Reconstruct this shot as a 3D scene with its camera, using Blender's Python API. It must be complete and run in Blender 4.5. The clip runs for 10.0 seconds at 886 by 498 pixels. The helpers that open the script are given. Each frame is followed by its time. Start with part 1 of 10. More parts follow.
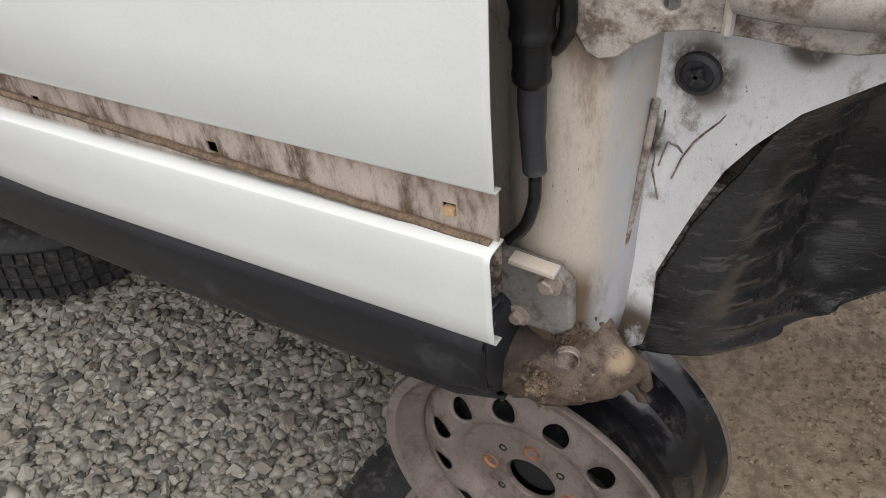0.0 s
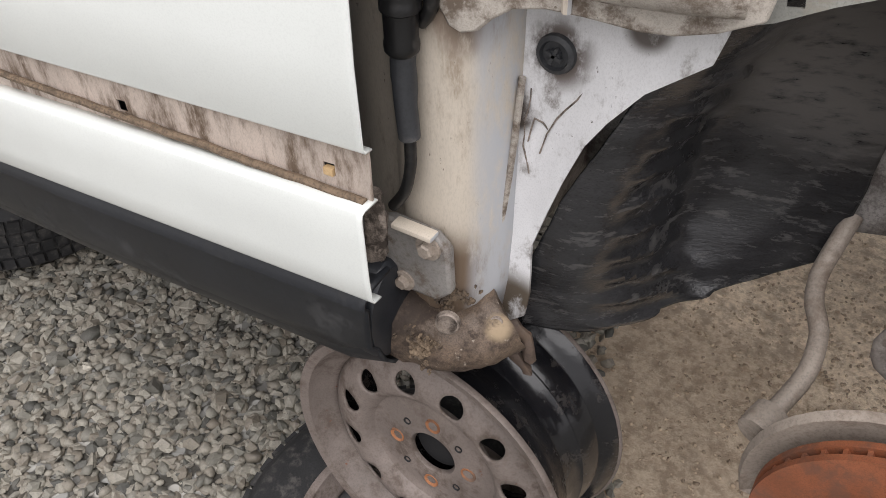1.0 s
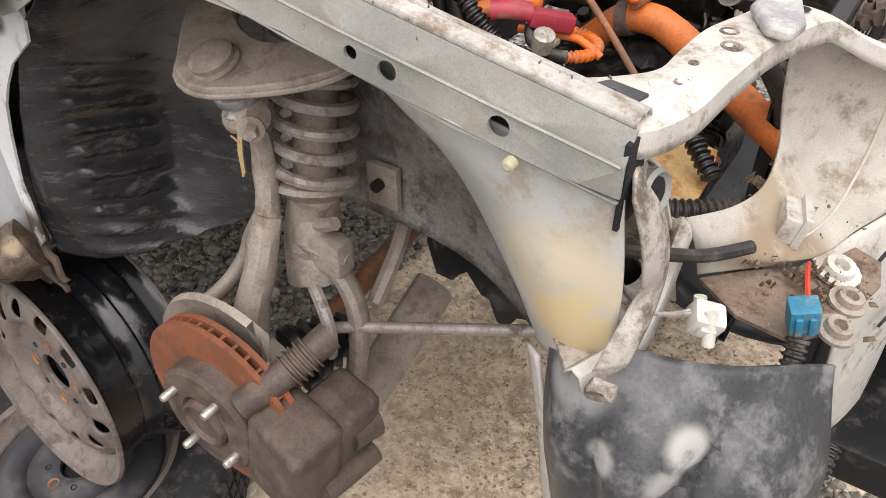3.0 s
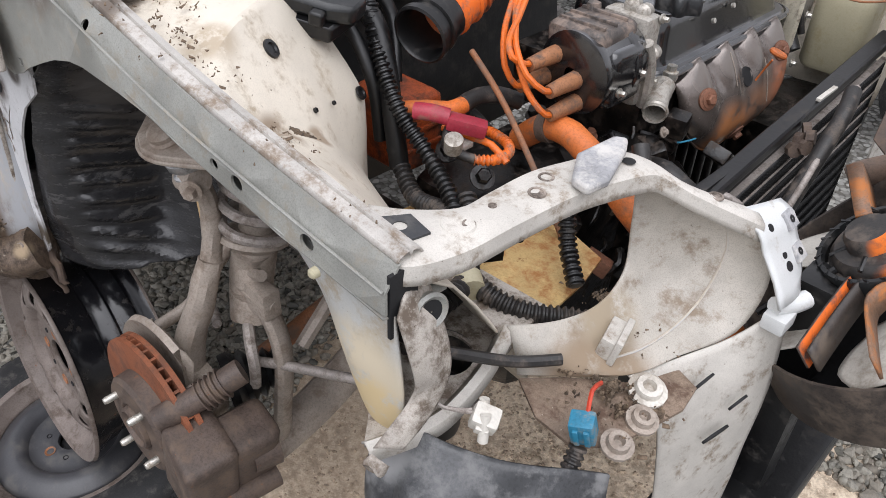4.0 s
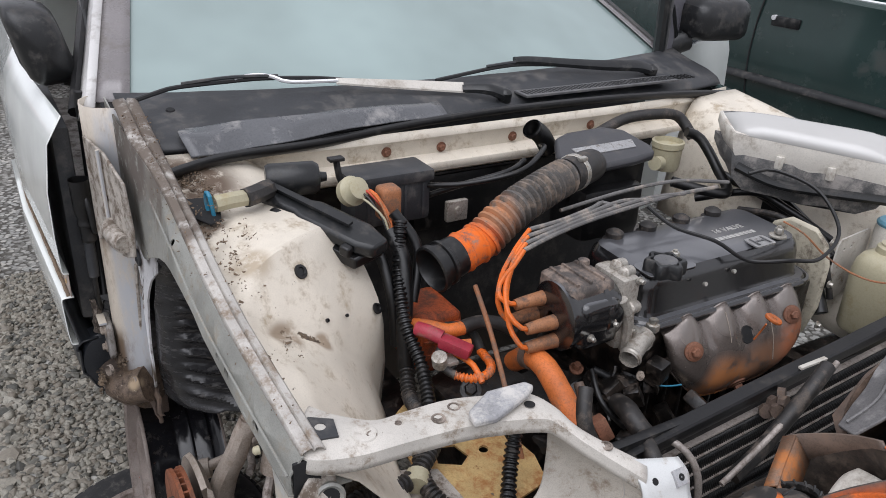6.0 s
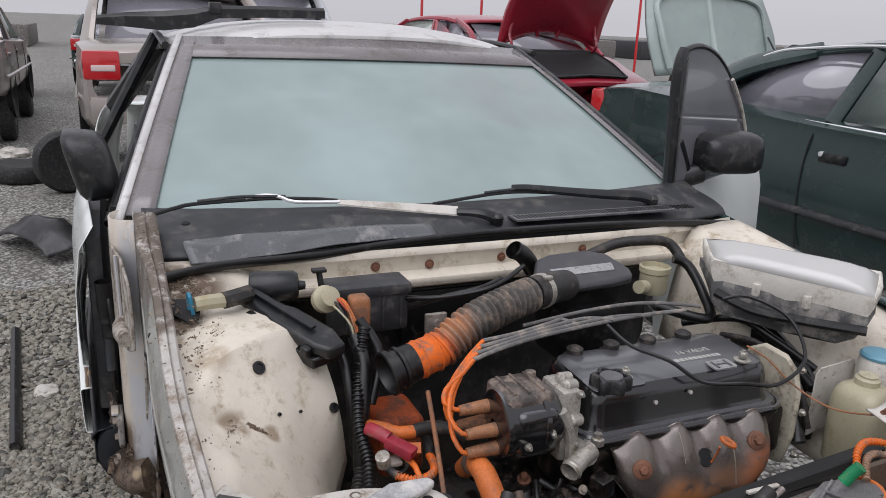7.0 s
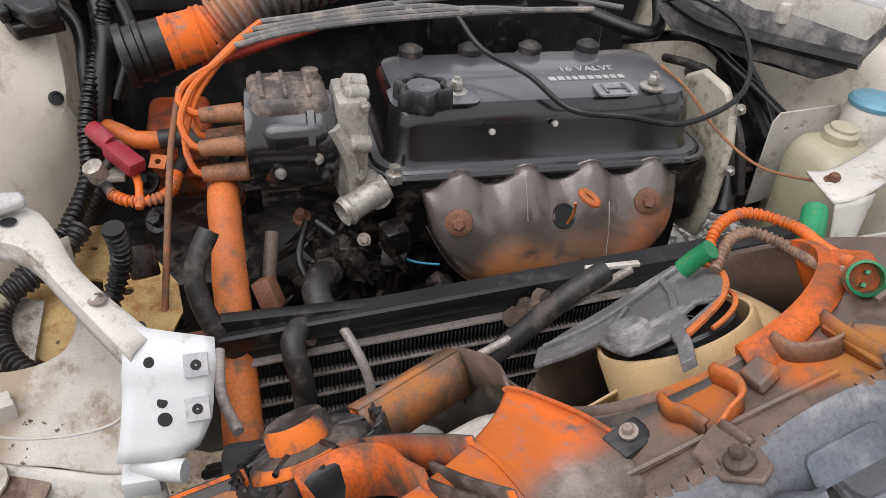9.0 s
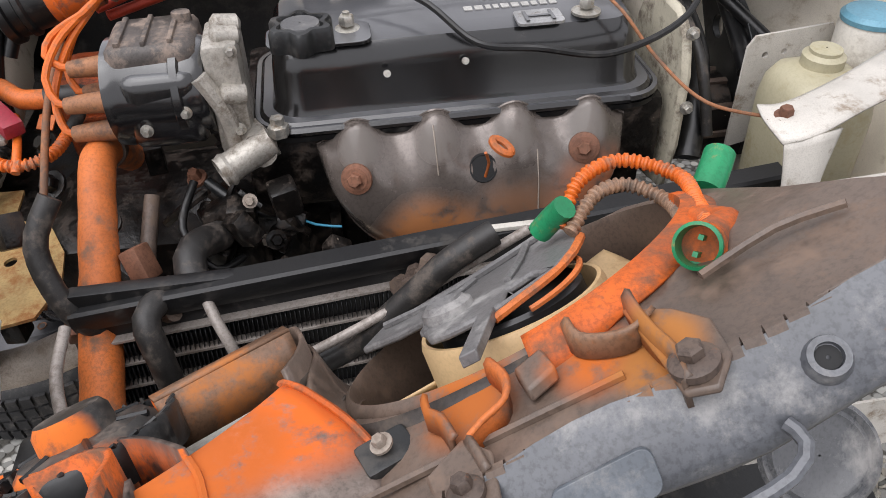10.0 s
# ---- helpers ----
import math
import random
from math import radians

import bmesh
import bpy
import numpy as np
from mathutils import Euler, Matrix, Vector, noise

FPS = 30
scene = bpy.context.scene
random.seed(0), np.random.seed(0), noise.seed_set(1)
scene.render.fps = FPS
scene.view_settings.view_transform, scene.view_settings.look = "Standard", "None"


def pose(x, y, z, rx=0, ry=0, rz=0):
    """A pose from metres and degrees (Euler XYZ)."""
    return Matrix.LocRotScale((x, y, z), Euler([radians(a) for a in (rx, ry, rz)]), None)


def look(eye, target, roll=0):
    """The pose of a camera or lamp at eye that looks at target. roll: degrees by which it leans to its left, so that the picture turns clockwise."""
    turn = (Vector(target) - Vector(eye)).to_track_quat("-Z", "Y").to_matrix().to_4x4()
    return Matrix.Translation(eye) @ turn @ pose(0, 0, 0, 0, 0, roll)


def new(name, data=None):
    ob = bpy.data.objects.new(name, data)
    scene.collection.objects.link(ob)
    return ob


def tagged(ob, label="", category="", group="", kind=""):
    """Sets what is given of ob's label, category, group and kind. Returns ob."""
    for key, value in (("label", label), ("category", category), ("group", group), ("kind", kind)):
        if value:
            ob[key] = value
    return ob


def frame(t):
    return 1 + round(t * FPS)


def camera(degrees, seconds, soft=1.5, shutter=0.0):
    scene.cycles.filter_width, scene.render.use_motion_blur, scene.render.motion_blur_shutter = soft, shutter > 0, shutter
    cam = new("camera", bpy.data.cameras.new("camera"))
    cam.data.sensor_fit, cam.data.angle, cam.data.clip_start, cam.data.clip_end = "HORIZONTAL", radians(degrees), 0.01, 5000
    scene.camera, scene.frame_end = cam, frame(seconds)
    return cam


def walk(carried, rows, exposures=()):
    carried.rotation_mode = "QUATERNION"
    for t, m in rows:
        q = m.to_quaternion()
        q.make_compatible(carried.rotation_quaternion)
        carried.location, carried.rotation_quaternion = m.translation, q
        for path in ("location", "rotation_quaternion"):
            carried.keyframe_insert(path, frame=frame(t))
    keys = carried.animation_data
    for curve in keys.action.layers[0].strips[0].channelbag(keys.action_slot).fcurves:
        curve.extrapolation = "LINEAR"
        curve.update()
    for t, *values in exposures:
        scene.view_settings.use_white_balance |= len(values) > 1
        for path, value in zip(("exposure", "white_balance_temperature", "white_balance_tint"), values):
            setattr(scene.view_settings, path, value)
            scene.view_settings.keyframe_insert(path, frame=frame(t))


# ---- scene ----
cam = camera(59.43, 10.0, soft=0.9)
PATH = [
    (0.0, -0.2964, -1.3362, 1.3734, 47.561, 3.872, 31.452),
    (0.5, -0.2584, -1.3542, 1.3518, 47.733, 1.630, 32.742),
    (1.0, -0.1819, -1.3477, 1.3667, 48.711, 0.627, 32.268),
    (1.5, 0.0723, -1.2733, 1.3939, 50.368, 0.754, 35.062),
    (2.0, 0.2750, -1.2026, 1.4085, 52.075, 2.292, 35.002),
    (2.5, 0.4258, -1.2135, 1.4013, 52.699, 2.112, 33.267),
    (3.0, 0.5835, -1.2206, 1.4389, 52.103, 0.267, 34.131),
    (4.5, 0.8666, -1.0435, 1.6474, 53.836, -3.024, 48.321),
    (5.0, 0.9134, -1.0130, 1.6960, 56.176, -4.619, 49.745),
    (5.5, 0.9827, -1.0214, 1.7457, 59.169, -3.598, 54.169),
    (7.0, 1.3134, -0.8263, 1.8004, 73.719, -2.128, 67.257),
    (7.5, 1.3270, -0.6931, 1.7821, 73.618, -1.333, 68.231),
    (8.0, 1.2269, -0.5578, 1.7193, 67.559, -2.010, 68.646),
    (8.5, 1.1530, -0.4344, 1.6494, 60.540, -3.589, 69.548),
    (9.0, 1.1271, -0.2553, 1.5884, 54.766, -3.806, 75.837),
    (9.5, 1.1204, -0.0591, 1.5432, 51.032, -1.237, 80.894),
    (10.0, 1.0768, -0.0064, 1.5338, 51.056, 1.413, 80.732),
]
walk(cam, [(t, pose(x, y, z, rx, ry, rz)) for t, x, y, z, rx, ry, rz in PATH],
     [(0.0, 0.58, 6450, 10), (1.0, 0.90, 6450, 10), (2.0, 1.42, 6600, 10), (2.7, 1.25, 6700, 10), (3.2, 1.06, 6500, 10), (4.5, 0.74, 6050, 10), (5.5, 0.62, 6050, 10), (7.0, 0.32, 6150, 11), (7.7, 0.32, 6150, 11), (8.5, 0.58, 6150, 10), (9.2, 0.74, 6300, 10), (10.0, 0.86, 6300, 10)])
SKY, FLAT, SUN = 0.03, 0.45, 1.34

# ---- light: an overcast sky, with a wide soft sun high up ----
world = bpy.data.worlds.new("overcast")
scene.world = world
world.use_nodes = True
wn, wl = world.node_tree.nodes, world.node_tree.links
sky = wn.new("ShaderNodeTexSky")
sky.sky_type, sky.sun_disc = "NISHITA", False
sky.sun_elevation, sky.sun_rotation = radians(72), radians(146)
sky.air_density, sky.dust_density, sky.ozone_density = 1.0, 4.0, 1.0
grey = wn.new("ShaderNodeHueSaturation")
grey.inputs["Saturation"].default_value = 0.18
wl.new(sky.outputs[0], grey.inputs["Color"])
wl.new(grey.outputs[0], wn["Background"].inputs[0])
wn["Background"].inputs[1].default_value = SKY
cloud = wn.new("ShaderNodeBackground")
cloud.inputs[0].default_value, cloud.inputs[1].default_value = (1.0, 0.955, 0.972, 1), FLAT
both = wn.new("ShaderNodeAddShader")
wl.new(wn["Background"].outputs[0], both.inputs[0])
wl.new(cloud.outputs[0], both.inputs[1])
wl.new(both.outputs[0], wn["World Output"].inputs["Surface"])
sun_data = bpy.data.lights.new("sun", "SUN")
sun_data.energy, sun_data.angle, sun_data.color = SUN, radians(70), (1.0, 0.965, 0.965)
sun = new("sun", sun_data)
sun.matrix_world = look((3, -4, 9), (0, 0, 0))


# ---- materials ----
def shader(name):
    m = bpy.data.materials.new(name)
    m.use_nodes = True
    return m, m.node_tree.nodes, m.node_tree.links, m.node_tree.nodes["Principled BSDF"]


def noise_node(n, l, co, scale, detail=4.0, rough=0.6):
    t = n.new("ShaderNodeTexNoise")
    t.inputs["Scale"].default_value, t.inputs["Detail"].default_value, t.inputs["Roughness"].default_value = scale, detail, rough
    l.new(co, t.inputs["Vector"])
    return t.outputs["Fac"]


def band(n, l, src, lo, hi):
    r = n.new("ShaderNodeMapRange")
    r.interpolation_type = "SMOOTHSTEP"
    r.inputs["From Min"].default_value, r.inputs["From Max"].default_value = lo, hi
    l.new(src, r.inputs["Value"])
    return r.outputs["Result"]


def sums(n, l, op, a, b):
    r = n.new("ShaderNodeMath")
    r.operation, r.use_clamp = op, op != "MULTIPLY"
    for i, v in enumerate((a, b)):
        if isinstance(v, (int, float)):
            r.inputs[i].default_value = v
        else:
            l.new(v, r.inputs[i])
    return r.outputs[0]


def mixed(n, l, fac, a, b):
    r = n.new("ShaderNodeMix")
    r.data_type = "RGBA"
    if isinstance(fac, (int, float)):
        r.inputs[0].default_value = fac
    else:
        l.new(fac, r.inputs[0])
    for i, v in ((6, a), (7, b)):
        if isinstance(v, (tuple, list)):
            r.inputs[i].default_value = (*v[:3], 1)
        else:
            l.new(v, r.inputs[i])
    return r.outputs[2]


def mat(name, col, rough=0.5, metal=0.0, vary=0.25, dirt=None, amount=0.4, scale=9.0, fine=90.0, bump=0.15, dirt_rough=0.85,
        spots=(), rust=None, rust_amount=0.2, stretch=(1, 1, 1), coat=0.0, speck=None, coat_rough=0.08, face=None):
    """A worn surface: colour that varies at two scales, dirt in blotches, rust in small patches, fine relief.
    spots: (centre, radius, colour) of dust or dye that was thrown on it.
    face: (direction, colour, from, to) tints the side facing that way, with dye and with painted sheen and shade; a
    fifth entry makes it even."""
    m, n, l, p = shader(name)
    geo = n.new("ShaderNodeNewGeometry")
    mp = n.new("ShaderNodeMapping")
    mp.inputs["Scale"].default_value = stretch
    l.new(geo.outputs["Position"], mp.inputs["Vector"])
    co = mp.outputs[0]
    big, small = noise_node(n, l, co, scale), noise_node(n, l, co, fine, 3.0)
    dark = tuple(c * (1 - vary) for c in col)
    light = tuple(min(1, c * (1 + vary * 0.6)) for c in col)
    c = mixed(n, l, band(n, l, big, 0.3, 0.7), dark, light)
    c = mixed(n, l, sums(n, l, "MULTIPLY", band(n, l, small, 0.35, 0.75), vary), c, dark)
    grain = noise_node(n, l, co, fine * 3.3, 2.0, 0.7)
    c = mixed(n, l, sums(n, l, "MULTIPLY", band(n, l, grain, 0.42, 0.70), min(0.6, vary * 1.5)), c, tuple(v * 0.45 for v in dark))
    rgh = rough
    mask = None
    if dirt:
        other = noise_node(n, l, co, scale * 2.3, 8.0, 0.72)
        mask = band(n, l, other, 0.62 - amount * 0.45, 0.78 - amount * 0.35)
        mask = sums(n, l, "MULTIPLY", mask, sums(n, l, "ADD", band(n, l, small, 0.2, 0.6), 0.35))
        c = mixed(n, l, mask, c, dirt)
    if rust:
        r1 = band(n, l, noise_node(n, l, co, scale * 4.1, 8.0, 0.75), 0.70 - rust_amount * 0.4, 0.76 - rust_amount * 0.35)
        c = mixed(n, l, r1, c, rust)
        mask = r1 if mask is None else sums(n, l, "ADD", mask, r1)
    if speck:
        s1 = band(n, l, noise_node(n, l, co, 140.0, 4.0, 0.8), 0.66, 0.72)
        c = mixed(n, l, s1, c, speck)
    for centre, radius, colour in spots:
        d = n.new("ShaderNodeVectorMath")
        d.operation = "DISTANCE"
        l.new(geo.outputs["Position"], d.inputs[0])
        d.inputs[1].default_value = centre
        f = sums(n, l, "MULTIPLY", band(n, l, d.outputs["Value"], radius * 1.15, radius * 0.55), band(n, l, sums(n, l, "ADD", noise_node(n, l, co, 30.0, 6.0, 0.7), 0.0), 0.30, 0.52))
        c = mixed(n, l, f, c, colour)
        mask = f if mask is None else sums(n, l, "ADD", mask, f)
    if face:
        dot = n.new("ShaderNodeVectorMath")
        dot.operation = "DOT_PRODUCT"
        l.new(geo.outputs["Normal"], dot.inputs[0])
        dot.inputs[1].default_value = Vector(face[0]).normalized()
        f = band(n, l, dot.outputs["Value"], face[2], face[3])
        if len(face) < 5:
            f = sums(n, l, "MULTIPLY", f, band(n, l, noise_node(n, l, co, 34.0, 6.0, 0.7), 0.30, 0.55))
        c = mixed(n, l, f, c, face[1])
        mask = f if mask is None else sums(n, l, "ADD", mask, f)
    l.new(c, p.inputs["Base Color"])
    if mask is not None:
        r = n.new("ShaderNodeMapRange")
        r.inputs["To Min"].default_value, r.inputs["To Max"].default_value = rgh, dirt_rough
        l.new(mask, r.inputs["Value"])
        l.new(r.outputs["Result"], p.inputs["Roughness"])
        if metal:
            q = n.new("ShaderNodeMapRange")
            q.inputs["To Min"].default_value, q.inputs["To Max"].default_value = metal, 0.0
            l.new(mask, q.inputs["Value"])
            l.new(q.outputs["Result"], p.inputs["Metallic"])
    else:
        r = n.new("ShaderNodeMapRange")
        r.inputs["To Min"].default_value, r.inputs["To Max"].default_value = max(0.02, rgh - 0.12), min(1, rgh + 0.12)
        l.new(big, r.inputs["Value"])
        l.new(r.outputs["Result"], p.inputs["Roughness"])
        p.inputs["Metallic"].default_value = metal
    p.inputs["Coat Weight"].default_value = coat
    p.inputs["Coat Roughness"].default_value = coat_rough
    if bump:
        b = n.new("ShaderNodeBump")
        b.inputs["Strength"].default_value, b.inputs["Distance"].default_value = bump, 0.002
        l.new(small, b.inputs["Height"])
        l.new(b.outputs[0], p.inputs["Normal"])
    return m


def glassy(name, tint, mirror, haze, haze_col, rough=0.02):
    """A thin pane: clear, with a gloss and a diffuse haze, on windows a painted reflection."""
    m, n, l, p = shader(name)
    out = n["Material Output"]
    tr, gl, df = n.new("ShaderNodeBsdfTransparent"), n.new("ShaderNodeBsdfGlossy"), n.new("ShaderNodeBsdfDiffuse")
    tr.inputs[0].default_value, df.inputs[0].default_value = (*tint, 1), (*haze_col, 1)
    gl.inputs["Roughness"].default_value = rough
    geo = n.new("ShaderNodeNewGeometry")
    hz = noise_node(n, l, geo.outputs["Position"], 2.2, 3.0)
    k = n.new("ShaderNodeMapRange")
    k.inputs["To Min"].default_value, k.inputs["To Max"].default_value = haze * 0.6, haze * 1.4
    l.new(hz, k.inputs["Value"])
    a, b = n.new("ShaderNodeMixShader"), n.new("ShaderNodeMixShader")
    l.new(k.outputs["Result"], a.inputs[0])
    l.new(tr.outputs[0], a.inputs[1])
    l.new(df.outputs[0], a.inputs[2])
    fr = n.new("ShaderNodeFresnel")
    fr.inputs["IOR"].default_value = 1.5
    g = sums(n, l, "ADD", fr.outputs[0], mirror)
    l.new(g, b.inputs[0])
    l.new(a.outputs[0], b.inputs[1])
    l.new(gl.outputs[0], b.inputs[2])
    l.new(b.outputs[0], out.inputs["Surface"])
    return m


BROWN, DUST, SOIL, ORANGE = (0.13, 0.085, 0.05), (0.30, 0.25, 0.19), (0.07, 0.05, 0.035), (0.70, 0.135, 0.010)
M_white = mat("white_paint", (0.80, 0.83, 0.80), 0.22, vary=0.05, scale=3, fine=160, bump=0.02, coat=0.6)
M_white_d = mat("dirty_white_paint", (0.56, 0.53, 0.48), 0.45, vary=0.16, dirt=(0.24, 0.19, 0.14), amount=0.26, scale=13, fine=220, bump=0.08, speck=(0.10, 0.075, 0.055), rust=(0.12, 0.075, 0.045), rust_amount=0.10)
M_white_r = mat("weathered_white_paint", (0.60, 0.59, 0.575), 0.30, vary=0.10, dirt=(0.38, 0.36, 0.34), amount=0.25, scale=4, fine=160, bump=0.03, coat=0.3)
M_grime = mat("grimy_bracket_paint", (0.30, 0.25, 0.21), 0.6, vary=0.3, dirt=(0.05, 0.038, 0.03), amount=0.45, scale=14, fine=140, bump=0.2)
M_rocker = mat("rust_eaten_paint", (0.135, 0.095, 0.066), 0.5, vary=0.4, dirt=(0.04, 0.027, 0.02), amount=0.42, scale=18, fine=160, rust=(0.36, 0.31, 0.255), rust_amount=0.24, bump=0.8,
               spots=(((-0.446, -0.83, 0.745), 0.018, (0.34, 0.26, 0.17)), ((-0.56, -0.88, 0.76), 0.05, (0.035, 0.024, 0.018))))
M_hinge = mat("grey_hinge_steel", (0.27, 0.255, 0.24), 0.45, metal=0.15, vary=0.2, dirt=(0.11, 0.085, 0.065), amount=0.32, scale=14, bump=0.15, speck=(0.09, 0.07, 0.055))
# Side towards the nose is greyer: its shade is painted by facing.
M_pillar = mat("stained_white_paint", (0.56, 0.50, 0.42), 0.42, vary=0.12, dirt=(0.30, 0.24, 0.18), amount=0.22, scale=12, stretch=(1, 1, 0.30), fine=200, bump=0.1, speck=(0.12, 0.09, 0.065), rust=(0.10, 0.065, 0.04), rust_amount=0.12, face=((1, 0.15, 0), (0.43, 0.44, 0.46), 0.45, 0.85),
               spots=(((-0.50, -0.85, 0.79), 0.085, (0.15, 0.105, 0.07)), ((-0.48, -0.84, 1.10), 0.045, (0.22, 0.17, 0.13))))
M_channel = mat("bare_adhesive_strip", (0.52, 0.44, 0.38), 0.6, vary=0.2, dirt=(0.13, 0.09, 0.06), amount=0.42, scale=7, stretch=(1.6, 1, 0.5), fine=200, bump=0.08)
M_cream = mat("cream_bay_paint", (0.69, 0.63, 0.53), 0.42, vary=0.12, dirt=(0.40, 0.33, 0.24), amount=0.26, scale=8, fine=200, bump=0.06, speck=(0.13, 0.095, 0.065), rust=(0.09, 0.06, 0.04), rust_amount=0.10,
              spots=(((-0.20, -0.73, 1.29), 0.11, (0.12, 0.085, 0.06)), ((-0.09, -0.745, 1.265), 0.06, (0.17, 0.125, 0.09)), ((0.155, -0.685, 1.158), 0.034, (0.30, 0.235, 0.17)), ((0.14, -0.62, 1.125), 0.020, (0.32, 0.25, 0.18)), ((0.06, -0.70, 1.24), 0.035, (0.42, 0.35, 0.26))))
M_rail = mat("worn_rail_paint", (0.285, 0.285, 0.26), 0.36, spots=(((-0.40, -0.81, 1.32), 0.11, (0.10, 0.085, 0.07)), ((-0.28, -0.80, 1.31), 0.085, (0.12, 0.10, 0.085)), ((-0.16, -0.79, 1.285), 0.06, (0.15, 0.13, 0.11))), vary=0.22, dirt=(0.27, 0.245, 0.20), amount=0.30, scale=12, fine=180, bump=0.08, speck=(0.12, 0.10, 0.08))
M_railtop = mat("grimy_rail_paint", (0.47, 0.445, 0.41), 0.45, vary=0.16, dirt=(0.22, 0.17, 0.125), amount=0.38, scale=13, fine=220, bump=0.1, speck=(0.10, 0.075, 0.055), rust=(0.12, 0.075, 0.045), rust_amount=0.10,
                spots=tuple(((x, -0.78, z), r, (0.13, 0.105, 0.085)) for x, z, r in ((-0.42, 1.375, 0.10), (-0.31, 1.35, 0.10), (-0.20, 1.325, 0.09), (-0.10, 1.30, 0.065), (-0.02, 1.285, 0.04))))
M_grey = mat("grey_splash_plastic", (0.11, 0.113, 0.12), 0.26, vary=0.25, dirt=(0.30, 0.29, 0.28), amount=0.20, scale=6, stretch=(1, 1, 0.5), bump=0.05)
M_apron = mat("dusty_inner_fender", (0.275, 0.255, 0.24), 0.6, vary=0.4, dirt=(0.075, 0.062, 0.055), amount=0.42, scale=8, bump=0.4, speck=(0.30, 0.26, 0.22), rust=(0.07, 0.05, 0.04), rust_amount=0.12)
M_yellow = mat("yellowed_white_paint", (0.44, 0.445, 0.43), 0.30, vary=0.10, dirt=(0.36, 0.31, 0.24), amount=0.25, scale=8, fine=200, bump=0.06, speck=(0.14, 0.11, 0.08), spots=(((0.39, -0.775, 1.015), 0.085, (0.53, 0.46, 0.34)), ((0.405, -0.77, 0.995), 0.045, (0.56, 0.44, 0.25))))
M_black = mat("black_plastic", (0.013, 0.014, 0.015), 0.33, vary=0.3, dirt=(0.065, 0.06, 0.055), amount=0.25, scale=9, bump=0.1)
M_clad = mat("black_sill_plastic", (0.014, 0.016, 0.020), 0.42, vary=0.3, dirt=(0.045, 0.045, 0.045), amount=0.2, scale=5, bump=0.08)
M_cowl = mat("cowl_plastic", (0.034, 0.036, 0.040), 0.48, vary=0.25, dirt=(0.10, 0.095, 0.09), amount=0.32, scale=6, bump=0.12)
M_pad = mat("black_sound_pad", (0.014, 0.014, 0.015), 0.6, vary=0.3, dirt=(0.055, 0.05, 0.046), amount=0.32, scale=8, bump=0.3)
M_liner = mat("wet_liner_plastic", (0.030, 0.030, 0.032), 0.22, vary=0.4, dirt=(0.105, 0.10, 0.095), amount=0.20, scale=8, stretch=(1, 1, 3.4), bump=0.25, spots=(((-0.19, -0.59, 1.06), 0.17, (0.105, 0.097, 0.09)),))
M_rubber = mat("black_rubber", (0.007, 0.007, 0.0075), 0.36, vary=0.3, dirt=(0.04, 0.036, 0.032), amount=0.20, scale=14)
M_hose = mat("dusty_hose_rubber", (0.024, 0.022, 0.021), 0.48, vary=0.3, dirt=(0.11, 0.09, 0.075), amount=0.30, scale=14)
M_tyre = mat("tyre_rubber", (0.018, 0.018, 0.019), 0.7, vary=0.35, dirt=(0.07, 0.065, 0.06), amount=0.3, scale=16, bump=0.3)
M_rim_face = mat("dusty_wheel_face", (0.20, 0.165, 0.145), 0.6, vary=0.22, dirt=(0.10, 0.075, 0.06), amount=0.35, scale=9, rust=(0.16, 0.06, 0.03), rust_amount=0.18)
M_rim = mat("black_wheel_paint", (0.010, 0.010, 0.012), 0.17, vary=0.3, dirt=(0.05, 0.042, 0.036), amount=0.18, scale=10, rust=(0.12, 0.05, 0.025), rust_amount=0.12)
M_rust = mat("rusty_disc", (0.30, 0.10, 0.045), 0.62, metal=0.15, vary=0.3, dirt=(0.14, 0.06, 0.035), amount=0.4, scale=12, fine=220, bump=0.15)
M_iron = mat("dirty_cast_iron", (0.10, 0.072, 0.058), 0.55, metal=0.1, vary=0.35, dirt=(0.125, 0.088, 0.064), amount=0.4, scale=12, rust=(0.22, 0.09, 0.04), rust_amount=0.2, bump=0.4)
M_arm = mat("dusty_steel", (0.37, 0.315, 0.265), 0.55, metal=0.1, vary=0.25, dirt=(0.20, 0.155, 0.12), amount=0.34, scale=10, bump=0.25, speck=(0.15, 0.12, 0.095), rust=(0.16, 0.10, 0.065), rust_amount=0.06)
M_spring = mat("dusty_spring_steel", (0.37, 0.33, 0.30), 0.45, metal=0.2, vary=0.25, dirt=(0.15, 0.12, 0.10), amount=0.34, scale=18)
M_alu = mat("oxidised_aluminium", (0.50, 0.47, 0.42), 0.45, metal=0.55, vary=0.25, dirt=(0.16, 0.13, 0.10), amount=0.38, scale=18, bump=0.3)
M_bolt = mat("zinc_bolt", (0.55, 0.53, 0.48), 0.35, metal=0.8, vary=0.25, dirt=(0.20, 0.15, 0.10), amount=0.3, scale=30)
M_rbolt = mat("rusty_bolt", (0.22, 0.10, 0.06), 0.65, metal=0.2, vary=0.3, scale=30)
M_lidg = mat("dull_grey_lid", (0.055, 0.055, 0.060), 0.40, vary=0.15, dirt=(0.10, 0.095, 0.09), amount=0.25, scale=8, bump=0.06)
M_block = mat("oily_engine_block", (0.007, 0.006, 0.0055), 0.28, vary=0.4, dirt=(0.05, 0.036, 0.027), amount=0.34, scale=14, bump=0.5, speck=(0.18, 0.15, 0.12))
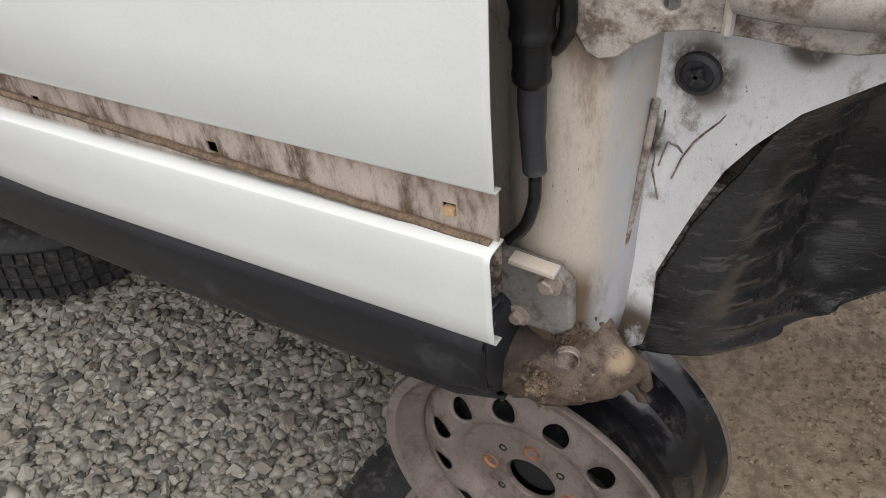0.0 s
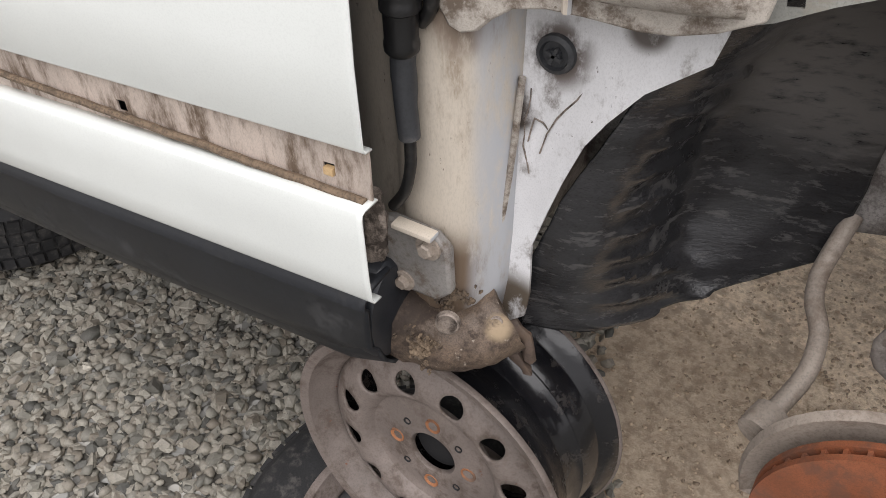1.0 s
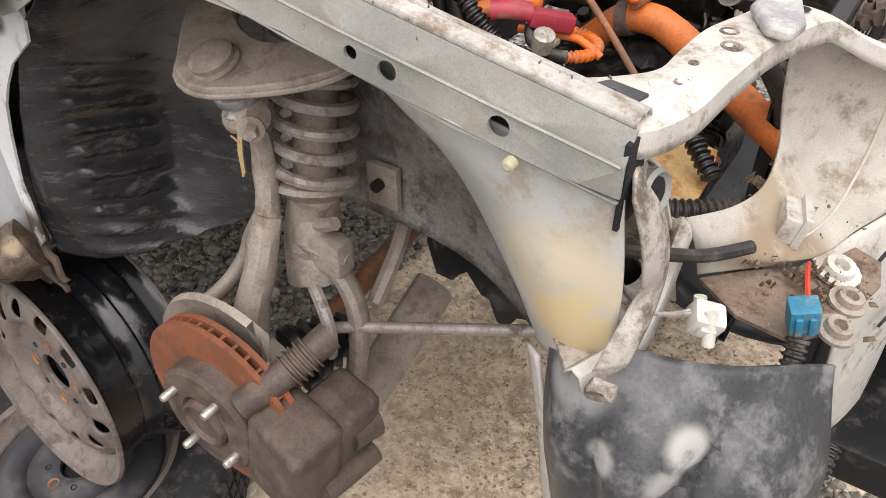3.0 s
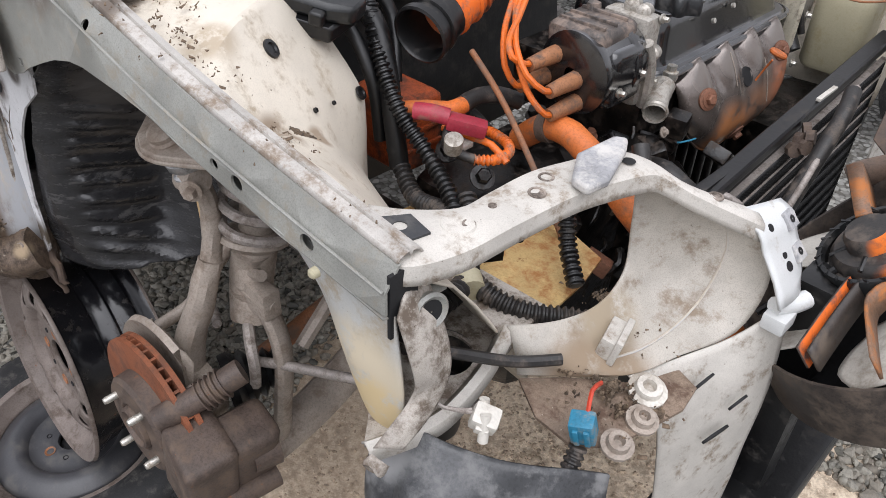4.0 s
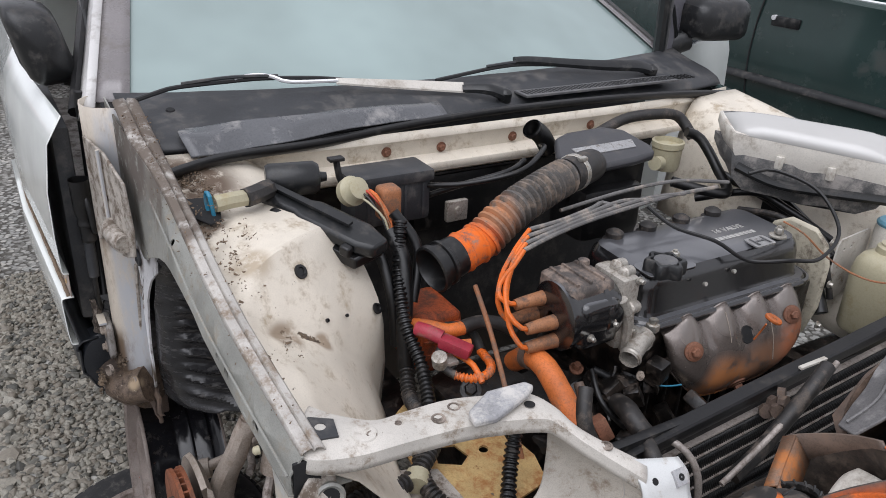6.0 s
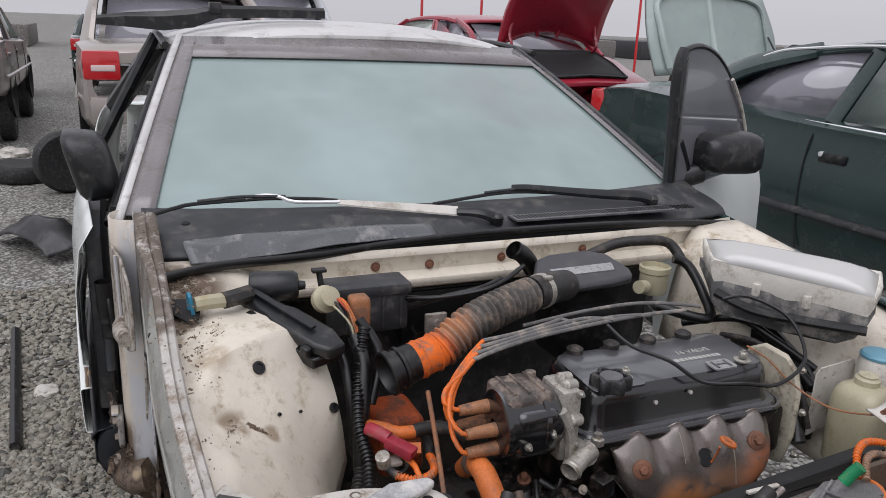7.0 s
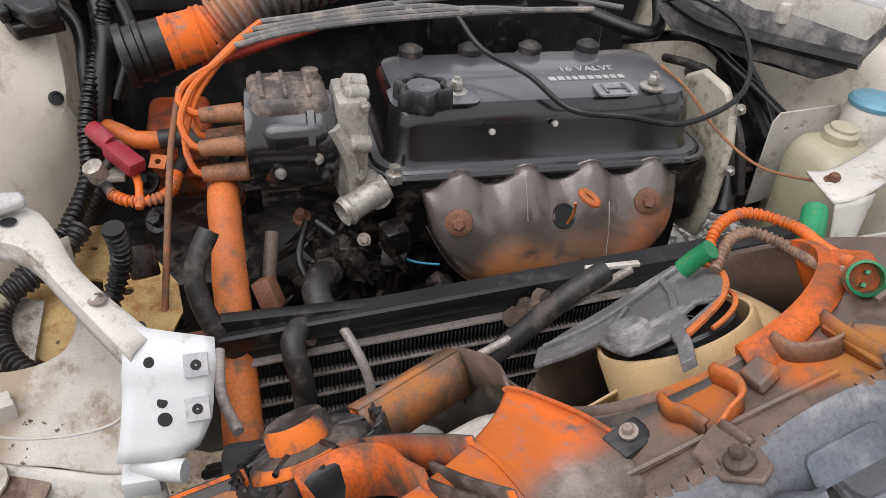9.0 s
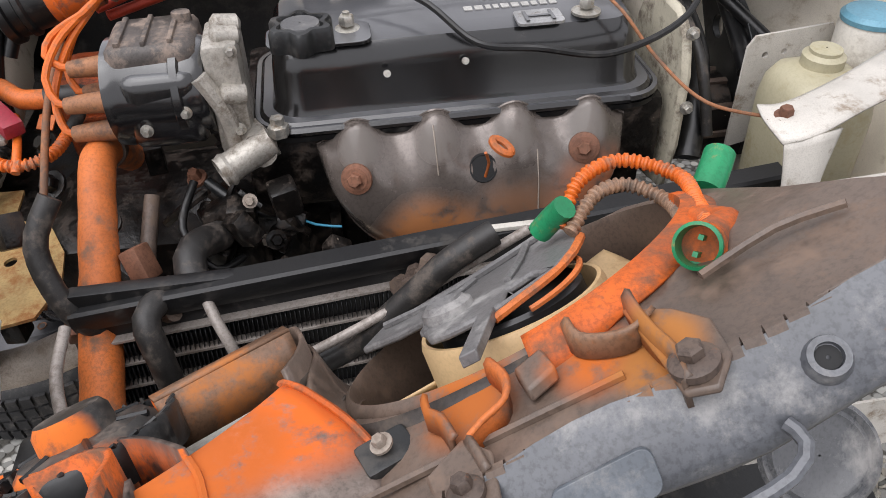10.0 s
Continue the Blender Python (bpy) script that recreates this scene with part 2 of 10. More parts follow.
# Upward faces are paler: sky sheen put into the base colour.
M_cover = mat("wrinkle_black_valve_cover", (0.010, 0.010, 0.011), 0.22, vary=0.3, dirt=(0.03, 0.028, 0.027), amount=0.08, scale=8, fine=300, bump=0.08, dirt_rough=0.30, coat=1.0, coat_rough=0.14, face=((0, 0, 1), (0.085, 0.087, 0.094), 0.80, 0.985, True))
M_shield = mat("heat_shield_steel", (0.165, 0.138, 0.122), 0.26, metal=0.45, vary=0.25, dirt=(0.075, 0.055, 0.042), amount=0.20, scale=5, bump=0.06, coat=0.6, coat_rough=0.18, speck=(0.16, 0.12, 0.09),
               spots=tuple(((0.318, y, 1.074), 0.026, (0.15, 0.13, 0.115)) for y in (0.012, 0.101, 0.190, 0.278)) + (((0.345, 0.19, 0.955), 0.075, (0.20, 0.10, 0.055)), ((0.35, 0.085, 0.945), 0.075, (0.36, 0.14, 0.045)), ((0.34, 0.295, 0.985), 0.070, (0.30, 0.105, 0.045))))
M_orange_p = mat("orange_dyed_plastic", (0.085, 0.078, 0.072), 0.5, vary=0.3, dirt=(0.23, 0.18, 0.14), amount=0.42, scale=12,
                 spots=(((0.080, -0.315, 1.20), 0.060, ORANGE), ((0.05, -0.25, 1.235), 0.05, (0.42, 0.19, 0.09))))
M_orange = mat("orange_dust_coat", (0.62, 0.15, 0.025), 0.55, vary=0.25, dirt=(0.28, 0.11, 0.05), amount=0.30, scale=10)
M_pipe = mat("dyed_hose", (0.62, 0.165, 0.035), 0.6, vary=0.25, dirt=(0.20, 0.11, 0.07), amount=0.32, scale=11)
DYE = (0.86, -0.05, 0.50)
M_shroud = mat("dusty_fan_shroud", (0.140, 0.102, 0.080), 0.34, vary=0.25, dirt=(0.185, 0.128, 0.095), amount=0.30, scale=9,
               spots=(((0.788, 0.035, 1.205), 0.042, (0.40, 0.11, 0.015)), ((0.806, 0.105, 1.245), 0.034, (0.50, 0.12, 0.012)), ((0.83, 0.13, 1.255), 0.03, (0.36, 0.14, 0.03))))
M_spider = mat("dyed_fan_spider", (0.055, 0.042, 0.036), 0.5, vary=0.35, dirt=(0.14, 0.10, 0.08), amount=0.36, scale=12, face=(DYE, ORANGE, 0.30, 0.75))
M_tan = mat("tan_plastic_sheet", (0.60, 0.42, 0.22), 0.5, vary=0.12, dirt=(0.40, 0.26, 0.13), amount=0.25, scale=7, bump=0.03)
M_ivory = mat("ivory_plastic", (0.42, 0.385, 0.265), 0.42, vary=0.1, dirt=(0.35, 0.30, 0.18), amount=0.25, scale=9, bump=0.03)
M_lampw = mat("white_lamp_plastic", (0.62, 0.59, 0.53), 0.4, vary=0.12, dirt=(0.34, 0.30, 0.25), amount=0.32, scale=7, bump=0.03)
M_tank = mat("grey_radiator_tank", (0.105, 0.110, 0.122), 0.30, vary=0.3, dirt=(0.29, 0.285, 0.28), amount=0.24, scale=7,
             rust=(0.16, 0.11, 0.08), rust_amount=0.16)
M_rad = mat("black_radiator_core", (0.009, 0.009, 0.010), 0.4, vary=0.3, dirt=(0.05, 0.045, 0.04), amount=0.18, scale=12)
M_red = mat("red_rubber", (0.32, 0.025, 0.045), 0.45, vary=0.2, dirt=(0.25, 0.10, 0.08), amount=0.25, scale=18)
M_redw = mat("red_wire", (0.50, 0.05, 0.02), 0.5, vary=0.2, scale=18)
M_green = mat("green_connector_plastic", (0.015, 0.24, 0.095), 0.4, vary=0.2, dirt=(0.45, 0.20, 0.05), amount=0.12, scale=18)
M_blue = mat("blue_connector_plastic", (0.03, 0.20, 0.32), 0.45, vary=0.2, dirt=(0.25, 0.25, 0.22), amount=0.25, scale=20)
M_wire_o = mat("orange_dyed_cable", (0.70, 0.145, 0.012), 0.5, vary=0.2, dirt=(0.20, 0.14, 0.10), amount=0.25, scale=14)
M_wire_g = mat("grey_ignition_cable", (0.14, 0.135, 0.13), 0.5, vary=0.2, dirt=(0.30, 0.26, 0.22), amount=0.3, scale=16)
M_rustpan = mat("rusty_yellow_bracket", (0.52, 0.36, 0.15), 0.6, vary=0.22, dirt=(0.30, 0.13, 0.04), amount=0.40, scale=10, rust=(0.20, 0.09, 0.03), rust_amount=0.22, bump=0.2)
M_shaft = mat("rusty_shaft", (0.34, 0.14, 0.06), 0.7, vary=0.3, dirt=(0.16, 0.10, 0.07), amount=0.4, scale=14)
M_leaf = mat("dry_debris", (0.21, 0.15, 0.10), 0.9, vary=0.5, scale=90)
M_mud = mat("dried_mud_litter", (0.20, 0.145, 0.095), 0.85, vary=0.4, dirt=(0.055, 0.04, 0.03), amount=0.45, scale=30, fine=260, bump=0.8, speck=(0.42, 0.36, 0.28))
M_badge = mat("metal_badge", (0.50, 0.50, 0.50), 0.3, metal=0.7, vary=0.2, dirt=(0.15, 0.13, 0.11), amount=0.25, scale=30)
M_ink = mat("pale_lettering", (0.45, 0.44, 0.42), 0.5, vary=0.2, scale=40)
M_lens = glassy("headlight_lens", (0.9, 0.92, 0.92), 0.05, 0.80, (0.62, 0.61, 0.585), 0.18)
# Haze colour paints the overcast sky's reflection into the windscreen.
M_screen = glassy("windscreen_glass", (0.50, 0.62, 0.60), 0.10, 0.84, (0.315, 0.40, 0.385), 0.05)
# Grey-brown rather than black: reflection on the band put into its colour.
M_frit = mat("baked_screen_band", (0.19, 0.175, 0.175), 0.25, vary=0.15, dirt=(0.14, 0.125, 0.115), amount=0.3, scale=6, bump=0.02, coat=0.5)
# Pale haze in these panes is painted reflection too.
M_pane = glassy("painted_haze_side_glass", (0.30, 0.33, 0.33), 0.10, 0.80, (0.235, 0.23, 0.26), 0.04)
M_pane_g = glassy("green_side_glass", (0.30, 0.36, 0.33), 0.10, 0.80, (0.25, 0.29, 0.26), 0.04)
M_glass = glassy("side_glass", (0.40, 0.44, 0.46), 0.10, 0.12, (0.30, 0.33, 0.34), 0.03)
M_gcar = mat("dark_green_car_paint", (0.027, 0.050, 0.047), 0.22, vary=0.2, dirt=(0.05, 0.06, 0.055), amount=0.15, scale=2, bump=0.01, coat=0.8)
M_rcar = mat("red_car_paint", (0.33, 0.015, 0.035), 0.28, vary=0.15, scale=2, bump=0.01, coat=0.7)
M_bcar = mat("beige_car_paint", (0.37, 0.33, 0.30), 0.3, metal=0.3, vary=0.12, scale=2, bump=0.01, coat=0.6)
M_gray_car = mat("silver_car_paint", (0.42, 0.43, 0.44), 0.3, metal=0.3, vary=0.12, scale=2, bump=0.01, coat=0.6)
# Also laid as flat plates where holes and gaps hold only shade.
M_dark = mat("dark_interior", (0.008, 0.008, 0.009), 0.7, vary=0.3, scale=6)
M_tail = mat("red_tail_lens", (0.55, 0.015, 0.02), 0.15, vary=0.1, scale=6, bump=0.0, coat=0.8)
M_clearlens = mat("clear_tail_lens", (0.75, 0.60, 0.58), 0.15, vary=0.1, scale=6, bump=0.0, coat=0.8)
M_chrome = mat("bright_trim", (0.85, 0.85, 0.86), 0.35, metal=0.35, vary=0.08, scale=6, bump=0.0)
M_belt = mat("cream_belt_cover", (0.50, 0.46, 0.36), 0.5, vary=0.12, dirt=(0.16, 0.13, 0.10), amount=0.34, scale=14, bump=0.05)
M_cap = mat("dusty_cap_plastic", (0.10, 0.10, 0.103), 0.45, vary=0.2, dirt=(0.17, 0.165, 0.16), amount=0.3, scale=16)
M_tower = mat("dust_brown_rubber_boot", (0.33, 0.145, 0.065), 0.6, vary=0.3, dirt=(0.10, 0.07, 0.055), amount=0.36, scale=16, bump=0.2)
M_fired = mat("red_orange_dyed_plastic", (0.46, 0.085, 0.018), 0.5, vary=0.4, dirt=(0.09, 0.04, 0.025), amount=0.4, scale=9, bump=0.2)
M_distcap = mat("dusty_distributor_cap", (0.085, 0.072, 0.065), 0.42, vary=0.35, dirt=(0.24, 0.185, 0.15), amount=0.40, scale=16, bump=0.2)
M_bluecap = mat("pale_blue_plastic", (0.14, 0.32, 0.42), 0.45, vary=0.15, scale=20)
M_band = mat("bright_orange_dust", (0.60, 0.112, 0.008), 0.6, vary=0.3, dirt=(0.17, 0.075, 0.04), amount=0.40, scale=10)
M_bucket = mat("dirty_bucket_paint", (0.49, 0.455, 0.40), 0.45, vary=0.22, spots=(((0.535, -0.560, 0.965), 0.075, (0.27, 0.205, 0.14)), ((0.485, -0.50, 0.985), 0.05, (0.34, 0.28, 0.20))), dirt=(0.24, 0.19, 0.14), amount=0.30, scale=10, fine=220, bump=0.08, speck=(0.10, 0.08, 0.06), rust=(0.12, 0.075, 0.045), rust_amount=0.10)
M_stain = mat("heavily_stained_white_paint", (0.46, 0.42, 0.37), 0.5, vary=0.25, dirt=(0.13, 0.10, 0.075), amount=0.44, scale=14, fine=220, bump=0.12, speck=(0.07, 0.055, 0.04), rust=(0.08, 0.055, 0.035), rust_amount=0.2)
M_flap = mat("rust_brown_flap", (0.25, 0.185, 0.135), 0.5, vary=0.35, dirt=(0.10, 0.06, 0.04), amount=0.42, scale=14, fine=200, bump=0.3, speck=(0.50, 0.44, 0.36), rust=(0.42, 0.37, 0.31), rust_amount=0.2)
M_crisp = mat("clean_white_bracket_paint", (0.62, 0.63, 0.62), 0.34, vary=0.08, dirt=(0.40, 0.36, 0.30), amount=0.14, scale=12, fine=200, bump=0.04)
M_mirror = mat("mirror_glass", (0.8, 0.82, 0.84), 0.04, metal=1.0, vary=0.02, bump=0.0)


def ground_material():
    """Grey crushed stone; under the car's nose a patch of sandy dirt with oil stains."""
    m, n, l, p = shader("yard_ground")
    geo = n.new("ShaderNodeNewGeometry")
    co = geo.outputs["Position"]
    v = n.new("ShaderNodeTexVoronoi")
    v.inputs["Scale"].default_value = 42.0
    l.new(co, v.inputs["Vector"])
    ramp = n.new("ShaderNodeValToRGB")
    for i, (pos, c) in enumerate(((0.0, (0.10, 0.095, 0.085)), (0.35, (0.22, 0.215, 0.20)), (0.7, (0.33, 0.33, 0.31)), (1.0, (0.46, 0.44, 0.40)))):
        e = ramp.color_ramp.elements[i] if i < 2 else ramp.color_ramp.elements.new(pos)
        e.position, e.color = pos, (*c, 1)
    sep = n.new("ShaderNodeSeparateColor")
    l.new(v.outputs["Color"], sep.inputs[0])
    l.new(sep.outputs[0], ramp.inputs[0])
    edge = band(n, l, v.outputs["Distance"], 0.75, 0.45)
    stones = mixed(n, l, edge, (0.07, 0.065, 0.055), ramp.outputs[0])
    big = noise_node(n, l, co, 0.8, 5.0)
    stones = mixed(n, l, sums(n, l, "MULTIPLY", band(n, l, big, 0.45, 0.65), 0.45), stones, (0.15, 0.14, 0.12))
    fine = noise_node(n, l, co, 55.0, 8.0, 0.75)
    soil = mixed(n, l, band(n, l, fine, 0.32, 0.68), (0.52, 0.40, 0.285), (0.90, 0.76, 0.58))
    soil = mixed(n, l, sums(n, l, "MULTIPLY", band(n, l, noise_node(n, l, co, 24.0, 6.0, 0.75), 0.48, 0.60), 0.55), soil, (0.24, 0.175, 0.12))
    soil = mixed(n, l, band(n, l, noise_node(n, l, co, 5.0, 6.0, 0.7), 0.52, 0.64), soil, (0.36, 0.285, 0.21))
    ds = n.new("ShaderNodeVectorMath")
    ds.operation = "DISTANCE"
    l.new(co, ds.inputs[0])
    ds.inputs[1].default_value = (-0.30, -0.25, 0.0)
    damp = sums(n, l, "SUBTRACT", ds.outputs["Value"], sums(n, l, "MULTIPLY", noise_node(n, l, co, 7.0, 6.0), 0.22))
    soil = mixed(n, l, sums(n, l, "MULTIPLY", band(n, l, damp, 0.30, 0.12), 0.45), soil, (0.22, 0.16, 0.11))
    d = n.new("ShaderNodeVectorMath")
    d.operation = "DISTANCE"
    l.new(co, d.inputs[0])
    d.inputs[1].default_value = (0.15, 0.0, 0.0)
    reach = sums(n, l, "SUBTRACT", d.outputs["Value"], sums(n, l, "MULTIPLY", noise_node(n, l, co, 6.0, 6.0), 0.25))
    patch = band(n, l, reach, 0.78, 0.62)
    l.new(mixed(n, l, patch, stones, soil), p.inputs["Base Color"])
    p.inputs["Roughness"].default_value = 0.85
    b = n.new("ShaderNodeBump")
    b.inputs["Strength"].default_value, b.inputs["Distance"].default_value = 0.7, 0.012
    h = sums(n, l, "ADD", sums(n, l, "MULTIPLY", edge, sums(n, l, "SUBTRACT", 1.0, patch)), sums(n, l, "MULTIPLY", fine, 0.6))
    l.new(h, b.inputs["Height"])
    l.new(b.outputs[0], p.inputs["Normal"])
    return m


def stone_material(name, cols, rough=0.8):
    m, n, l, p = shader(name)
    geo = n.new("ShaderNodeNewGeometry")
    ramp = n.new("ShaderNodeValToRGB")
    for i, c in enumerate(cols):
        e = ramp.color_ramp.elements[i] if i < 2 else ramp.color_ramp.elements.new(0.5)
        e.position, e.color = i / (len(cols) - 1), (*c, 1)
    l.new(geo.outputs["Random Per Island"], ramp.inputs[0])
    f = noise_node(n, l, geo.outputs["Position"], 120.0, 5.0, 0.7)
    c = mixed(n, l, sums(n, l, "MULTIPLY", band(n, l, f, 0.4, 0.7), 0.45), ramp.outputs[0], (0.12, 0.11, 0.10))
    l.new(c, p.inputs["Base Color"])
    p.inputs["Roughness"].default_value = rough
    b = n.new("ShaderNodeBump")
    b.inputs["Strength"].default_value, b.inputs["Distance"].default_value = 0.5, 0.003
    l.new(f, b.inputs["Height"])
    l.new(b.outputs[0], p.inputs["Normal"])
    return m


M_ground = ground_material()
M_stone = stone_material("crushed_stone", ((0.050, 0.050, 0.043), (0.17, 0.163, 0.136), (0.32, 0.30, 0.25), (0.16, 0.20, 0.16), (0.56, 0.52, 0.44), (0.18, 0.155, 0.12)), 0.6)
M_clod = stone_material("dirt_clods", ((0.33, 0.24, 0.165), (0.56, 0.44, 0.315), (0.74, 0.61, 0.47), (0.24, 0.18, 0.125)), 0.95)


# ---- mesh tools ----
def thing(name, at, label, category, group="", kind=""):
    e = new(name)
    e.empty_display_size = 0.05
    e.location = at
    return tagged(e, label, category, group, kind)


def part(name, bm, material, parent=None, label="", angle=38, solid=0.0, bevel=0.0):
    """Links a bmesh, built in world metres, as one mesh object under its thing or part."""
    bmesh.ops.recalc_face_normals(bm, faces=bm.faces[:]) if solid == 0 else None
    me = bpy.data.meshes.new(name)
    bm.to_mesh(me)
    bm.free()
    me.polygons.foreach_set("use_smooth", [True] * len(me.polygons))
    me.set_sharp_from_angle(angle=radians(angle))
    me.materials.append(material)
    ob = new(name, me)
    if parent is not None:
        ob.parent = parent
        if parent.type == "EMPTY":
            ob.matrix_parent_inverse = Matrix.Translation(-parent.location)
    if label:
        ob["label"] = label
    if solid:
        s = ob.modifiers.new("thickness", "SOLIDIFY")
        s.thickness, s.offset = solid, 0
    if bevel:
        b = ob.modifiers.new("edge", "BEVEL")
        b.width, b.segments, b.limit_method, b.angle_limit = bevel, 2, "ANGLE", radians(40)
    return ob


def lone(name, bm, material, label, category, group="", kind="", **k):
    return tagged(part(name, bm, material, None, label, **k), "", category, group, kind)


def B():
    return bmesh.new()


def spline(pts, step=0.01):
    """Points along a smooth curve through pts."""
    p = [Vector(q) for q in pts]
    if len(p) == 2:
        n = max(2, int((p[1] - p[0]).length / step))
        return [p[0].lerp(p[1], i / n) for i in range(n + 1)]
    out = []
    for i in range(len(p) - 1):
        a, b, c, d = p[max(0, i - 1)], p[i], p[i + 1], p[min(len(p) - 1, i + 2)]
        n = max(2, int((c - b).length / step))
        for j in range(n):
            t = j / n
            out.append(0.5 * ((2 * b) + (c - a) * t + (2 * a - 5 * b + 4 * c - d) * t * t + (3 * b - a - 3 * c + d) * t ** 3))
    return out + [p[-1]]


def skin(bm, rings, closed=True, cap=True):
    """Faces between rings of points of one length."""
    vs = [[bm.verts.new(q) for q in r] for r in rings]
    n = len(rings[0])
    for a, b in zip(vs, vs[1:]):
        for i in range(n if closed else n - 1):
            j = (i + 1) % n
            bm.faces.new((a[i], a[j], b[j], b[i]))
    if closed and cap:
        bm.faces.new(vs[0][::-1])
        bm.faces.new(vs[-1])
    return bm


def tube(bm, pts, r, n=10, step=0.012, ribs=0.0, pitch=0.012, cap=True, smooth=True, flat=1.0):
    """A round bar or hose through pts; r may go from one value to another; ribs: depth of corrugation."""
    line = spline(pts, min(step, pitch / 4) if ribs else step) if smooth else [Vector(q) for q in pts]
    rings, up, s = [], None, 0.0
    for i, q in enumerate(line):
        t = (line[min(i + 1, len(line) - 1)] - line[max(i - 1, 0)]).normalized()
        if up is None:
            up = t.orthogonal().normalized()
        up = (up - t * up.dot(t)).normalized()
        side = t.cross(up)
        k = i / (len(line) - 1)
        rad = r if isinstance(r, (int, float)) else r[0] + (r[1] - r[0]) * k
        if i:
            s += (q - line[i - 1]).length
        rad += ribs * (0.5 if (s / pitch) % 1 < 0.5 else -0.5) * 2 if ribs else 0
        rings.append([q + (up * math.cos(a) + side * math.sin(a) * flat) * rad for a in [2 * math.pi * j / n for j in range(n)]])
    return skin(bm, rings, True, cap)


def basis(axis):
    w = Vector(axis).normalized()
    u = w.orthogonal().normalized()
    return u, w.cross(u), w


def lathe(bm, profile, at, axis, n=32, cap=False):
    """A turned form: profile of (radius, distance along the axis)."""
    u, v, w = basis(axis)
    at = Vector(at)
    rings = [[at + w * h + (u * math.cos(a) + v * math.sin(a)) * r for a in [2 * math.pi * j / n for j in range(n)]] for r, h in profile]
    return skin(bm, rings, True, cap)


def hexbolt(bm, at, axis, r=0.008, h=0.006, washer=True):
    if washer:
        lathe(bm, [(r * 1.6, 0), (r * 1.6, h * 0.3), (r * 1.05, h * 0.35)], at, axis, 14, True)
    lathe(bm, [(r, h * 0.3), (r, h), (r * 0.8, h * 1.2)], at, axis, 6, True)
    return bm


def box(bm, a, b, bevel=0.004, m=None, seg=2):
    """A box from corner a to corner b with rounded edges, turned by m."""
    x0, y0, z0 = a
    x1, y1, z1 = b
    made = bmesh.ops.create_cube(bm, size=1.0, matrix=Matrix.Translation(((x0 + x1) / 2, (y0 + y1) / 2, (z0 + z1) / 2)) @ Matrix.Diagonal((x1 - x0, y1 - y0, z1 - z0, 1)))["verts"]
    if bevel:
        es = list({e for v in made for e in v.link_edges})
        r = bmesh.ops.bevel(bm, geom=es, offset=bevel, segments=seg, affect="EDGES", profile=0.6)
        made = list({v for f in r["faces"] for v in f.verts} | {v for v in made if v.is_valid})
    if m is not None:
        bmesh.ops.transform(bm, matrix=m, verts=[v for v in made if v.is_valid])
    return bm


def plate(bm, outline, thick, place, holes=()):
    """A flat sheet with holes: outline and holes in (u, v), brought into the world by place(u, v, w)."""
    loops = [list(outline)] + [list(h) for h in holes]
    tops = []
    for w in (0.0, thick):
        es, vs = [], []
        for lp in loops:
            v = [bm.verts.new((p[0], p[1], w)) for p in lp]
            es += [bm.edges.new((v[i], v[(i + 1) % len(v)])) for i in range(len(v))]
            vs.append(v)
        bmesh.ops.triangle_fill(bm, edges=es, use_beauty=True)
        tops.append(vs)
    for a, b in zip(*tops):
        for i in range(len(a)):
            j = (i + 1) % len(a)
            bm.faces.new((a[i], a[j], b[j], b[i]))
    for vs in tops:
        for lp in vs:
            for v in lp:
                v.co = place(*v.co)
    return bm


def ring(u, v, r, n=14, sq=1.0):
    return [(u + r * math.cos(2 * math.pi * i / n), v + r * sq * math.sin(2 * math.pi * i / n)) for i in range(n)]


def sheet(bm, rows, nu=6, nv=6, jitter=0.0, seed=1):
    """A smooth open surface through a grid of points (rows of points of one length)."""
    def run(pts, n):
        p = [Vector(q) for q in pts]
        out = []
        for i in range(len(p) - 1):
            a, b, c, d = p[max(0, i - 1)], p[i], p[i + 1], p[min(len(p) - 1, i + 2)]
            for j in range(n):
                t = j / n
                out.append(0.5 * ((2 * b) + (c - a) * t + (2 * a - 5 * b + 4 * c - d) * t * t + (3 * b - a - 3 * c + d) * t ** 3))
        return out + [p[-1]]
    first = [run(r, nu) for r in rows]
    cols = [run([r[i] for r in first], nv) for i in range(len(first[0]))]
    grid = [[cols[i][j] for i in range(len(cols))] for j in range(len(cols[0]))]
    if jitter:
        grid = [[q + noise.noise_vector(q * 9 + Vector((seed, 0, 0))) * jitter for q in r] for r in grid]
    return skin(bm, grid, False)


def facets(bm, verts, faces):
    vs = [bm.verts.new(v) for v in verts]
    for f in faces:
        bm.faces.new([vs[i] for i in f])
    return bm


def flat_xz(y):
    return lambda u, v, w: Vector((u, y + w, v))


def framed(o, u, v):
    """Places (u, v, w) from the corner o along the directions u and v, w along their normal."""
    o, u, v = Vector(o), Vector(u).normalized(), Vector(v)
    v = (v - u * v.dot(u)).normalized()
    w = u.cross(v)
    return lambda a, b, c: o + u * a + v * b + w * c


# ---- ground ----
def ground_height(x, y):
    return 0.020 * noise.noise(Vector((x * 0.7, y * 0.7, 3))) + 0.006 * noise.noise(Vector((x * 5, y * 5, 1)))


def far_grid():
    out = [-260, -120, -60, -30, -16, -10, -7]
    return out + [-5.5 + 0.14 * i for i in range(65)] + [4, 6, 10, 20, 60]


bm = B()
gx, gy = far_grid(), [-60, -30, -15, -8, -5] + [-3.5 + 0.14 * i for i in range(52)] + [5, 8, 14, 25, 60, 120]
skin(bm, [[Vector((x, y, ground_height(x, y))) for y in gy] for x in gx], False)
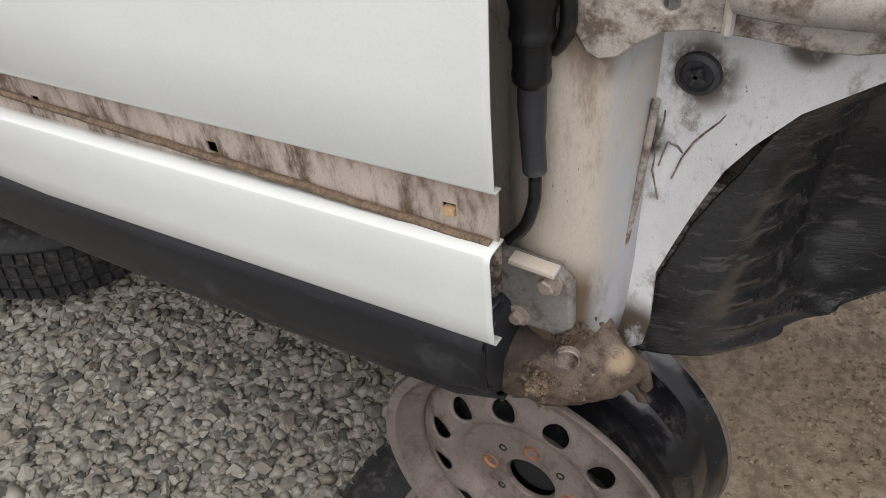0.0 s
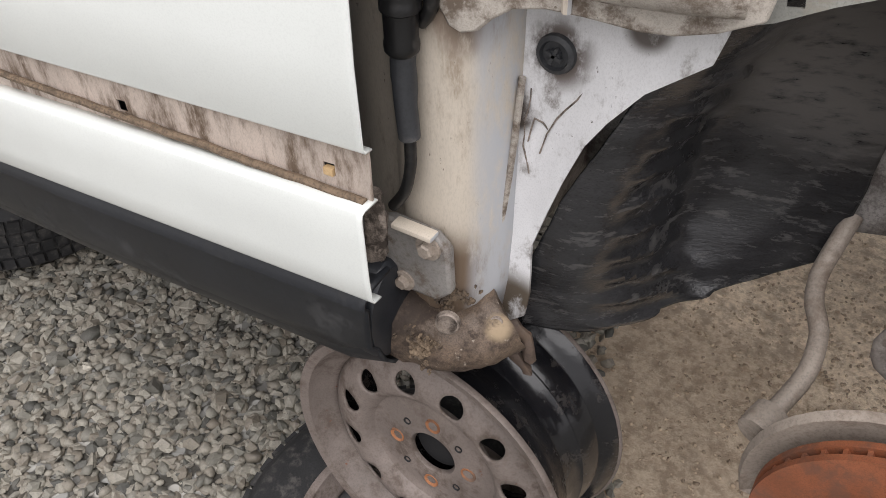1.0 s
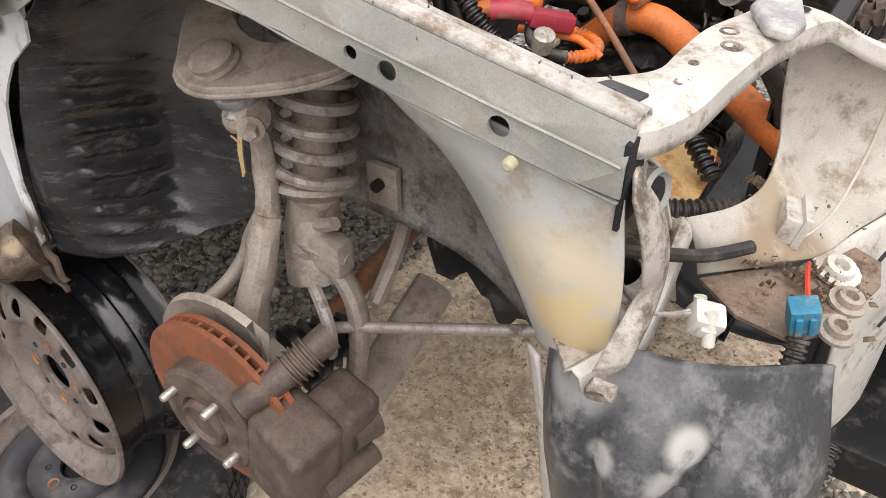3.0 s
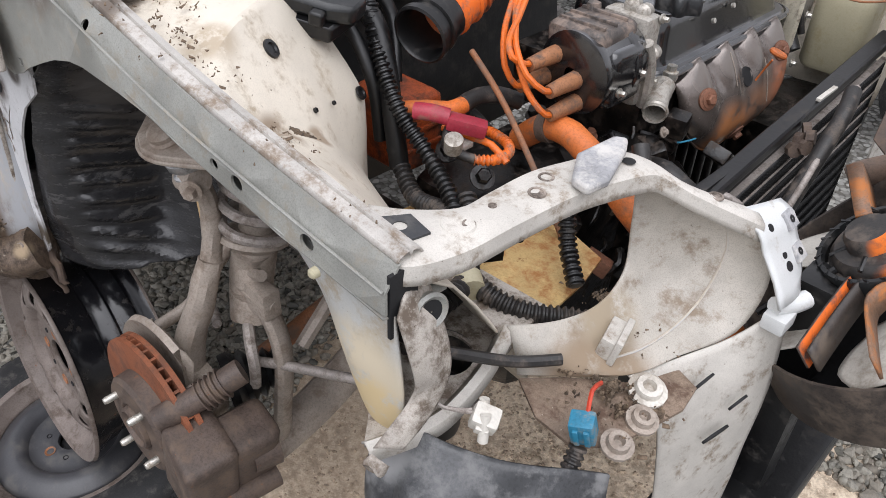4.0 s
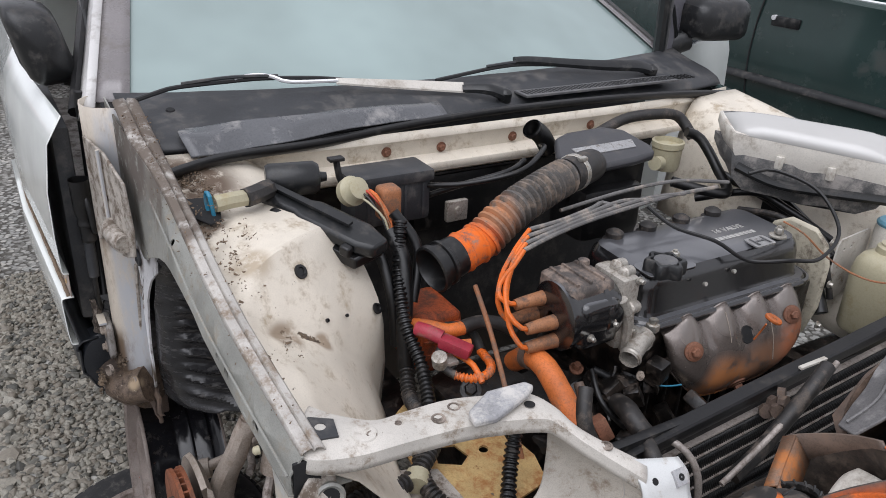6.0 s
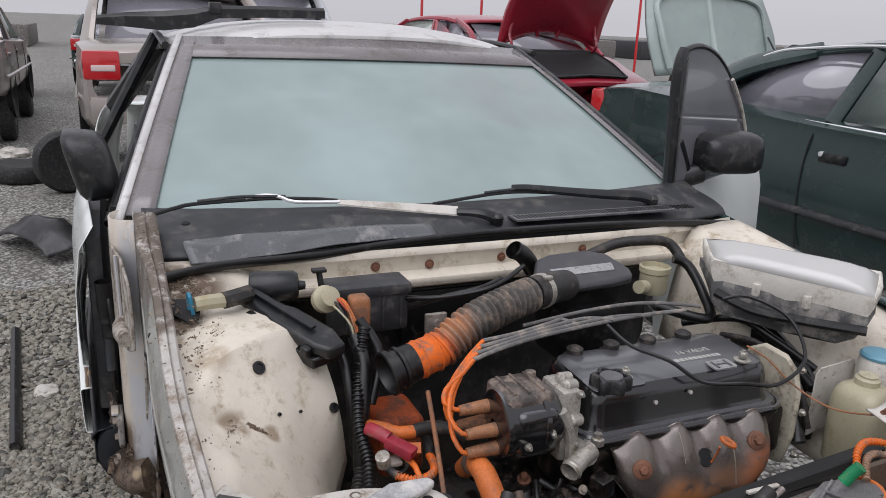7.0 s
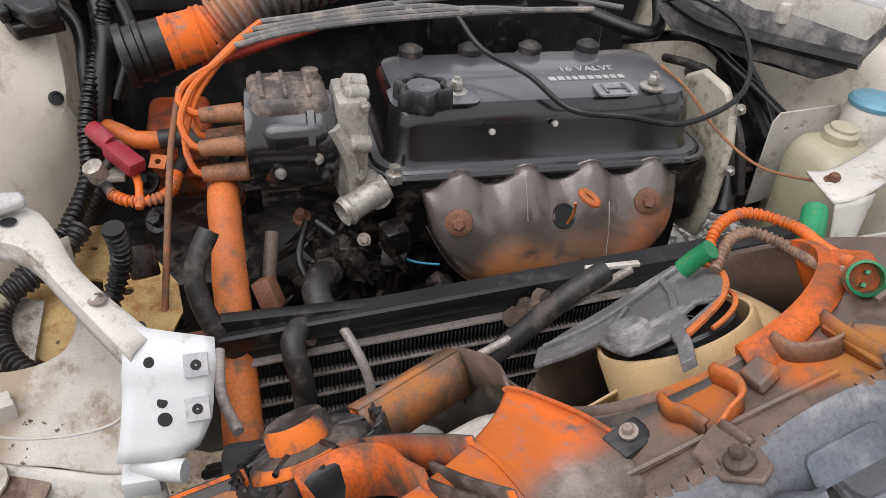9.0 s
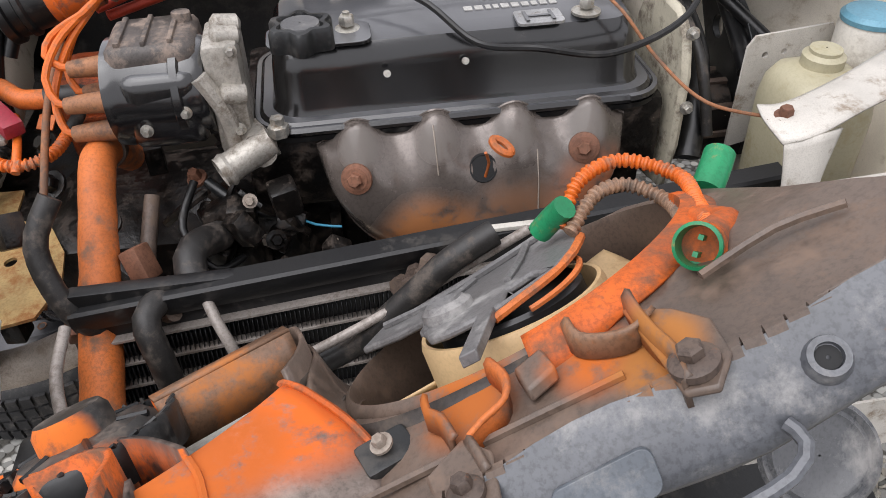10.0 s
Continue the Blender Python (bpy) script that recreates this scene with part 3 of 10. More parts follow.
lone("ground", bm, M_ground, "grey crushed-stone yard with a sandy dirt patch", "ground", kind="structure")


def stones(name, material, count, pick, size, label, seed):
    """Loose broken stones lying on the ground, as one sheet of stuff."""
    rng = np.random.default_rng(seed)
    g = (1 + 5 ** 0.5) / 2
    ico = np.array([(-1, g, 0), (1, g, 0), (-1, -g, 0), (1, -g, 0), (0, -1, g), (0, 1, g), (0, -1, -g), (0, 1, -g), (g, 0, -1), (g, 0, 1), (-g, 0, -1), (-g, 0, 1)], float) / 1.902
    tri = np.array(((0, 11, 5), (0, 5, 1), (0, 1, 7), (0, 7, 10), (0, 10, 11), (1, 5, 9), (5, 11, 4), (11, 10, 2), (10, 7, 6), (7, 1, 8), (3, 9, 4), (3, 4, 2), (3, 2, 6), (3, 6, 8), (3, 8, 9), (4, 9, 5), (2, 4, 11), (6, 2, 10), (8, 6, 7), (9, 8, 1)))
    verts = np.empty((count, 12, 3))
    for i in range(count):
        x, y = pick(rng)
        s = size * rng.uniform(0.5, 1.3) * (1.35 if rng.random() < 0.06 else 1.0)
        q = ico * (s * rng.uniform(0.85, 1.5), s * rng.uniform(0.65, 1.15), s * rng.uniform(0.4, 0.85)) + rng.normal(0, s * 0.15, ico.shape)
        a, b = rng.uniform(0, 6.28), rng.normal(0, 0.4)
        rz = np.array(((math.cos(a), -math.sin(a), 0), (math.sin(a), math.cos(a), 0), (0, 0, 1)))
        rx = np.array(((1, 0, 0), (0, math.cos(b), -math.sin(b)), (0, math.sin(b), math.cos(b))))
        verts[i] = q @ rx.T @ rz.T + (x, y, ground_height(x, y) + s * rng.uniform(0.05, 0.5))
    faces = (tri[None] + 12 * np.arange(count)[:, None, None]).reshape(-1, 3)
    me = bpy.data.meshes.new(name)
    me.from_pydata(verts.reshape(-1, 3).tolist(), [], faces.tolist())
    me.polygons.foreach_set("use_smooth", np.repeat(rng.random(count) < 0.3, 20))
    me.materials.append(material)
    return tagged(new(name, me), label, "gravel", kind="stuff")


def pick_gravel(rng):
    while True:
        x, y = rng.uniform(-2.7, -0.35), rng.uniform(-1.5, 0.35)
        if math.hypot(x - 0.15, y) > 0.66 + 0.08 * rng.random():
            return x, y


stones("gravel", M_stone, 26000, pick_gravel, 0.0125, "grey and tan crushed stone lying loose", 5)
stones("gravel", M_stone, 3500, lambda r: (r.uniform(0.15, 0.9), r.uniform(0.45, 1.5)), 0.013, "grey crushed stone lying loose beside the car", 6)
stones("gravel", M_stone, 3500, lambda r: (r.uniform(0.45, 1.3), r.uniform(-0.75, 0.1)), 0.013, "grey crushed stone lying before the bumper", 7)
stones("gravel", M_stone, 9000, lambda r: (r.uniform(-4.2, -0.7), r.uniform(-2.4, -1.1)), 0.018, "grey crushed stone along the lane", 8)
stones("dirt_clods", M_clod, 4000, lambda r: (0.12 + r.normal(0, 0.30), -0.1 + r.normal(0, 0.32)), 0.0042, "sandy clods and grit under the engine", 9)


# ---- the white car: body shell ----
car = thing("white_car", (-1.3, 0, 0), "white scrapped sedan without bonnet or front wing", "car")


def hole_z(x):
    """Height of the row of holes in the wing rail, which falls towards the nose."""
    return 1.193 - 0.226 * (x - 0.209)


def rail_y(x):
    return -0.800 + 0.09 * max(0, x - 0.15) ** 1.2


def rail_fade(x):
    return min(1.0, max(0.0, (x + 0.30) / 0.14))


# wing rail with its round holes: an upright face, and a bevel above it that leans inwards
bm = B()
low = [(-0.52, 1.14), (-0.45, 1.135), (-0.405, 1.128), (-0.345, 1.122), (-0.295, 1.115), (-0.26, 1.128), (-0.226, 1.147), (-0.173, 1.171), (-0.127, 1.190), (-0.081, 1.203), (-0.047, 1.207), (0.035, 1.205), (0.09, 1.201)]
low += [(x, hole_z(x) - d) for x, d in ((0.14, 0.013), (0.2, 0.017), (0.3, 0.020), (0.4, 0.014), (0.432, 0.011))]
top = [(x, hole_z(x) + 0.014) for x in (0.432,)] + [(x, hole_z(x) + 0.036) for x in (0.4318, 0.3, 0.15, 0.0, -0.15, -0.3)] + [(-0.42, 1.345), (-0.55, 1.36)]
holes = [ring(x, hole_z(x) + dz, r) for x, dz, r in ((0.209, 0, 0.0060), (0.242, 0, 0.0085), (0.337, 0, 0.0090), (-0.02, 0.018, 0.006))]
holes += [[(-0.256, 1.140), (-0.244, 1.142), (-0.246, 1.153), (-0.258, 1.151)]]
plate(bm, low + top, 0.003, lambda u, v, w: Vector((u, rail_y(u) + w + 0.75 * rail_fade(u) * max(0, v - hole_z(u) - 0.014), v)), holes)
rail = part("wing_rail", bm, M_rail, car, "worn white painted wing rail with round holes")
bm = B()
xs = [-0.44, -0.40, -0.30, -0.2, -0.1, 0.0, 0.1, 0.2, 0.3, 0.38, 0.430]
prof = [(0.000, -0.004), (0.004, 0.0), (0.020, 0.003), (0.024, -0.002), (0.028, 0.002), (0.040, 0.0), (0.045, -0.005), (0.047, -0.040)]
skin(bm, [[(x, rail_y(x) + 0.001 + 0.0165 * rail_fade(x) + dy * (1 - 0.35 * rail_fade(x)), hole_z(x) + 0.040 + dz) for dy, dz in prof] for x in xs], False)
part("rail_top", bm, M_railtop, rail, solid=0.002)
bm = B()
skin(bm, [[(x, rail_y(x) + d, hole_z(x) - 0.016 + e) for d, e in ((0.0, 0.0), (0.012, -0.004), (0.03, -0.008), (0.08, -0.01))] for x in (0.05, 0.15, 0.25, 0.35, 0.43)], False)
part("rail_floor", bm, M_rail, rail, solid=0.002)
for x, dz in ((0.35, -0.022),):
    bm = B()
    lathe(bm, [(0.006, 0), (0.0055, 0.006), (0.003, 0.008)], (x, rail_y(x) - 0.002, hole_z(x) + dz), (0, -1, 0), 10, True)
    part("clip", bm, M_ivory, rail)
bm = B()
tube(bm, [(x, rail_y(x) - 0.0005, hole_z(x) + 0.014) for x in (-0.15, 0.0, 0.15, 0.3, 0.43)], 0.0016, 6)
part("rail_crease", bm, M_rail, rail)
# Dark plate painted for the shade inside the rail's open end.
part("rail_end_gap", box(B(), (0.428, rail_y(0.43) + 0.006, 1.100), (0.4325, rail_y(0.43) + 0.040, 1.172), 0.001), M_dark, rail, "dark open end of the box section")
# rear end of the rail: a lapped plate with a rounded corner and a short pressed bead
def lap_y(u):
    return -0.834 - 0.020 * min(1, max(0, (-0.395 - u) / 0.07))


bm = B()
low = [(-0.505, 1.135), (-0.502, 1.106), (-0.493, 1.092), (-0.480, 1.088), (-0.466, 1.093), (-0.455, 1.104), (-0.440, 1.114), (-0.415, 1.117), (-0.385, 1.115), (-0.345, 1.114), (-0.318, 1.117), (-0.290, 1.124), (-0.262, 1.136)]
plate(bm, low + [(-0.255, 1.19), (-0.27, 1.275), (-0.40, 1.295), (-0.505, 1.30)], 0.006, lambda u, v, w: Vector((u, lap_y(u) + w + 0.25 * max(0, u + 0.31), v)), [ring(-0.437, 1.135, 0.0055), ring(-0.405, 1.20, 0.007)])
lap = part("rail_end_plate", bm, M_stain, rail, "lapped rail end with rust-stained edges", bevel=0.002)
bm = B()
tube(bm, [(-0.393, -0.836, 1.150), (-0.37, -0.842, 1.152), (-0.31, -0.840, 1.156), (-0.276, -0.832, 1.158)], 0.017, 12)
part("pressed_bead", bm, M_stain, lap)
bm = B()
tube(bm, [(-0.399, -0.838, 1.118), (-0.400, -0.840, 1.18), (-0.402, -0.842, 1.30)], 0.004, 7)
part("overlap_seam", bm, M_pillar, lap)

# inner wing, strut tower and apron top: a flat ledge beside the rail, a raised plateau,
# a slanting face with a crease, and a lobe that runs on towards the nose
def face_z(x, y):
    return (0.4998 - 0.69 * x - 0.42 * y) / 0.59


bm = B()
rows = [
    [(-0.30, -0.765, 1.306), (-0.30, -0.735, 1.306), (-0.30, -0.70, 1.304), (-0.30, -0.66, 1.298), (-0.30, -0.60, 1.283), (-0.29, -0.53, 1.24), (-0.28, -0.50, 1.0)],
    [(-0.20, -0.765, 1.286), (-0.20, -0.735, 1.286), (-0.20, -0.70, 1.282), (-0.20, -0.66, 1.276), (-0.20, -0.60, 1.268), (-0.20, -0.535, 1.236), (-0.20, -0.49, 1.0)],
    [(-0.12, -0.765, 1.269), (-0.12, -0.738, 1.268), (-0.12, -0.705, 1.258), (-0.13, -0.665, 1.261), (-0.14, -0.60, 1.262), (-0.14, -0.535, 1.236), (-0.14, -0.475, 1.0)],
    [(-0.03, -0.765, 1.249), (-0.03, -0.738, 1.248), (-0.035, -0.708, 1.253), (-0.045, -0.665, 1.260), (-0.07, -0.585, 1.258), (-0.09, -0.515, 1.240), (-0.10, -0.465, 1.0)],
    [(0.105, -0.765, 1.2185), (0.100, -0.738, 1.2185), (0.080, -0.705, 1.244), (0.053, -0.66, 1.257), (-0.005, -0.565, 1.252), (-0.040, -0.505, 1.236), (-0.07, -0.462, 1.0)],
    [(0.115, -0.765, 1.216), (0.110, -0.738, 1.216), (0.090, -0.705, 1.236), (0.062, -0.658, face_z(0.062, -0.658)), (0.006, -0.558, face_z(0.006, -0.558)), (0.0, -0.490, 1.186), (-0.03, -0.458, 1.0)],
    [(0.140, -0.765, 1.2105), (0.137, -0.738, 1.210), (0.122, -0.712, 1.204), (0.105, -0.672, face_z(0.105, -0.672)), (0.072, -0.580, face_z(0.072, -0.580) - 0.004), (0.066, -0.477, 1.111), (0.03, -0.458, 0.98)],
    [(0.165, -0.765, 1.205), (0.160, -0.738, 1.200), (0.153, -0.716, 1.176), (0.146, -0.680, 1.156), (0.134, -0.600, 1.114), (0.104, -0.528, 1.040), (0.08, -0.49, 0.93)],
    [(0.185, -0.765, 1.2005), (0.182, -0.740, 1.198), (0.176, -0.718, 1.180), (0.170, -0.682, 1.162), (0.158, -0.612, 1.118), (0.140, -0.545, 1.042), (0.12, -0.50, 0.93)],
    [(0.25, -0.765, 1.186), (0.25, -0.735, 1.184), (0.25, -0.70, 1.166), (0.245, -0.66, 1.126), (0.235, -0.605, 1.068), (0.222, -0.562, 1.012), (0.21, -0.52, 0.90)],
    [(0.33, -0.765, 1.168), (0.33, -0.730, 1.164), (0.33, -0.695, 1.140), (0.33, -0.655, 1.092), (0.325, -0.610, 1.030), (0.32, -0.575, 0.98), (0.31, -0.53, 0.87)],
    [(0.43, -0.755, 1.142), (0.43, -0.72, 1.136), (0.43, -0.69, 1.112), (0.43, -0.655, 1.066), (0.43, -0.615, 1.005), (0.43, -0.58, 0.96), (0.43, -0.53, 0.85)],
]
fine = [[Vector(p).lerp(Vector(q), k / 4) for p, q in zip(r, r[1:]) for k in range(4)] + [Vector(r[-1])] for r in rows]
fine = [[p.lerp(q, k / 4) for p, q in zip(a, b)] for a, b in zip(fine, fine[1:]) for k in range(4)] + [fine[-1]]
fine = [[p if a in (0, len(fine) - 1) or b in (0, len(r) - 1) else p * 0.4 + (fine[a - 1][b] + fine[a + 1][b] + r[b - 1] + r[b + 1]) * 0.15 for b, p in enumerate(r)] for a, r in enumerate(fine)]
skin(bm, [[p + noise.noise_vector(p * 13) * 0.0022 for p in r] for r in fine], False)
tower = part("strut_tower", bm, M_cream, car, "stained cream strut tower and inner wing", solid=0.003, angle=24)
FACE = (0.69, 0.42, 0.59)
for p, r in (((0.066, -0.625, 1.2165), 0.0125), ((0.069, -0.493, 1.119), 0.010), ((0.078, -0.672, 1.229), 0.0035), ((0.11, -0.60, 1.145), 0.0035), ((0.095, -0.56, 1.136), 0.003)):
    bm = B()
    lathe(bm, [(r, 0.0), (r * 0.95, 0.003), (r * 0.6, 0.0035), (r * 0.5, 0.001)], p, FACE, 14, True)
    part("plug", bm, M_rubber, tower, "black rubber blanking plug")
bm = B()
tube(bm, [(0.130, -0.778, 1.2165), (0.128, -0.755, 1.2150), (0.124, -0.738, 1.2150)], 0.0014, 6)
part("lap_seam", bm, M_grime, tower, "dark lapped seam across the ledge")
for k, (x, y) in enumerate(((0.155, -0.752), (0.215, -0.752), (0.30, -0.748), (0.06, -0.752), (-0.005, -0.748))):
    bm = B()
    lathe(bm, [(0.0055, 0.0), (0.005, 0.0022), (0.002, 0.0028)], (x, y, 1.2422 - 0.226 * x), (0.22, 0, 1), 12, True)
    part("spot_weld", bm, M_grime, tower, "dark spot weld in the ledge")
# dry leaves and grit gathered in the folds
def debris(parent, spots, seed, k=1.0):
    rng = random.Random(seed)
    b = B()
    for (x, y, z), rad, count in spots:
        for _ in range(count):
            a, d = rng.uniform(0, 6.28), rad * rng.random() ** 0.6
            c = Vector((x + d * math.cos(a) * (2.4 if k < 1 else 1.3), y + d * math.sin(a) * 0.5, z + rng.uniform(0.001, 0.005)))
            if noise.noise(c * 55) + 0.6 * noise.noise(c * 18) < 0.08:
                continue
            u = Vector((rng.uniform(-1, 1), rng.uniform(-1, 1), rng.uniform(-0.3, 0.3))).normalized() * (0.0012 + 0.009 * rng.random() ** 3) * k
            v = u.cross(Vector((0, 0, 1))) * rng.uniform(0.25, 0.8)
            facets(b, [c - u - v, c + u - v * 0.6, c + u * 0.8 + v + Vector((0, 0, 0.002)), c - u + v], [(0, 1, 2, 3)])
    return part("dry_leaves", b, M_leaf, parent, "dry leaf litter and grit", solid=0.0008)


def mud(parent, at, normal, ru, rv, high, seed, turn=0.0, label="dried mud and leaf litter"):
    """A thin ragged cake of dirt lying on a sheet."""
    b, n = B(), Vector(normal).normalized()
    u = n.cross(Vector((0, 1, 0))).normalized()
    u = Matrix.Rotation(turn, 3, n) @ u
    v = n.cross(u)
    rng = random.Random(seed)
    for _ in range(150):
        a, d = rng.uniform(0, 6.28), rng.random() ** 0.75
        c = Vector(at) + u * (ru * d * math.cos(a)) + v * (rv * d * math.sin(a))
        if noise.noise(c * 60 + Vector((seed, 0, 0))) < d * 0.5 - 0.25:
            continue
        r = rng.uniform(0.0012, 0.0052) * (1.1 - 0.7 * d)
        foot = [c + (u * math.cos(t) + v * math.sin(t)) * r * rng.uniform(0.7, 1.4) - n * 0.002 for t in [1.05 * q + rng.uniform(-0.2, 0.2) for q in range(6)]]
        crown = [c + (p - c) * 0.6 + n * (0.002 + high * rng.uniform(0.1, 0.6)) for p in foot]
        facets(b, foot + crown, [(q, (q + 1) % 6, 6 + (q + 1) % 6, 6 + q) for q in range(6)] + [(6, 7, 8, 9, 10, 11)])
    return tagged(part("mud_cake", b, M_mud, parent, label), kind="stuff")


debris(tower, [((0.150, -0.690, 1.162), 0.035, 60), ((-0.20, -0.735, 1.292), 0.07, 160), ((-0.06, -0.735, 1.262), 0.07, 50)], 4, 0.6)
mud(tower, (0.152, -0.688, 1.160), (0.45, 0.40, 0.80), 0.040, 0.018, 0.003, 3, 0.9)
mud(tower, (0.142, -0.640, 1.138), (0.5, 0.45, 0.74), 0.045, 0.007, 0.002, 6, 1.0)
mud(tower, (-0.235, -0.725, 1.293), (0.1, 0.05, 1), 0.055, 0.030, 0.004, 5)
mud(tower, (-0.12, -0.735, 1.275), (0.2, 0.05, 1), 0.045, 0.018, 0.003, 8)

rail_spots = [((x, rail_y(x) + 0.022, hole_z(x) + 0.0415), 0.05, n) for x, n in ((-0.36, 190), (-0.30, 160), (-0.22, 120), (-0.12, 70), (-0.02, 40), (0.10, 30), (0.24, 20), (0.32, 20))]
debris(rail, rail_spots, 21, 0.25)
debris(tower, [((-0.22, -0.715, 1.292), 0.06, 420), ((-0.13, -0.715, 1.275), 0.06, 220), ((-0.03, -0.712, 1.248), 0.06, 110), ((0.08, -0.71, 1.224), 0.05, 50), ((0.150, -0.69, 1.164), 0.035, 110), ((0.25, -0.74, 1.186), 0.04, 40), ((-0.06, -0.68, 1.262), 0.06, 40)], 22, 0.28)
debris(tower, [((-0.15, -0.735, 1.278), 0.07, 520), ((-0.05, -0.738, 1.254), 0.06, 320), ((0.04, -0.742, 1.234), 0.05, 160), ((0.0, -0.69, 1.262), 0.05, 60)], 23, 0.42)

# wheel-house: inner wall, roof and front wall
bm = B()
sheet(bm, [
    [(-0.20, -0.555, 0.80), (-0.10, -0.55, 0.82), (0.0, -0.545, 0.82), (0.18, -0.55, 0.80), (0.31, -0.58, 0.74)],
    [(-0.20, -0.550, 0.95), (-0.10, -0.545, 0.95), (0.0, -0.545, 0.93), (0.17, -0.56, 0.93), (0.325, -0.66, 0.93)],
    [(-0.19, -0.55, 1.08), (-0.10, -0.55, 1.09), (0.0, -0.56, 1.08), (0.12, -0.61, 1.05), (0.255, -0.68, 1.05)],
    [(-0.14, -0.65, 1.195), (-0.08, -0.66, 1.195), (0.0, -0.67, 1.180), (0.08, -0.69, 1.145), (0.20, -0.70, 1.128)],
    [(-0.13, -0.79, 1.200), (-0.08, -0.79, 1.212), (-0.02, -0.79, 1.215), (0.06, -0.78, 1.210), (0.15, -0.745, 1.180)],
], 5, 5, 0.004, 3)
part("wheel_house", bm, M_apron, car, "dusty grey wheel-house wall", solid=0.003)
bm = B()
box(bm, (0.010, -0.560, 0.845), (0.060, -0.548, 0.910), 0.004)
br = part("bracket", bm, M_arm, car, "small welded steel bracket")
bm = B()
lathe(bm, [(0.008, 0), (0.008, 0.012)], (0.033, -0.560, 0.882), (0, -1, 0), 12, True)
part("hole_rim", bm, M_dark, br)
bm = B()
rows = [
    [(0.090, -0.735, 1.200), (0.18, -0.765, 1.188), (0.30, -0.772, 1.162), (0.432, -0.768, 1.138)],
    [(0.166, -0.718, 1.128), (0.24, -0.752, 1.125), (0.33, -0.770, 1.115), (0.436, -0.768, 1.105)],
    [(0.227, -0.718, 1.090), (0.29, -0.750, 1.085), (0.36, -0.772, 1.080), (0.440, -0.768, 1.075)],
    [(0.270, -0.716, 1.042), (0.32, -0.748, 1.040), (0.38, -0.776, 1.038), (0.443, -0.768, 1.035)],
    [(0.318, -0.712, 0.960), (0.35, -0.742, 0.968), (0.395, -0.770, 0.978), (0.442, -0.766, 0.985)],
    [(0.350, -0.712, 0.895), (0.375, -0.738, 0.915), (0.405, -0.758, 0.940), (0.438, -0.758, 0.955)],
]
sheet(bm, rows, 6, 6, 0.002, 5)
part("front_apron", bm, M_yellow, car, "yellowed white front apron panel behind the lamp opening", solid=0.003)
# rear half of the wheel-house: black liner with pressed ribs
bm = B()
sheet(bm, [
    [(-0.445, -0.772, 0.700), (-0.385, -0.745, 0.695), (-0.335, -0.700, 0.700), (-0.285, -0.640, 0.715), (-0.215, -0.585, 0.745), (-0.16, -0.565, 0.78)],
    [(-0.440, -0.776, 0.800), (-0.380, -0.765, 0.800), (-0.345, -0.700, 0.800), (-0.320, -0.610, 0.810), (-0.220, -0.575, 0.830), (-0.16, -0.560, 0.84)],
    [(-0.412, -0.778, 0.900), (-0.365, -0.760, 0.905), (-0.340, -0.690, 0.905), (-0.318, -0.605, 0.905), (-0.220, -0.570, 0.905), (-0.16, -0.555, 0.91)],
    [(-0.375, -0.778, 0.985), (-0.340, -0.750, 0.990), (-0.318, -0.690, 0.990), (-0.295, -0.610, 0.985), (-0.210, -0.570, 0.985), (-0.15, -0.555, 0.985)],
    [(-0.325, -0.778, 1.070), (-0.300, -0.750, 1.065), (-0.278, -0.690, 1.065), (-0.255, -0.615, 1.065), (-0.190, -0.575, 1.060), (-0.14, -0.56, 1.06)],
    [(-0.250, -0.778, 1.143), (-0.235, -0.750, 1.146), (-0.220, -0.690, 1.146), (-0.205, -0.620, 1.140), (-0.16, -0.58, 1.12), (-0.12, -0.57, 1.11)],
    [(-0.150, -0.778, 1.192), (-0.145, -0.750, 1.196), (-0.140, -0.690, 1.194), (-0.135, -0.630, 1.180), (-0.11, -0.59, 1.15), (-0.09, -0.58, 1.14)],
], 9, 20)
for v in bm.verts:
    c = v.co
    inside = min(1, max(0, (-0.615 - c.y) / 0.02)) * min(1, max(0, (c.y + 0.755) / 0.02)) * min(1, max(0, (1.06 - c.z) / 0.04))
    c.x += (0.009 + 0.004 * noise.noise(c * 9)) * inside * max(0, math.sin((c.z + 0.32 * c.y + 0.006 * noise.noise(c * 14)) * 2 * math.pi / 0.036)) ** 0.8
    v.co = c + noise.noise_vector(c * 11) * 0.005 + noise.noise_vector(c * 40) * 0.0015
part("wheel_liner", bm, M_liner, car, "black plastic wheel-arch liner with pressed ribs", solid=0.003)
# torn lower liner hanging before the axle
bm = B()
rng = random.Random(3)
edge = [(0.071 + 0.0155 * i, 0.742 - 0.022 * math.sin(i * 0.8) + 0.012 * rng.uniform(-1, 1)) for i in range(1, 13)]
plate(bm, [(0.071, 0.77)] + edge + [(0.263, 0.756), (0.25, 0.79), (0.22, 0.824), (0.162, 0.852), (0.10, 0.845), (0.074, 0.816)], 0.003, lambda u, v, w: Vector((u, -0.53 + 0.02 * math.sin(u * 20) + w, v)))
part("torn_liner", bm, M_black, car, "torn black plastic liner")

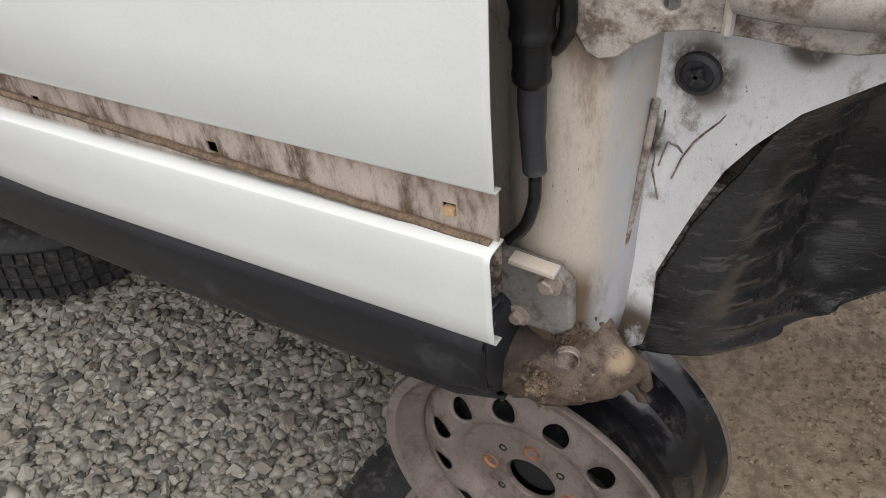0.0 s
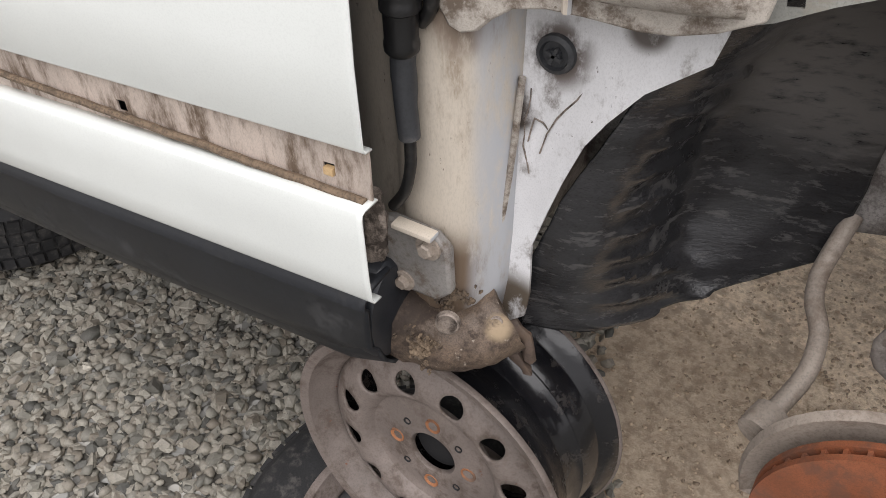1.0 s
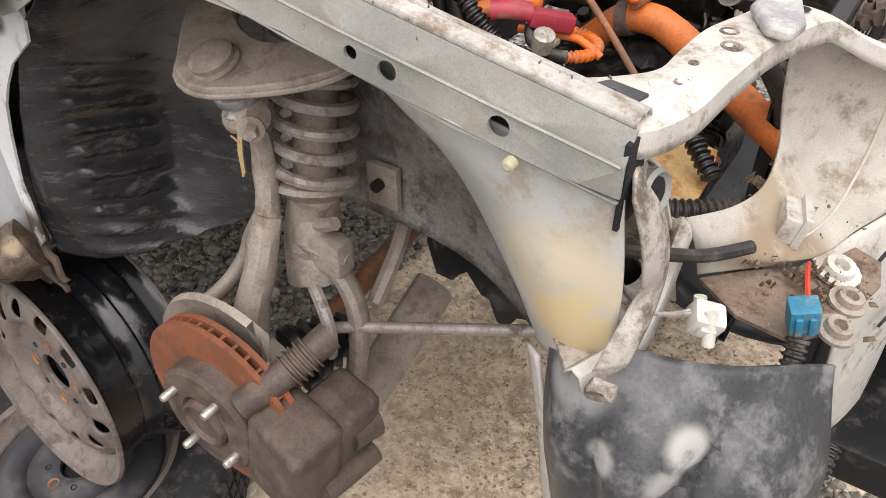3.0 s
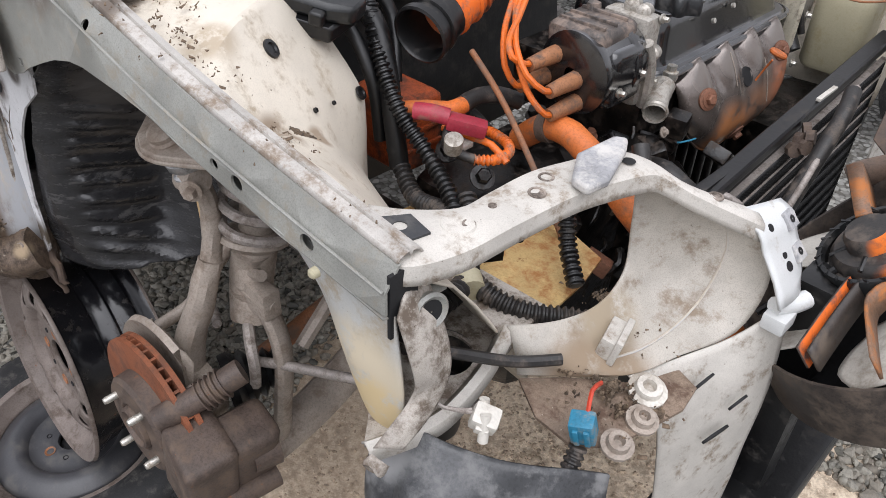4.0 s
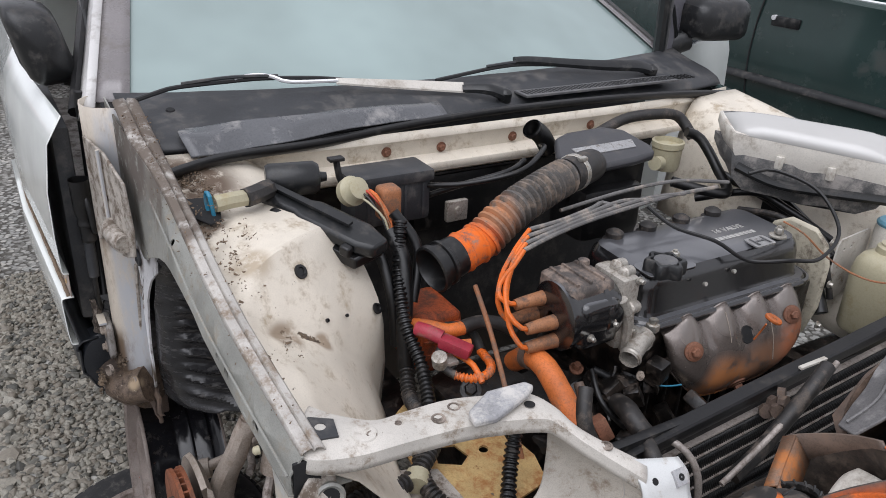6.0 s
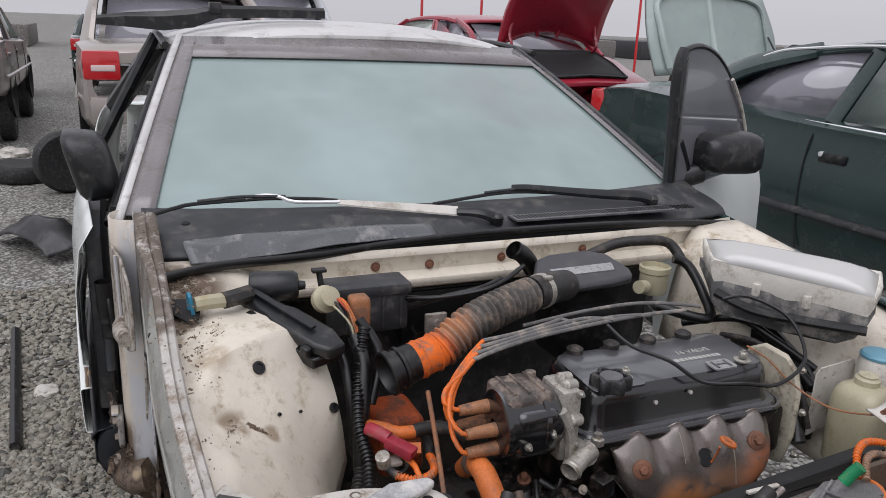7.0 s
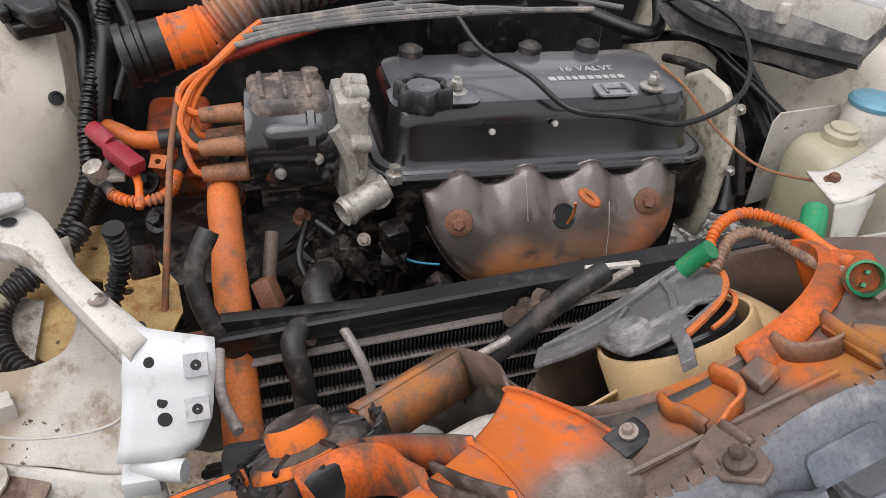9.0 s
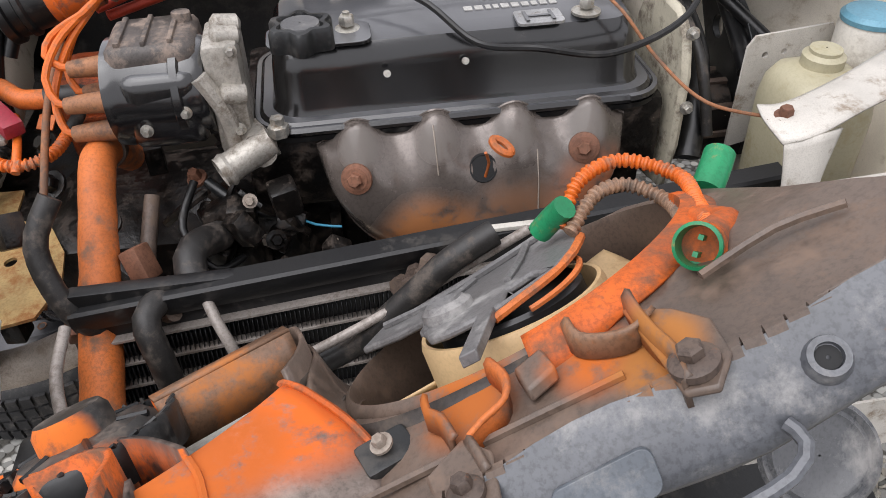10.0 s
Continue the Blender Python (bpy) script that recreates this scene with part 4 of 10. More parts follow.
M_sheet = mat("scraped_white_sheet", (0.70, 0.70, 0.71), 0.45, vary=0.12, dirt=(0.16, 0.14, 0.125), amount=0.22, scale=11, fine=220, bump=0.10, speck=(0.06, 0.05, 0.04), rust=(0.05, 0.04, 0.035), rust_amount=0.12, stretch=(1, 1, 0.6),
              spots=(((-0.350, -0.79, 1.095), 0.022, (0.12, 0.105, 0.095)), ((-0.424, -0.79, 1.058), 0.036, (0.12, 0.10, 0.09)), ((-0.45, -0.79, 0.74), 0.06, (0.09, 0.07, 0.05)), ((-0.458, -0.79, 0.99), 0.022, (0.07, 0.055, 0.045))))
# hinge pillar, rocker end and the sheet behind the wheel
bm = B()
prof = [(-0.640, -0.800), (-0.600, -0.803), (-0.582, -0.806), (-0.572, -0.815), (-0.565, -0.832), (-0.545, -0.846), (-0.515, -0.850), (-0.490, -0.845), (-0.472, -0.830), (-0.463, -0.805), (-0.452, -0.785)]
skin(bm, [[Vector((x - 0.012 * max(0, 0.80 - z) / 0.1, y, z)) for i, (x, y) in enumerate(prof)] for z in (0.735, 0.78, 0.85, 0.95, 1.05, 1.15, 1.28, 1.36)], False)
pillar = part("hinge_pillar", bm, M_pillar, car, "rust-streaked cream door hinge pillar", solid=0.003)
for p, r in (((-0.508, -0.868, 0.860), 0.009), ((-0.540, -0.868, 0.80), 0.008)):
    bm = B()
    hexbolt(bm, p, (0, -1, 0), r, r)
    part("bolt", bm, M_arm, pillar)
bm = B()
plate(bm, [(-0.575, 0.868), (-0.555, 0.878), (-0.502, 0.878), (-0.486, 0.862), (-0.483, 0.806), (-0.500, 0.788), (-0.575, 0.785)], 0.014, flat_xz(-0.868))
part("hinge_plate", bm, M_hinge, pillar, "dirty hinge bracket", bevel=0.004)
part("hinge_lip", box(B(), (-0.545, -0.880, 0.8770), (-0.498, -0.864, 0.8830), 0.002, None), M_pillar, pillar, "pale bent lip of the hinge bracket")
bm = B()
plate(bm, [(-0.468, 1.13), (-0.285, 1.13), (-0.298, 1.077), (-0.345, 1.040), (-0.372, 1.005), (-0.390, 0.975), (-0.406, 0.930), (-0.418, 0.890), (-0.432, 0.840), (-0.430, 0.770), (-0.434, 0.735), (-0.455, 0.715), (-0.478, 0.70), (-0.478, 0.9)], 0.004,
      lambda u, v, w: Vector((u, -0.792 + w + 0.10 * max(0, u + 0.40), v)))
rear = part("rear_wing_sheet", bm, M_sheet, pillar, "scraped white sheet metal behind the wheel")
bm = B()
tube(bm, [(-0.452, -0.796, 1.03), (-0.458, -0.800, 0.92), (-0.47, -0.803, 0.80), (-0.474, -0.803, 0.72)], 0.0035, 8)
part("sealer_bead", bm, M_stain, rear)
bm = B()
for pts in ([(-0.396, -0.7905, 1.03), (-0.418, -0.7925, 0.995), (-0.432, -0.7925, 0.955)], [(-0.445, -0.7925, 1.02), (-0.449, -0.7925, 0.96), (-0.441, -0.7925, 0.93)], [(-0.425, -0.7925, 0.985), (-0.438, -0.7925, 0.99), (-0.443, -0.7925, 0.965)]):
    tube(bm, pts, 0.0008, 6)
for v in bm.verts:
    v.co += noise.noise_vector(v.co * 90) * 0.004
part("scrape", bm, M_grime, rear, "dark scraped gouges")
mud(rear, (-0.372, -0.7915, 1.058), (0, -1, 0), 0.030, 0.020, 0.0014, 12, 0.3, "black grime below the rail")
mud(rear, (-0.438, -0.794, 0.765), (0, -1, 0), 0.018, 0.045, 0.003, 14, 0, "dirt caked on the torn sheet")
bm = B()
lathe(bm, [(0.0185, 0), (0.0175, 0.004), (0.0135, 0.006), (0.012, 0.002), (0.006, 0.002), (0.005, 0.006)], (-0.424, -0.791, 1.058), (0, -1, 0), 22, True)
for a in (0.4, 1.97):
    box(bm, (-0.008, -0.002, -0.0015), (0.008, 0.002, 0.0015), 0, Matrix.Translation((-0.424, -0.797, 1.058)) @ Matrix.Rotation(a, 4, "Y"))
part("grommet", bm, M_cowl, rear, "black rubber grommet")
bm = B()
tube(bm, [(-0.600, -0.845, 0.735), (-0.545, -0.852, 0.722), (-0.49, -0.838, 0.718), (-0.452, -0.80, 0.735)], 0.046, 18, step=0.006, flat=0.85)
tube(bm, [(-0.600, -0.81, 0.700), (-0.54, -0.815, 0.694), (-0.475, -0.80, 0.705)], 0.045, 16, step=0.006)
for v in bm.verts:
    v.co += noise.noise_vector(v.co * 22) * 0.007 + noise.noise_vector(v.co * 90) * 0.004 + noise.noise_vector(v.co * 240) * 0.003
rock = part("rocker_end", bm, M_rocker, pillar, "rusted crumbling end of the rocker")
for p, r, k in (((-0.482, -0.876, 0.772), 0.011, 0.7), ((-0.448, -0.832, 0.752), 0.007, 0.6)):
    bm = B()
    lathe(bm, [(r * 1.25, -0.004), (r * 1.15, 0.002), (r, 0.003), (r * 0.9, -0.006), (r * 0.01, -0.007)], p, (0.35, -0.9, 0.25), 16)
    part("rust_hole", bm, M_grime, rock, "dark red rusted hole")
mud(rock, (-0.505, -0.893, 0.733), (0.15, -0.92, 0.30), 0.038, 0.026, 0.006, 31, 0.2, "grit caked on the rocker end")
mud(pillar, (-0.490, -0.850, 0.785), (0.35, -0.93, 0.1), 0.020, 0.034, 0.004, 33, 0.0, "dirt caked at the foot of the pillar")
bm = B()
box(bm, (-0.60, -0.775, 0.598), (-0.515, -0.757, 0.72), 0.004)
part("sill_flange", bm, M_iron, pillar, "rusty sill flange resting on the wheel")
bm = B()
tube(bm, [(-0.475, -0.79, 0.735), (-0.452, -0.80, 0.70), (-0.435, -0.795, 0.668), (-0.428, -0.79, 0.640)], 0.008, 7)
tube(bm, [(-0.46, -0.785, 0.72), (-0.43, -0.79, 0.70), (-0.420, -0.79, 0.66)], 0.006, 7)
for v in bm.verts:
    v.co += noise.noise_vector(v.co * 60) * 0.008
part("torn_sheet", bm, M_iron, pillar, "torn rusty sheet metal")
bm = B()
tube(bm, [(-0.572, -0.872, 0.905), (-0.566, -0.876, 0.86), (-0.578, -0.872, 0.80), (-0.578, -0.865, 0.74)], 0.012, 16, step=0.006)
for v in bm.verts:
    v.co += noise.noise_vector(v.co * 45) * 0.008 + noise.noise_vector(v.co * 140) * 0.004
part("caked_mud", bm, M_grime, pillar, "dark mud and rust caked in the door gap")
# taped wire loom down the door gap
bm = B()
lathe(bm, [(0.020, 0.10), (0.0195, 0.030), (0.0165, 0.020), (0.0165, 0.008), (0.0175, 0.006), (0.0175, 0.0), (0.0150, -0.002), (0.0145, -0.026), (0.0155, -0.030), (0.0150, -0.036), (0.0115, -0.040)], (-0.527, -0.870, 1.105), (0.02, -0.02, 1), 20)
loom = part("door_wire_loom", bm, M_rubber, car, "black rubber boot and taped wire loom at the door gap")
bm = B()
tube(bm, [(-0.530, -0.868, 1.180), (-0.512, -0.864, 1.165), (-0.504, -0.860, 1.130), (-0.506, -0.858, 1.105), (-0.517, -0.856, 1.090)], 0.0065, 10)
part("boot_fold", bm, M_rubber, loom, "folded rim of the boot")
bm = B()
tube(bm, [(-0.527, -0.870, 1.072), (-0.526, -0.871, 1.045), (-0.526, -0.871, 1.018), (-0.523, -0.871, 0.986)], (0.0115, 0.0100), 14)
for v in bm.verts:
    v.co += noise.noise_vector(v.co * 70) * 0.0022
part("tape", bm, M_cowl, loom, "dusty grey tape")
bm = B()
tube(bm, [(-0.523, -0.871, 0.990), (-0.522, -0.872, 0.961), (-0.526, -0.872, 0.938), (-0.534, -0.870, 0.917), (-0.550, -0.866, 0.894)], 0.0058, 10)
part("cable", bm, M_rubber, loom)
bm = B()
tube(bm, [(-0.610, -0.838, 1.36), (-0.612, -0.842, 1.15), (-0.624, -0.846, 1.01), (-0.616, -0.848, 0.95), (-0.598, -0.850, 0.90)], 0.010, 10)
part("door_seal", bm, M_rubber, car, "black rubber seal round the door opening")

# right front door
door = part("door", box(B(), (-1.66, -0.905, 0.86), (-0.575, -0.870, 1.30), 0.01), M_cowl, car, "white front door with its moulding torn off")


def door_y(x):
    return -0.929 + 0.048 * min(0, x + 0.54) * (1 if x > -1.15 else 0) - (0.029 if x <= -1.15 else 0)


def tilt(b):
    for v in b.verts:
        v.co.z += 0.040 * (v.co.x + 0.54)


bm = B()
xs = [-0.528, -0.535, -0.60, -0.75, -0.95, -1.15, -1.4, -1.66]
skin(bm, [[Vector((x, door_y(x) + dy, z)) for dy, z in ((0.045, 1.335), (0.012, 1.28), (-0.002, 1.18), (-0.004, 1.08), (-0.002, 1.004), (0.001, 0.999), (0.010, 0.998))] for i, x in enumerate(xs)], False)
tilt(bm)
part("upper_panel", bm, M_white, door, solid=0.002)
bm = B()
skin(bm, [[Vector((x, door_y(x) + dy, z)) for dy, z in ((0.012, 0.9430), (-0.007, 0.9425), (-0.0115, 0.9405), (-0.0128, 0.935), (-0.012, 0.90), (-0.011, 0.86), (-0.009, 0.834), (-0.006, 0.828), (0.005, 0.827))] for i, x in enumerate(xs)], False)
tilt(bm)
part("lower_panel", bm, M_white, door, solid=0.002)
bm = B()
sq = [[(x - 0.0065, 0.959), (x + 0.0065, 0.959), (x + 0.0065, 0.972), (x - 0.0065, 0.972)] for x in (-0.575, -0.838, -1.10, -1.36)]
plate(bm, ([(x, 0.9435) for x in (-1.66, -1.40, -1.15, -0.95, -0.75)] + [(-0.530, 0.9435), (-0.530, 0.9985)] + [(x, 0.9985) for x in (-0.75, -0.95, -1.15, -1.40, -1.66)]), 0.002, lambda u, v, w: Vector((u, door_y(u) + 0.007 + w, v)), sq)
tilt(bm)
chan = part("moulding_channel", bm, M_channel, door, "bare stained strip where a moulding sat, with square holes")
bm = B()
rng = random.Random(8)
for a, b in ((-0.535, -0.83), (-0.83, -1.15), (-1.15, -1.5)):
    tube(bm, [(a + (b - a) * k / 20, door_y(a + (b - a) * k / 20) + 0.0025 + 0.0012 * noise.noise(Vector((k * 0.7, a, 0))), 0.9440 + 0.0010 * noise.noise(Vector((k * 1.1, b, 5)))) for k in range(21)], 0.0042, 6, smooth=False)
tagged(part("grit", bm, M_leaf, chan, "grit along the lower lip"), kind="stuff")
bm = B()
box(bm, (-0.581, -0.926, 0.959), (-0.570, -0.919, 0.967), 0.001)
tilt(bm)
part("clip", bm, M_tan, chan, "tan clip left in a hole")
bm = B()
skin(bm, [[Vector((x, y + door_y(x) + 0.929, z)) for y, z in ((-0.88, 0.822), (-0.915, 0.818), (-0.926, 0.808), (-0.928, 0.800), (-0.922, 0.795), (-0.922, 0.738), (-0.914, 0.712), (-0.909, 0.709), (-0.908, 0.700), (-0.900, 0.680), (-0.885, 0.662), (-0.82, 0.655))] for x in (-0.548, -0.556, -0.60, -0.8, -1.0, -1.3, -1.6, -1.95)], False)
for v in bm.verts:
    v.co.z += 0.045 * (v.co.x + 0.54) + (0.35 * max(0, v.co.x + 0.60) if v.co.z < 0.72 else 0)
clad = part("sill_cladding", bm, M_clad, car, "dull black plastic sill cladding", solid=0.004)
bm = B()
skin(bm, [[Vector((x, -0.88 - r * math.cos(a), 0.758 + 1.55 * r * math.sin(a))) for a in [2 * math.pi * j / 16 for j in range(16)]] for x, r in ((-0.60, 0.044), (-0.556, 0.044), (-0.549, 0.040), (-0.546, 0.030))], True)
part("end_cap", bm, M_clad, clad)
# floor pan and rear body, seen below and past the door
bm = B()
box(bm, (-2.9, -0.80, 0.70), (-0.50, 0.80, 0.78), 0.02)
part("floor_pan", bm, M_apron, car, "dark underside of the floor")
bm = B()
box(bm, (-0.56, -0.48, 0.72), (-0.33, 0.48, 0.80), 0.02)
box(bm, (-0.37, -0.48, 0.78), (-0.335, 0.50, 1.18), 0.01)
part("lower_firewall", bm, M_apron, car, "dirty lower firewall")


# firewall, cowl and windscreen
def cowl_x(y):
    return -0.300 - 0.045 * (y / 0.75) ** 4 + 0.02 * (1 if y < -0.6 else 0)


bm = B()
ys = [-0.76 + 0.095 * i for i in range(17)]
skin(bm, [[Vector((cowl_x(y) + dx, y, z)) for dx, z in ((0.018, 1.303), (0.020, 1.285), (0.012, 1.275), (0.010, 1.245), (0.045, 1.235), (0.050, 1.222))] for y in ys], False)
skin(bm, [[Vector((cowl_x(y) + dx, y, z)) for dx, z in ((0.050, 1.222), (0.02, 1.205))] for y in [-0.49 + 0.07 * i for i in range(15)]], False)
fw = part("firewall", bm, M_cream, car, "dirty cream firewall with a pressed ledge", solid=0.003)
bm = B()
skin(bm, [[Vector((cowl_x(y) + dx + 0.004 * noise.noise(Vector((y * 9, z * 9, 1))), y, z)) for dx, z in ((0.03, 1.204), (0.0, 1.195), (-0.015, 1.15), (-0.02, 1.10), (-0.02, 0.95), (0.0, 0.85), (-0.02, 0.66))] for y in [-0.49 + 0.035 * i for i in range(29)]], False)
part("sound_pad", bm, M_pad, fw, "black sound-deadening pad below the ledge", solid=0.006)
for y, z in ((-0.168, 1.258), (-0.30, 1.262), (0.02, 1.260), (0.25, 1.262)):
    bm = B()
    hexbolt(bm, (cowl_x(y) + 0.012, y, z), (1, 0, 0), 0.007, 0.008)
    part("bolt", bm, M_rbolt, fw)
bm = B()
tube(bm, [(-0.200, -0.772, 1.303), (-0.258, -0.65, 1.303), (-0.285, -0.45, 1.300), (-0.292, -0.25, 1.312), (-0.294, 0.0, 1.320), (-0.294, 0.3, 1.318), (-0.295, 0.55, 1.308), (-0.300, 0.745, 1.292)], 0.012, 10, flat=0.8)
part("cowl_seal", bm, M_rubber, car, "black rubber bonnet seal along the cowl")
bm = B()
rows = []
for y in [-0.78 + 0.12 * i for i in range(14)]:
    e = (y / 0.78) ** 2
    rows.append([Vector((cowl_x(y) - 0.015, y, 1.298 + 0.012 * (1 - e))), Vector((cowl_x(y) - 0.03, y, 1.315)), Vector((-0.365 - 0.06 * e, y, 1.330)), Vector((-0.41 - 0.09 * e, y, 1.344)), Vector((-0.455 - 0.11 * e, y, 1.360))])
sheet(bm, rows, 2, 2, 0.002)
cowl = part("cowl_panel", bm, M_cowl, car, "dusty black plastic cowl panel", solid=0.004)
part("grille_panel", box(B(), (-0.372, 0.075, 1.3350), (-0.318, 0.560, 1.3405), 0.001), M_cap, cowl, "grey slotted air grille")
slot = part("grille_slot", box(B(), (-0.362, 0.085, 1.3360), (-0.330, 0.0905, 1.3412), 0), M_dark, cowl)
for i in range(1, 44):
    ob = new("grille_slot", slot.data)
    ob.parent = cowl
    ob.matrix_world = Matrix.Translation((0, i * 0.0108, 0)) @ slot.matrix_world
bm = B()
for i in range(22):
    for j in range(3):
        y = 0.36 + i * 0.0125
        box(bm, (-0.362 + 0.013 * j, y, 1.338), (-0.354 + 0.013 * j, y + 0.006, 1.341), 0)
part("mesh_slots", bm, M_dark, cowl)
bm = B()
sheet(bm, [[(-0.276, -0.70, 1.303), (-0.286, -0.55, 1.311), (-0.293, -0.35, 1.319), (-0.300, -0.15, 1.324)],
           [(-0.315, -0.71, 1.335), (-0.318, -0.55, 1.326), (-0.322, -0.35, 1.343), (-0.325, -0.15, 1.334)],
           [(-0.365, -0.70, 1.330), (-0.360, -0.55, 1.339), (-0.356, -0.35, 1.341), (-0.345, -0.15, 1.337)]], 6, 8, 0.007, 9)
part("torn_flap", bm, M_grey, cowl, "buckled grey edge of the cowl", solid=0.003)
bm = B()
lathe(bm, [(0.010, 0), (0.008, 0.004)], (-0.468, -0.690, 1.342), (0.2, 0, 1), 12, True)
part("hole", bm, M_dark, cowl)
# Two black filler boxes, added so that gravel doesn't show in dark gaps.
part("tower_gap_filler", box(B(), (-0.29, -0.535, 0.815), (0.12, -0.40, 0.895), 0.02), M_block, car, "black box added to darken the gap below the tower")
part("engine_gap_filler", box(B(), (0.255, 0.30, 0.80), (0.43, 0.63, 0.895), 0.02), M_block, car, "black box added to darken the gap beside the engine")
# windscreen in its black band
def screen_point(s, t):
    """s from side to side (-1..1), t from the cowl (0) to the roof (1)."""
    half = 0.765 - 0.165 * t + (0.050 * (1 - t) if s < 0 else 0)
    return Vector((-0.430 - 0.125 * s * s - 0.855 * t + 0.04 * s * s * t, half * s, 1.338 + 0.375 * t + 0.045 * t * (1 - t) + 0.012 * (1 - s * s) * t - 0.006 * s))


bm = B()
skin(bm, [[screen_point(-1 + 2 * i / 24, 0.01 + 0.97 * j / 12) for i in range(25)] for j in range(13)], False)
glass = part("windscreen", bm, M_screen, car, "grey-green windscreen with reflected sky painted as haze")
glass.visible_shadow = False
bm = B()
for s0, s1 in ((-1.0, -0.925), (0.955, 1.0)):
    skin(bm, [[screen_point(s0 + (s1 - s0) * i / 3, j / 12) + Vector((0.004, 0, 0.006)) for i in range(4)] for j in range(13)], False)
skin(bm, [[screen_point(-1 + 2 * i / 24, t) + Vector((0.004, 0, 0.006)) for i in range(25)] for t in (0.84, 0.92, 1.005)], False)
part("screen_band", bm, M_frit, glass, "grey-brown baked band round the windscreen", solid=0.002)
for side in (-1, 1):
    bm = B()
    rows = []
    for j in range(9):
        t = -0.03 + 1.05 * j / 8
        a, b = screen_point(side * 1.0, t), screen_point(side * 1.0, t) + Vector((-0.02, side * 0.020, 0.0))
        rows.append([a + Vector((0.003, 0, 0.008)), (a + b) / 2 + Vector((0, side * 0.004, 0.010)), b, b + Vector((-0.05, side * 0.004, -0.03))])
    skin(bm, rows, False)
    part("a_pillar", bm, M_white_r if side < 0 else M_cowl, car, "white windscreen pillar" if side < 0 else "dark edge of the windscreen pillar", solid=0.008)
bm = B()
rows = []
for x, z, hw in ((-1.296, 1.733, 0.635), (-1.312, 1.750, 0.635), (-1.45, 1.772, 0.63), (-1.8, 1.785, 0.63), (-2.2, 1.765, 0.62), (-2.5, 1.70, 0.60)):
    rows.append([Vector((x - 0.05 * (s / 6) ** 2, hw * s / 6, z - 0.075 * abs(s / 6) ** 3)) for s in range(-6, 7)])
sheet(bm, rows, 1, 3)
part("roof", bm, M_white_r, car, "dulled white roof skin", solid=0.01)
bm = B()
sheet(bm, [[(-2.5, -0.58, 1.66), (-2.52, 0, 1.70), (-2.5, 0.58, 1.66)], [(-2.95, -0.66, 1.36), (-3.0, 0, 1.38), (-2.95, 0.66, 1.36)]], 4, 4)
part("rear_window", bm, M_glass, car, solid=0.004)
bm = B()
for side in (-1, 1):
    sheet(bm, [[(-1.66, side * 0.93, 0.80), (-2.4, side * 0.94, 0.80), (-3.2, side * 0.92, 0.80), (-3.5, side * 0.80, 0.80)], [(-1.66, side * 0.955, 1.05), (-2.4, side * 0.95, 1.05), (-3.2, side * 0.93, 1.05), (-3.52, side * 0.80, 1.05)], [(-1.66, side * 0.89, 1.34), (-2.4, side * 0.88, 1.34), (-3.2, side * 0.84, 1.32), (-3.48, side * 0.74, 1.30)]], 4, 4)
sheet(bm, [[(-2.9, -0.80, 1.34), (-3.0, 0, 1.37), (-2.9, 0.80, 1.34)], [(-3.48, -0.74, 1.30), (-3.55, 0, 1.32), (-3.48, 0.74, 1.30)], [(-3.52, -0.78, 0.8), (-3.6, 0, 0.8), (-3.52, 0.78, 0.8)]], 4, 4)
part("rear_body", bm, M_white, car, solid=0.006)
for side in (-1, 1):
    for pts, r in (([(-1.33, side * 0.655, 1.70), (-1.8, side * 0.655, 1.725), (-2.4, side * 0.63, 1.67)], 0.012), ([(-1.72, side * 0.66, 1.72), (-1.70, side * 0.88, 1.32)], 0.02), ([(-2.5, side * 0.60, 1.67), (-2.95, side * 0.80, 1.34)], 0.05)):
        bm = B()
        tube(bm, pts, r, 8)
        part("window_frame", bm, M_black, car)
    bm = B()
    tube(bm, [screen_point(side * 1.0, t) + Vector((-0.07, side * 0.035, -0.03)) for t in (0.0, 0.25, 0.5, 0.75, 1.0)], 0.013, 8)
    part("door_seal", bm, M_rubber, car, "black rubber door seal beside the pillar")
bm = B()
box(bm, (-1.5, -0.76, 0.78), (-0.62, 0.76, 1.22), 0.06)
part("dashboard", bm, M_dark, car, "dark dashboard")
for y in (-0.38, 0.38):
    bm = B()
    box(bm, (-2.15, y - 0.24, 0.85), (-1.65, y + 0.24, 1.10), 0.06)
    box(bm, (-2.30, y - 0.23, 1.0), (-2.14, y + 0.23, 1.48), 0.05)
    box(bm, (-2.30, y - 0.12, 1.48), (-2.20, y + 0.12, 1.62), 0.04)
    part("seat", bm, M_dark, car, "dark cloth front seat")
# right mirror on the door
def squarish(a, n=5.0):
    c, q = math.cos(a), math.sin(a)
    k = (abs(c) ** n + abs(q) ** n) ** (-1 / n)
    return c * k, q * k


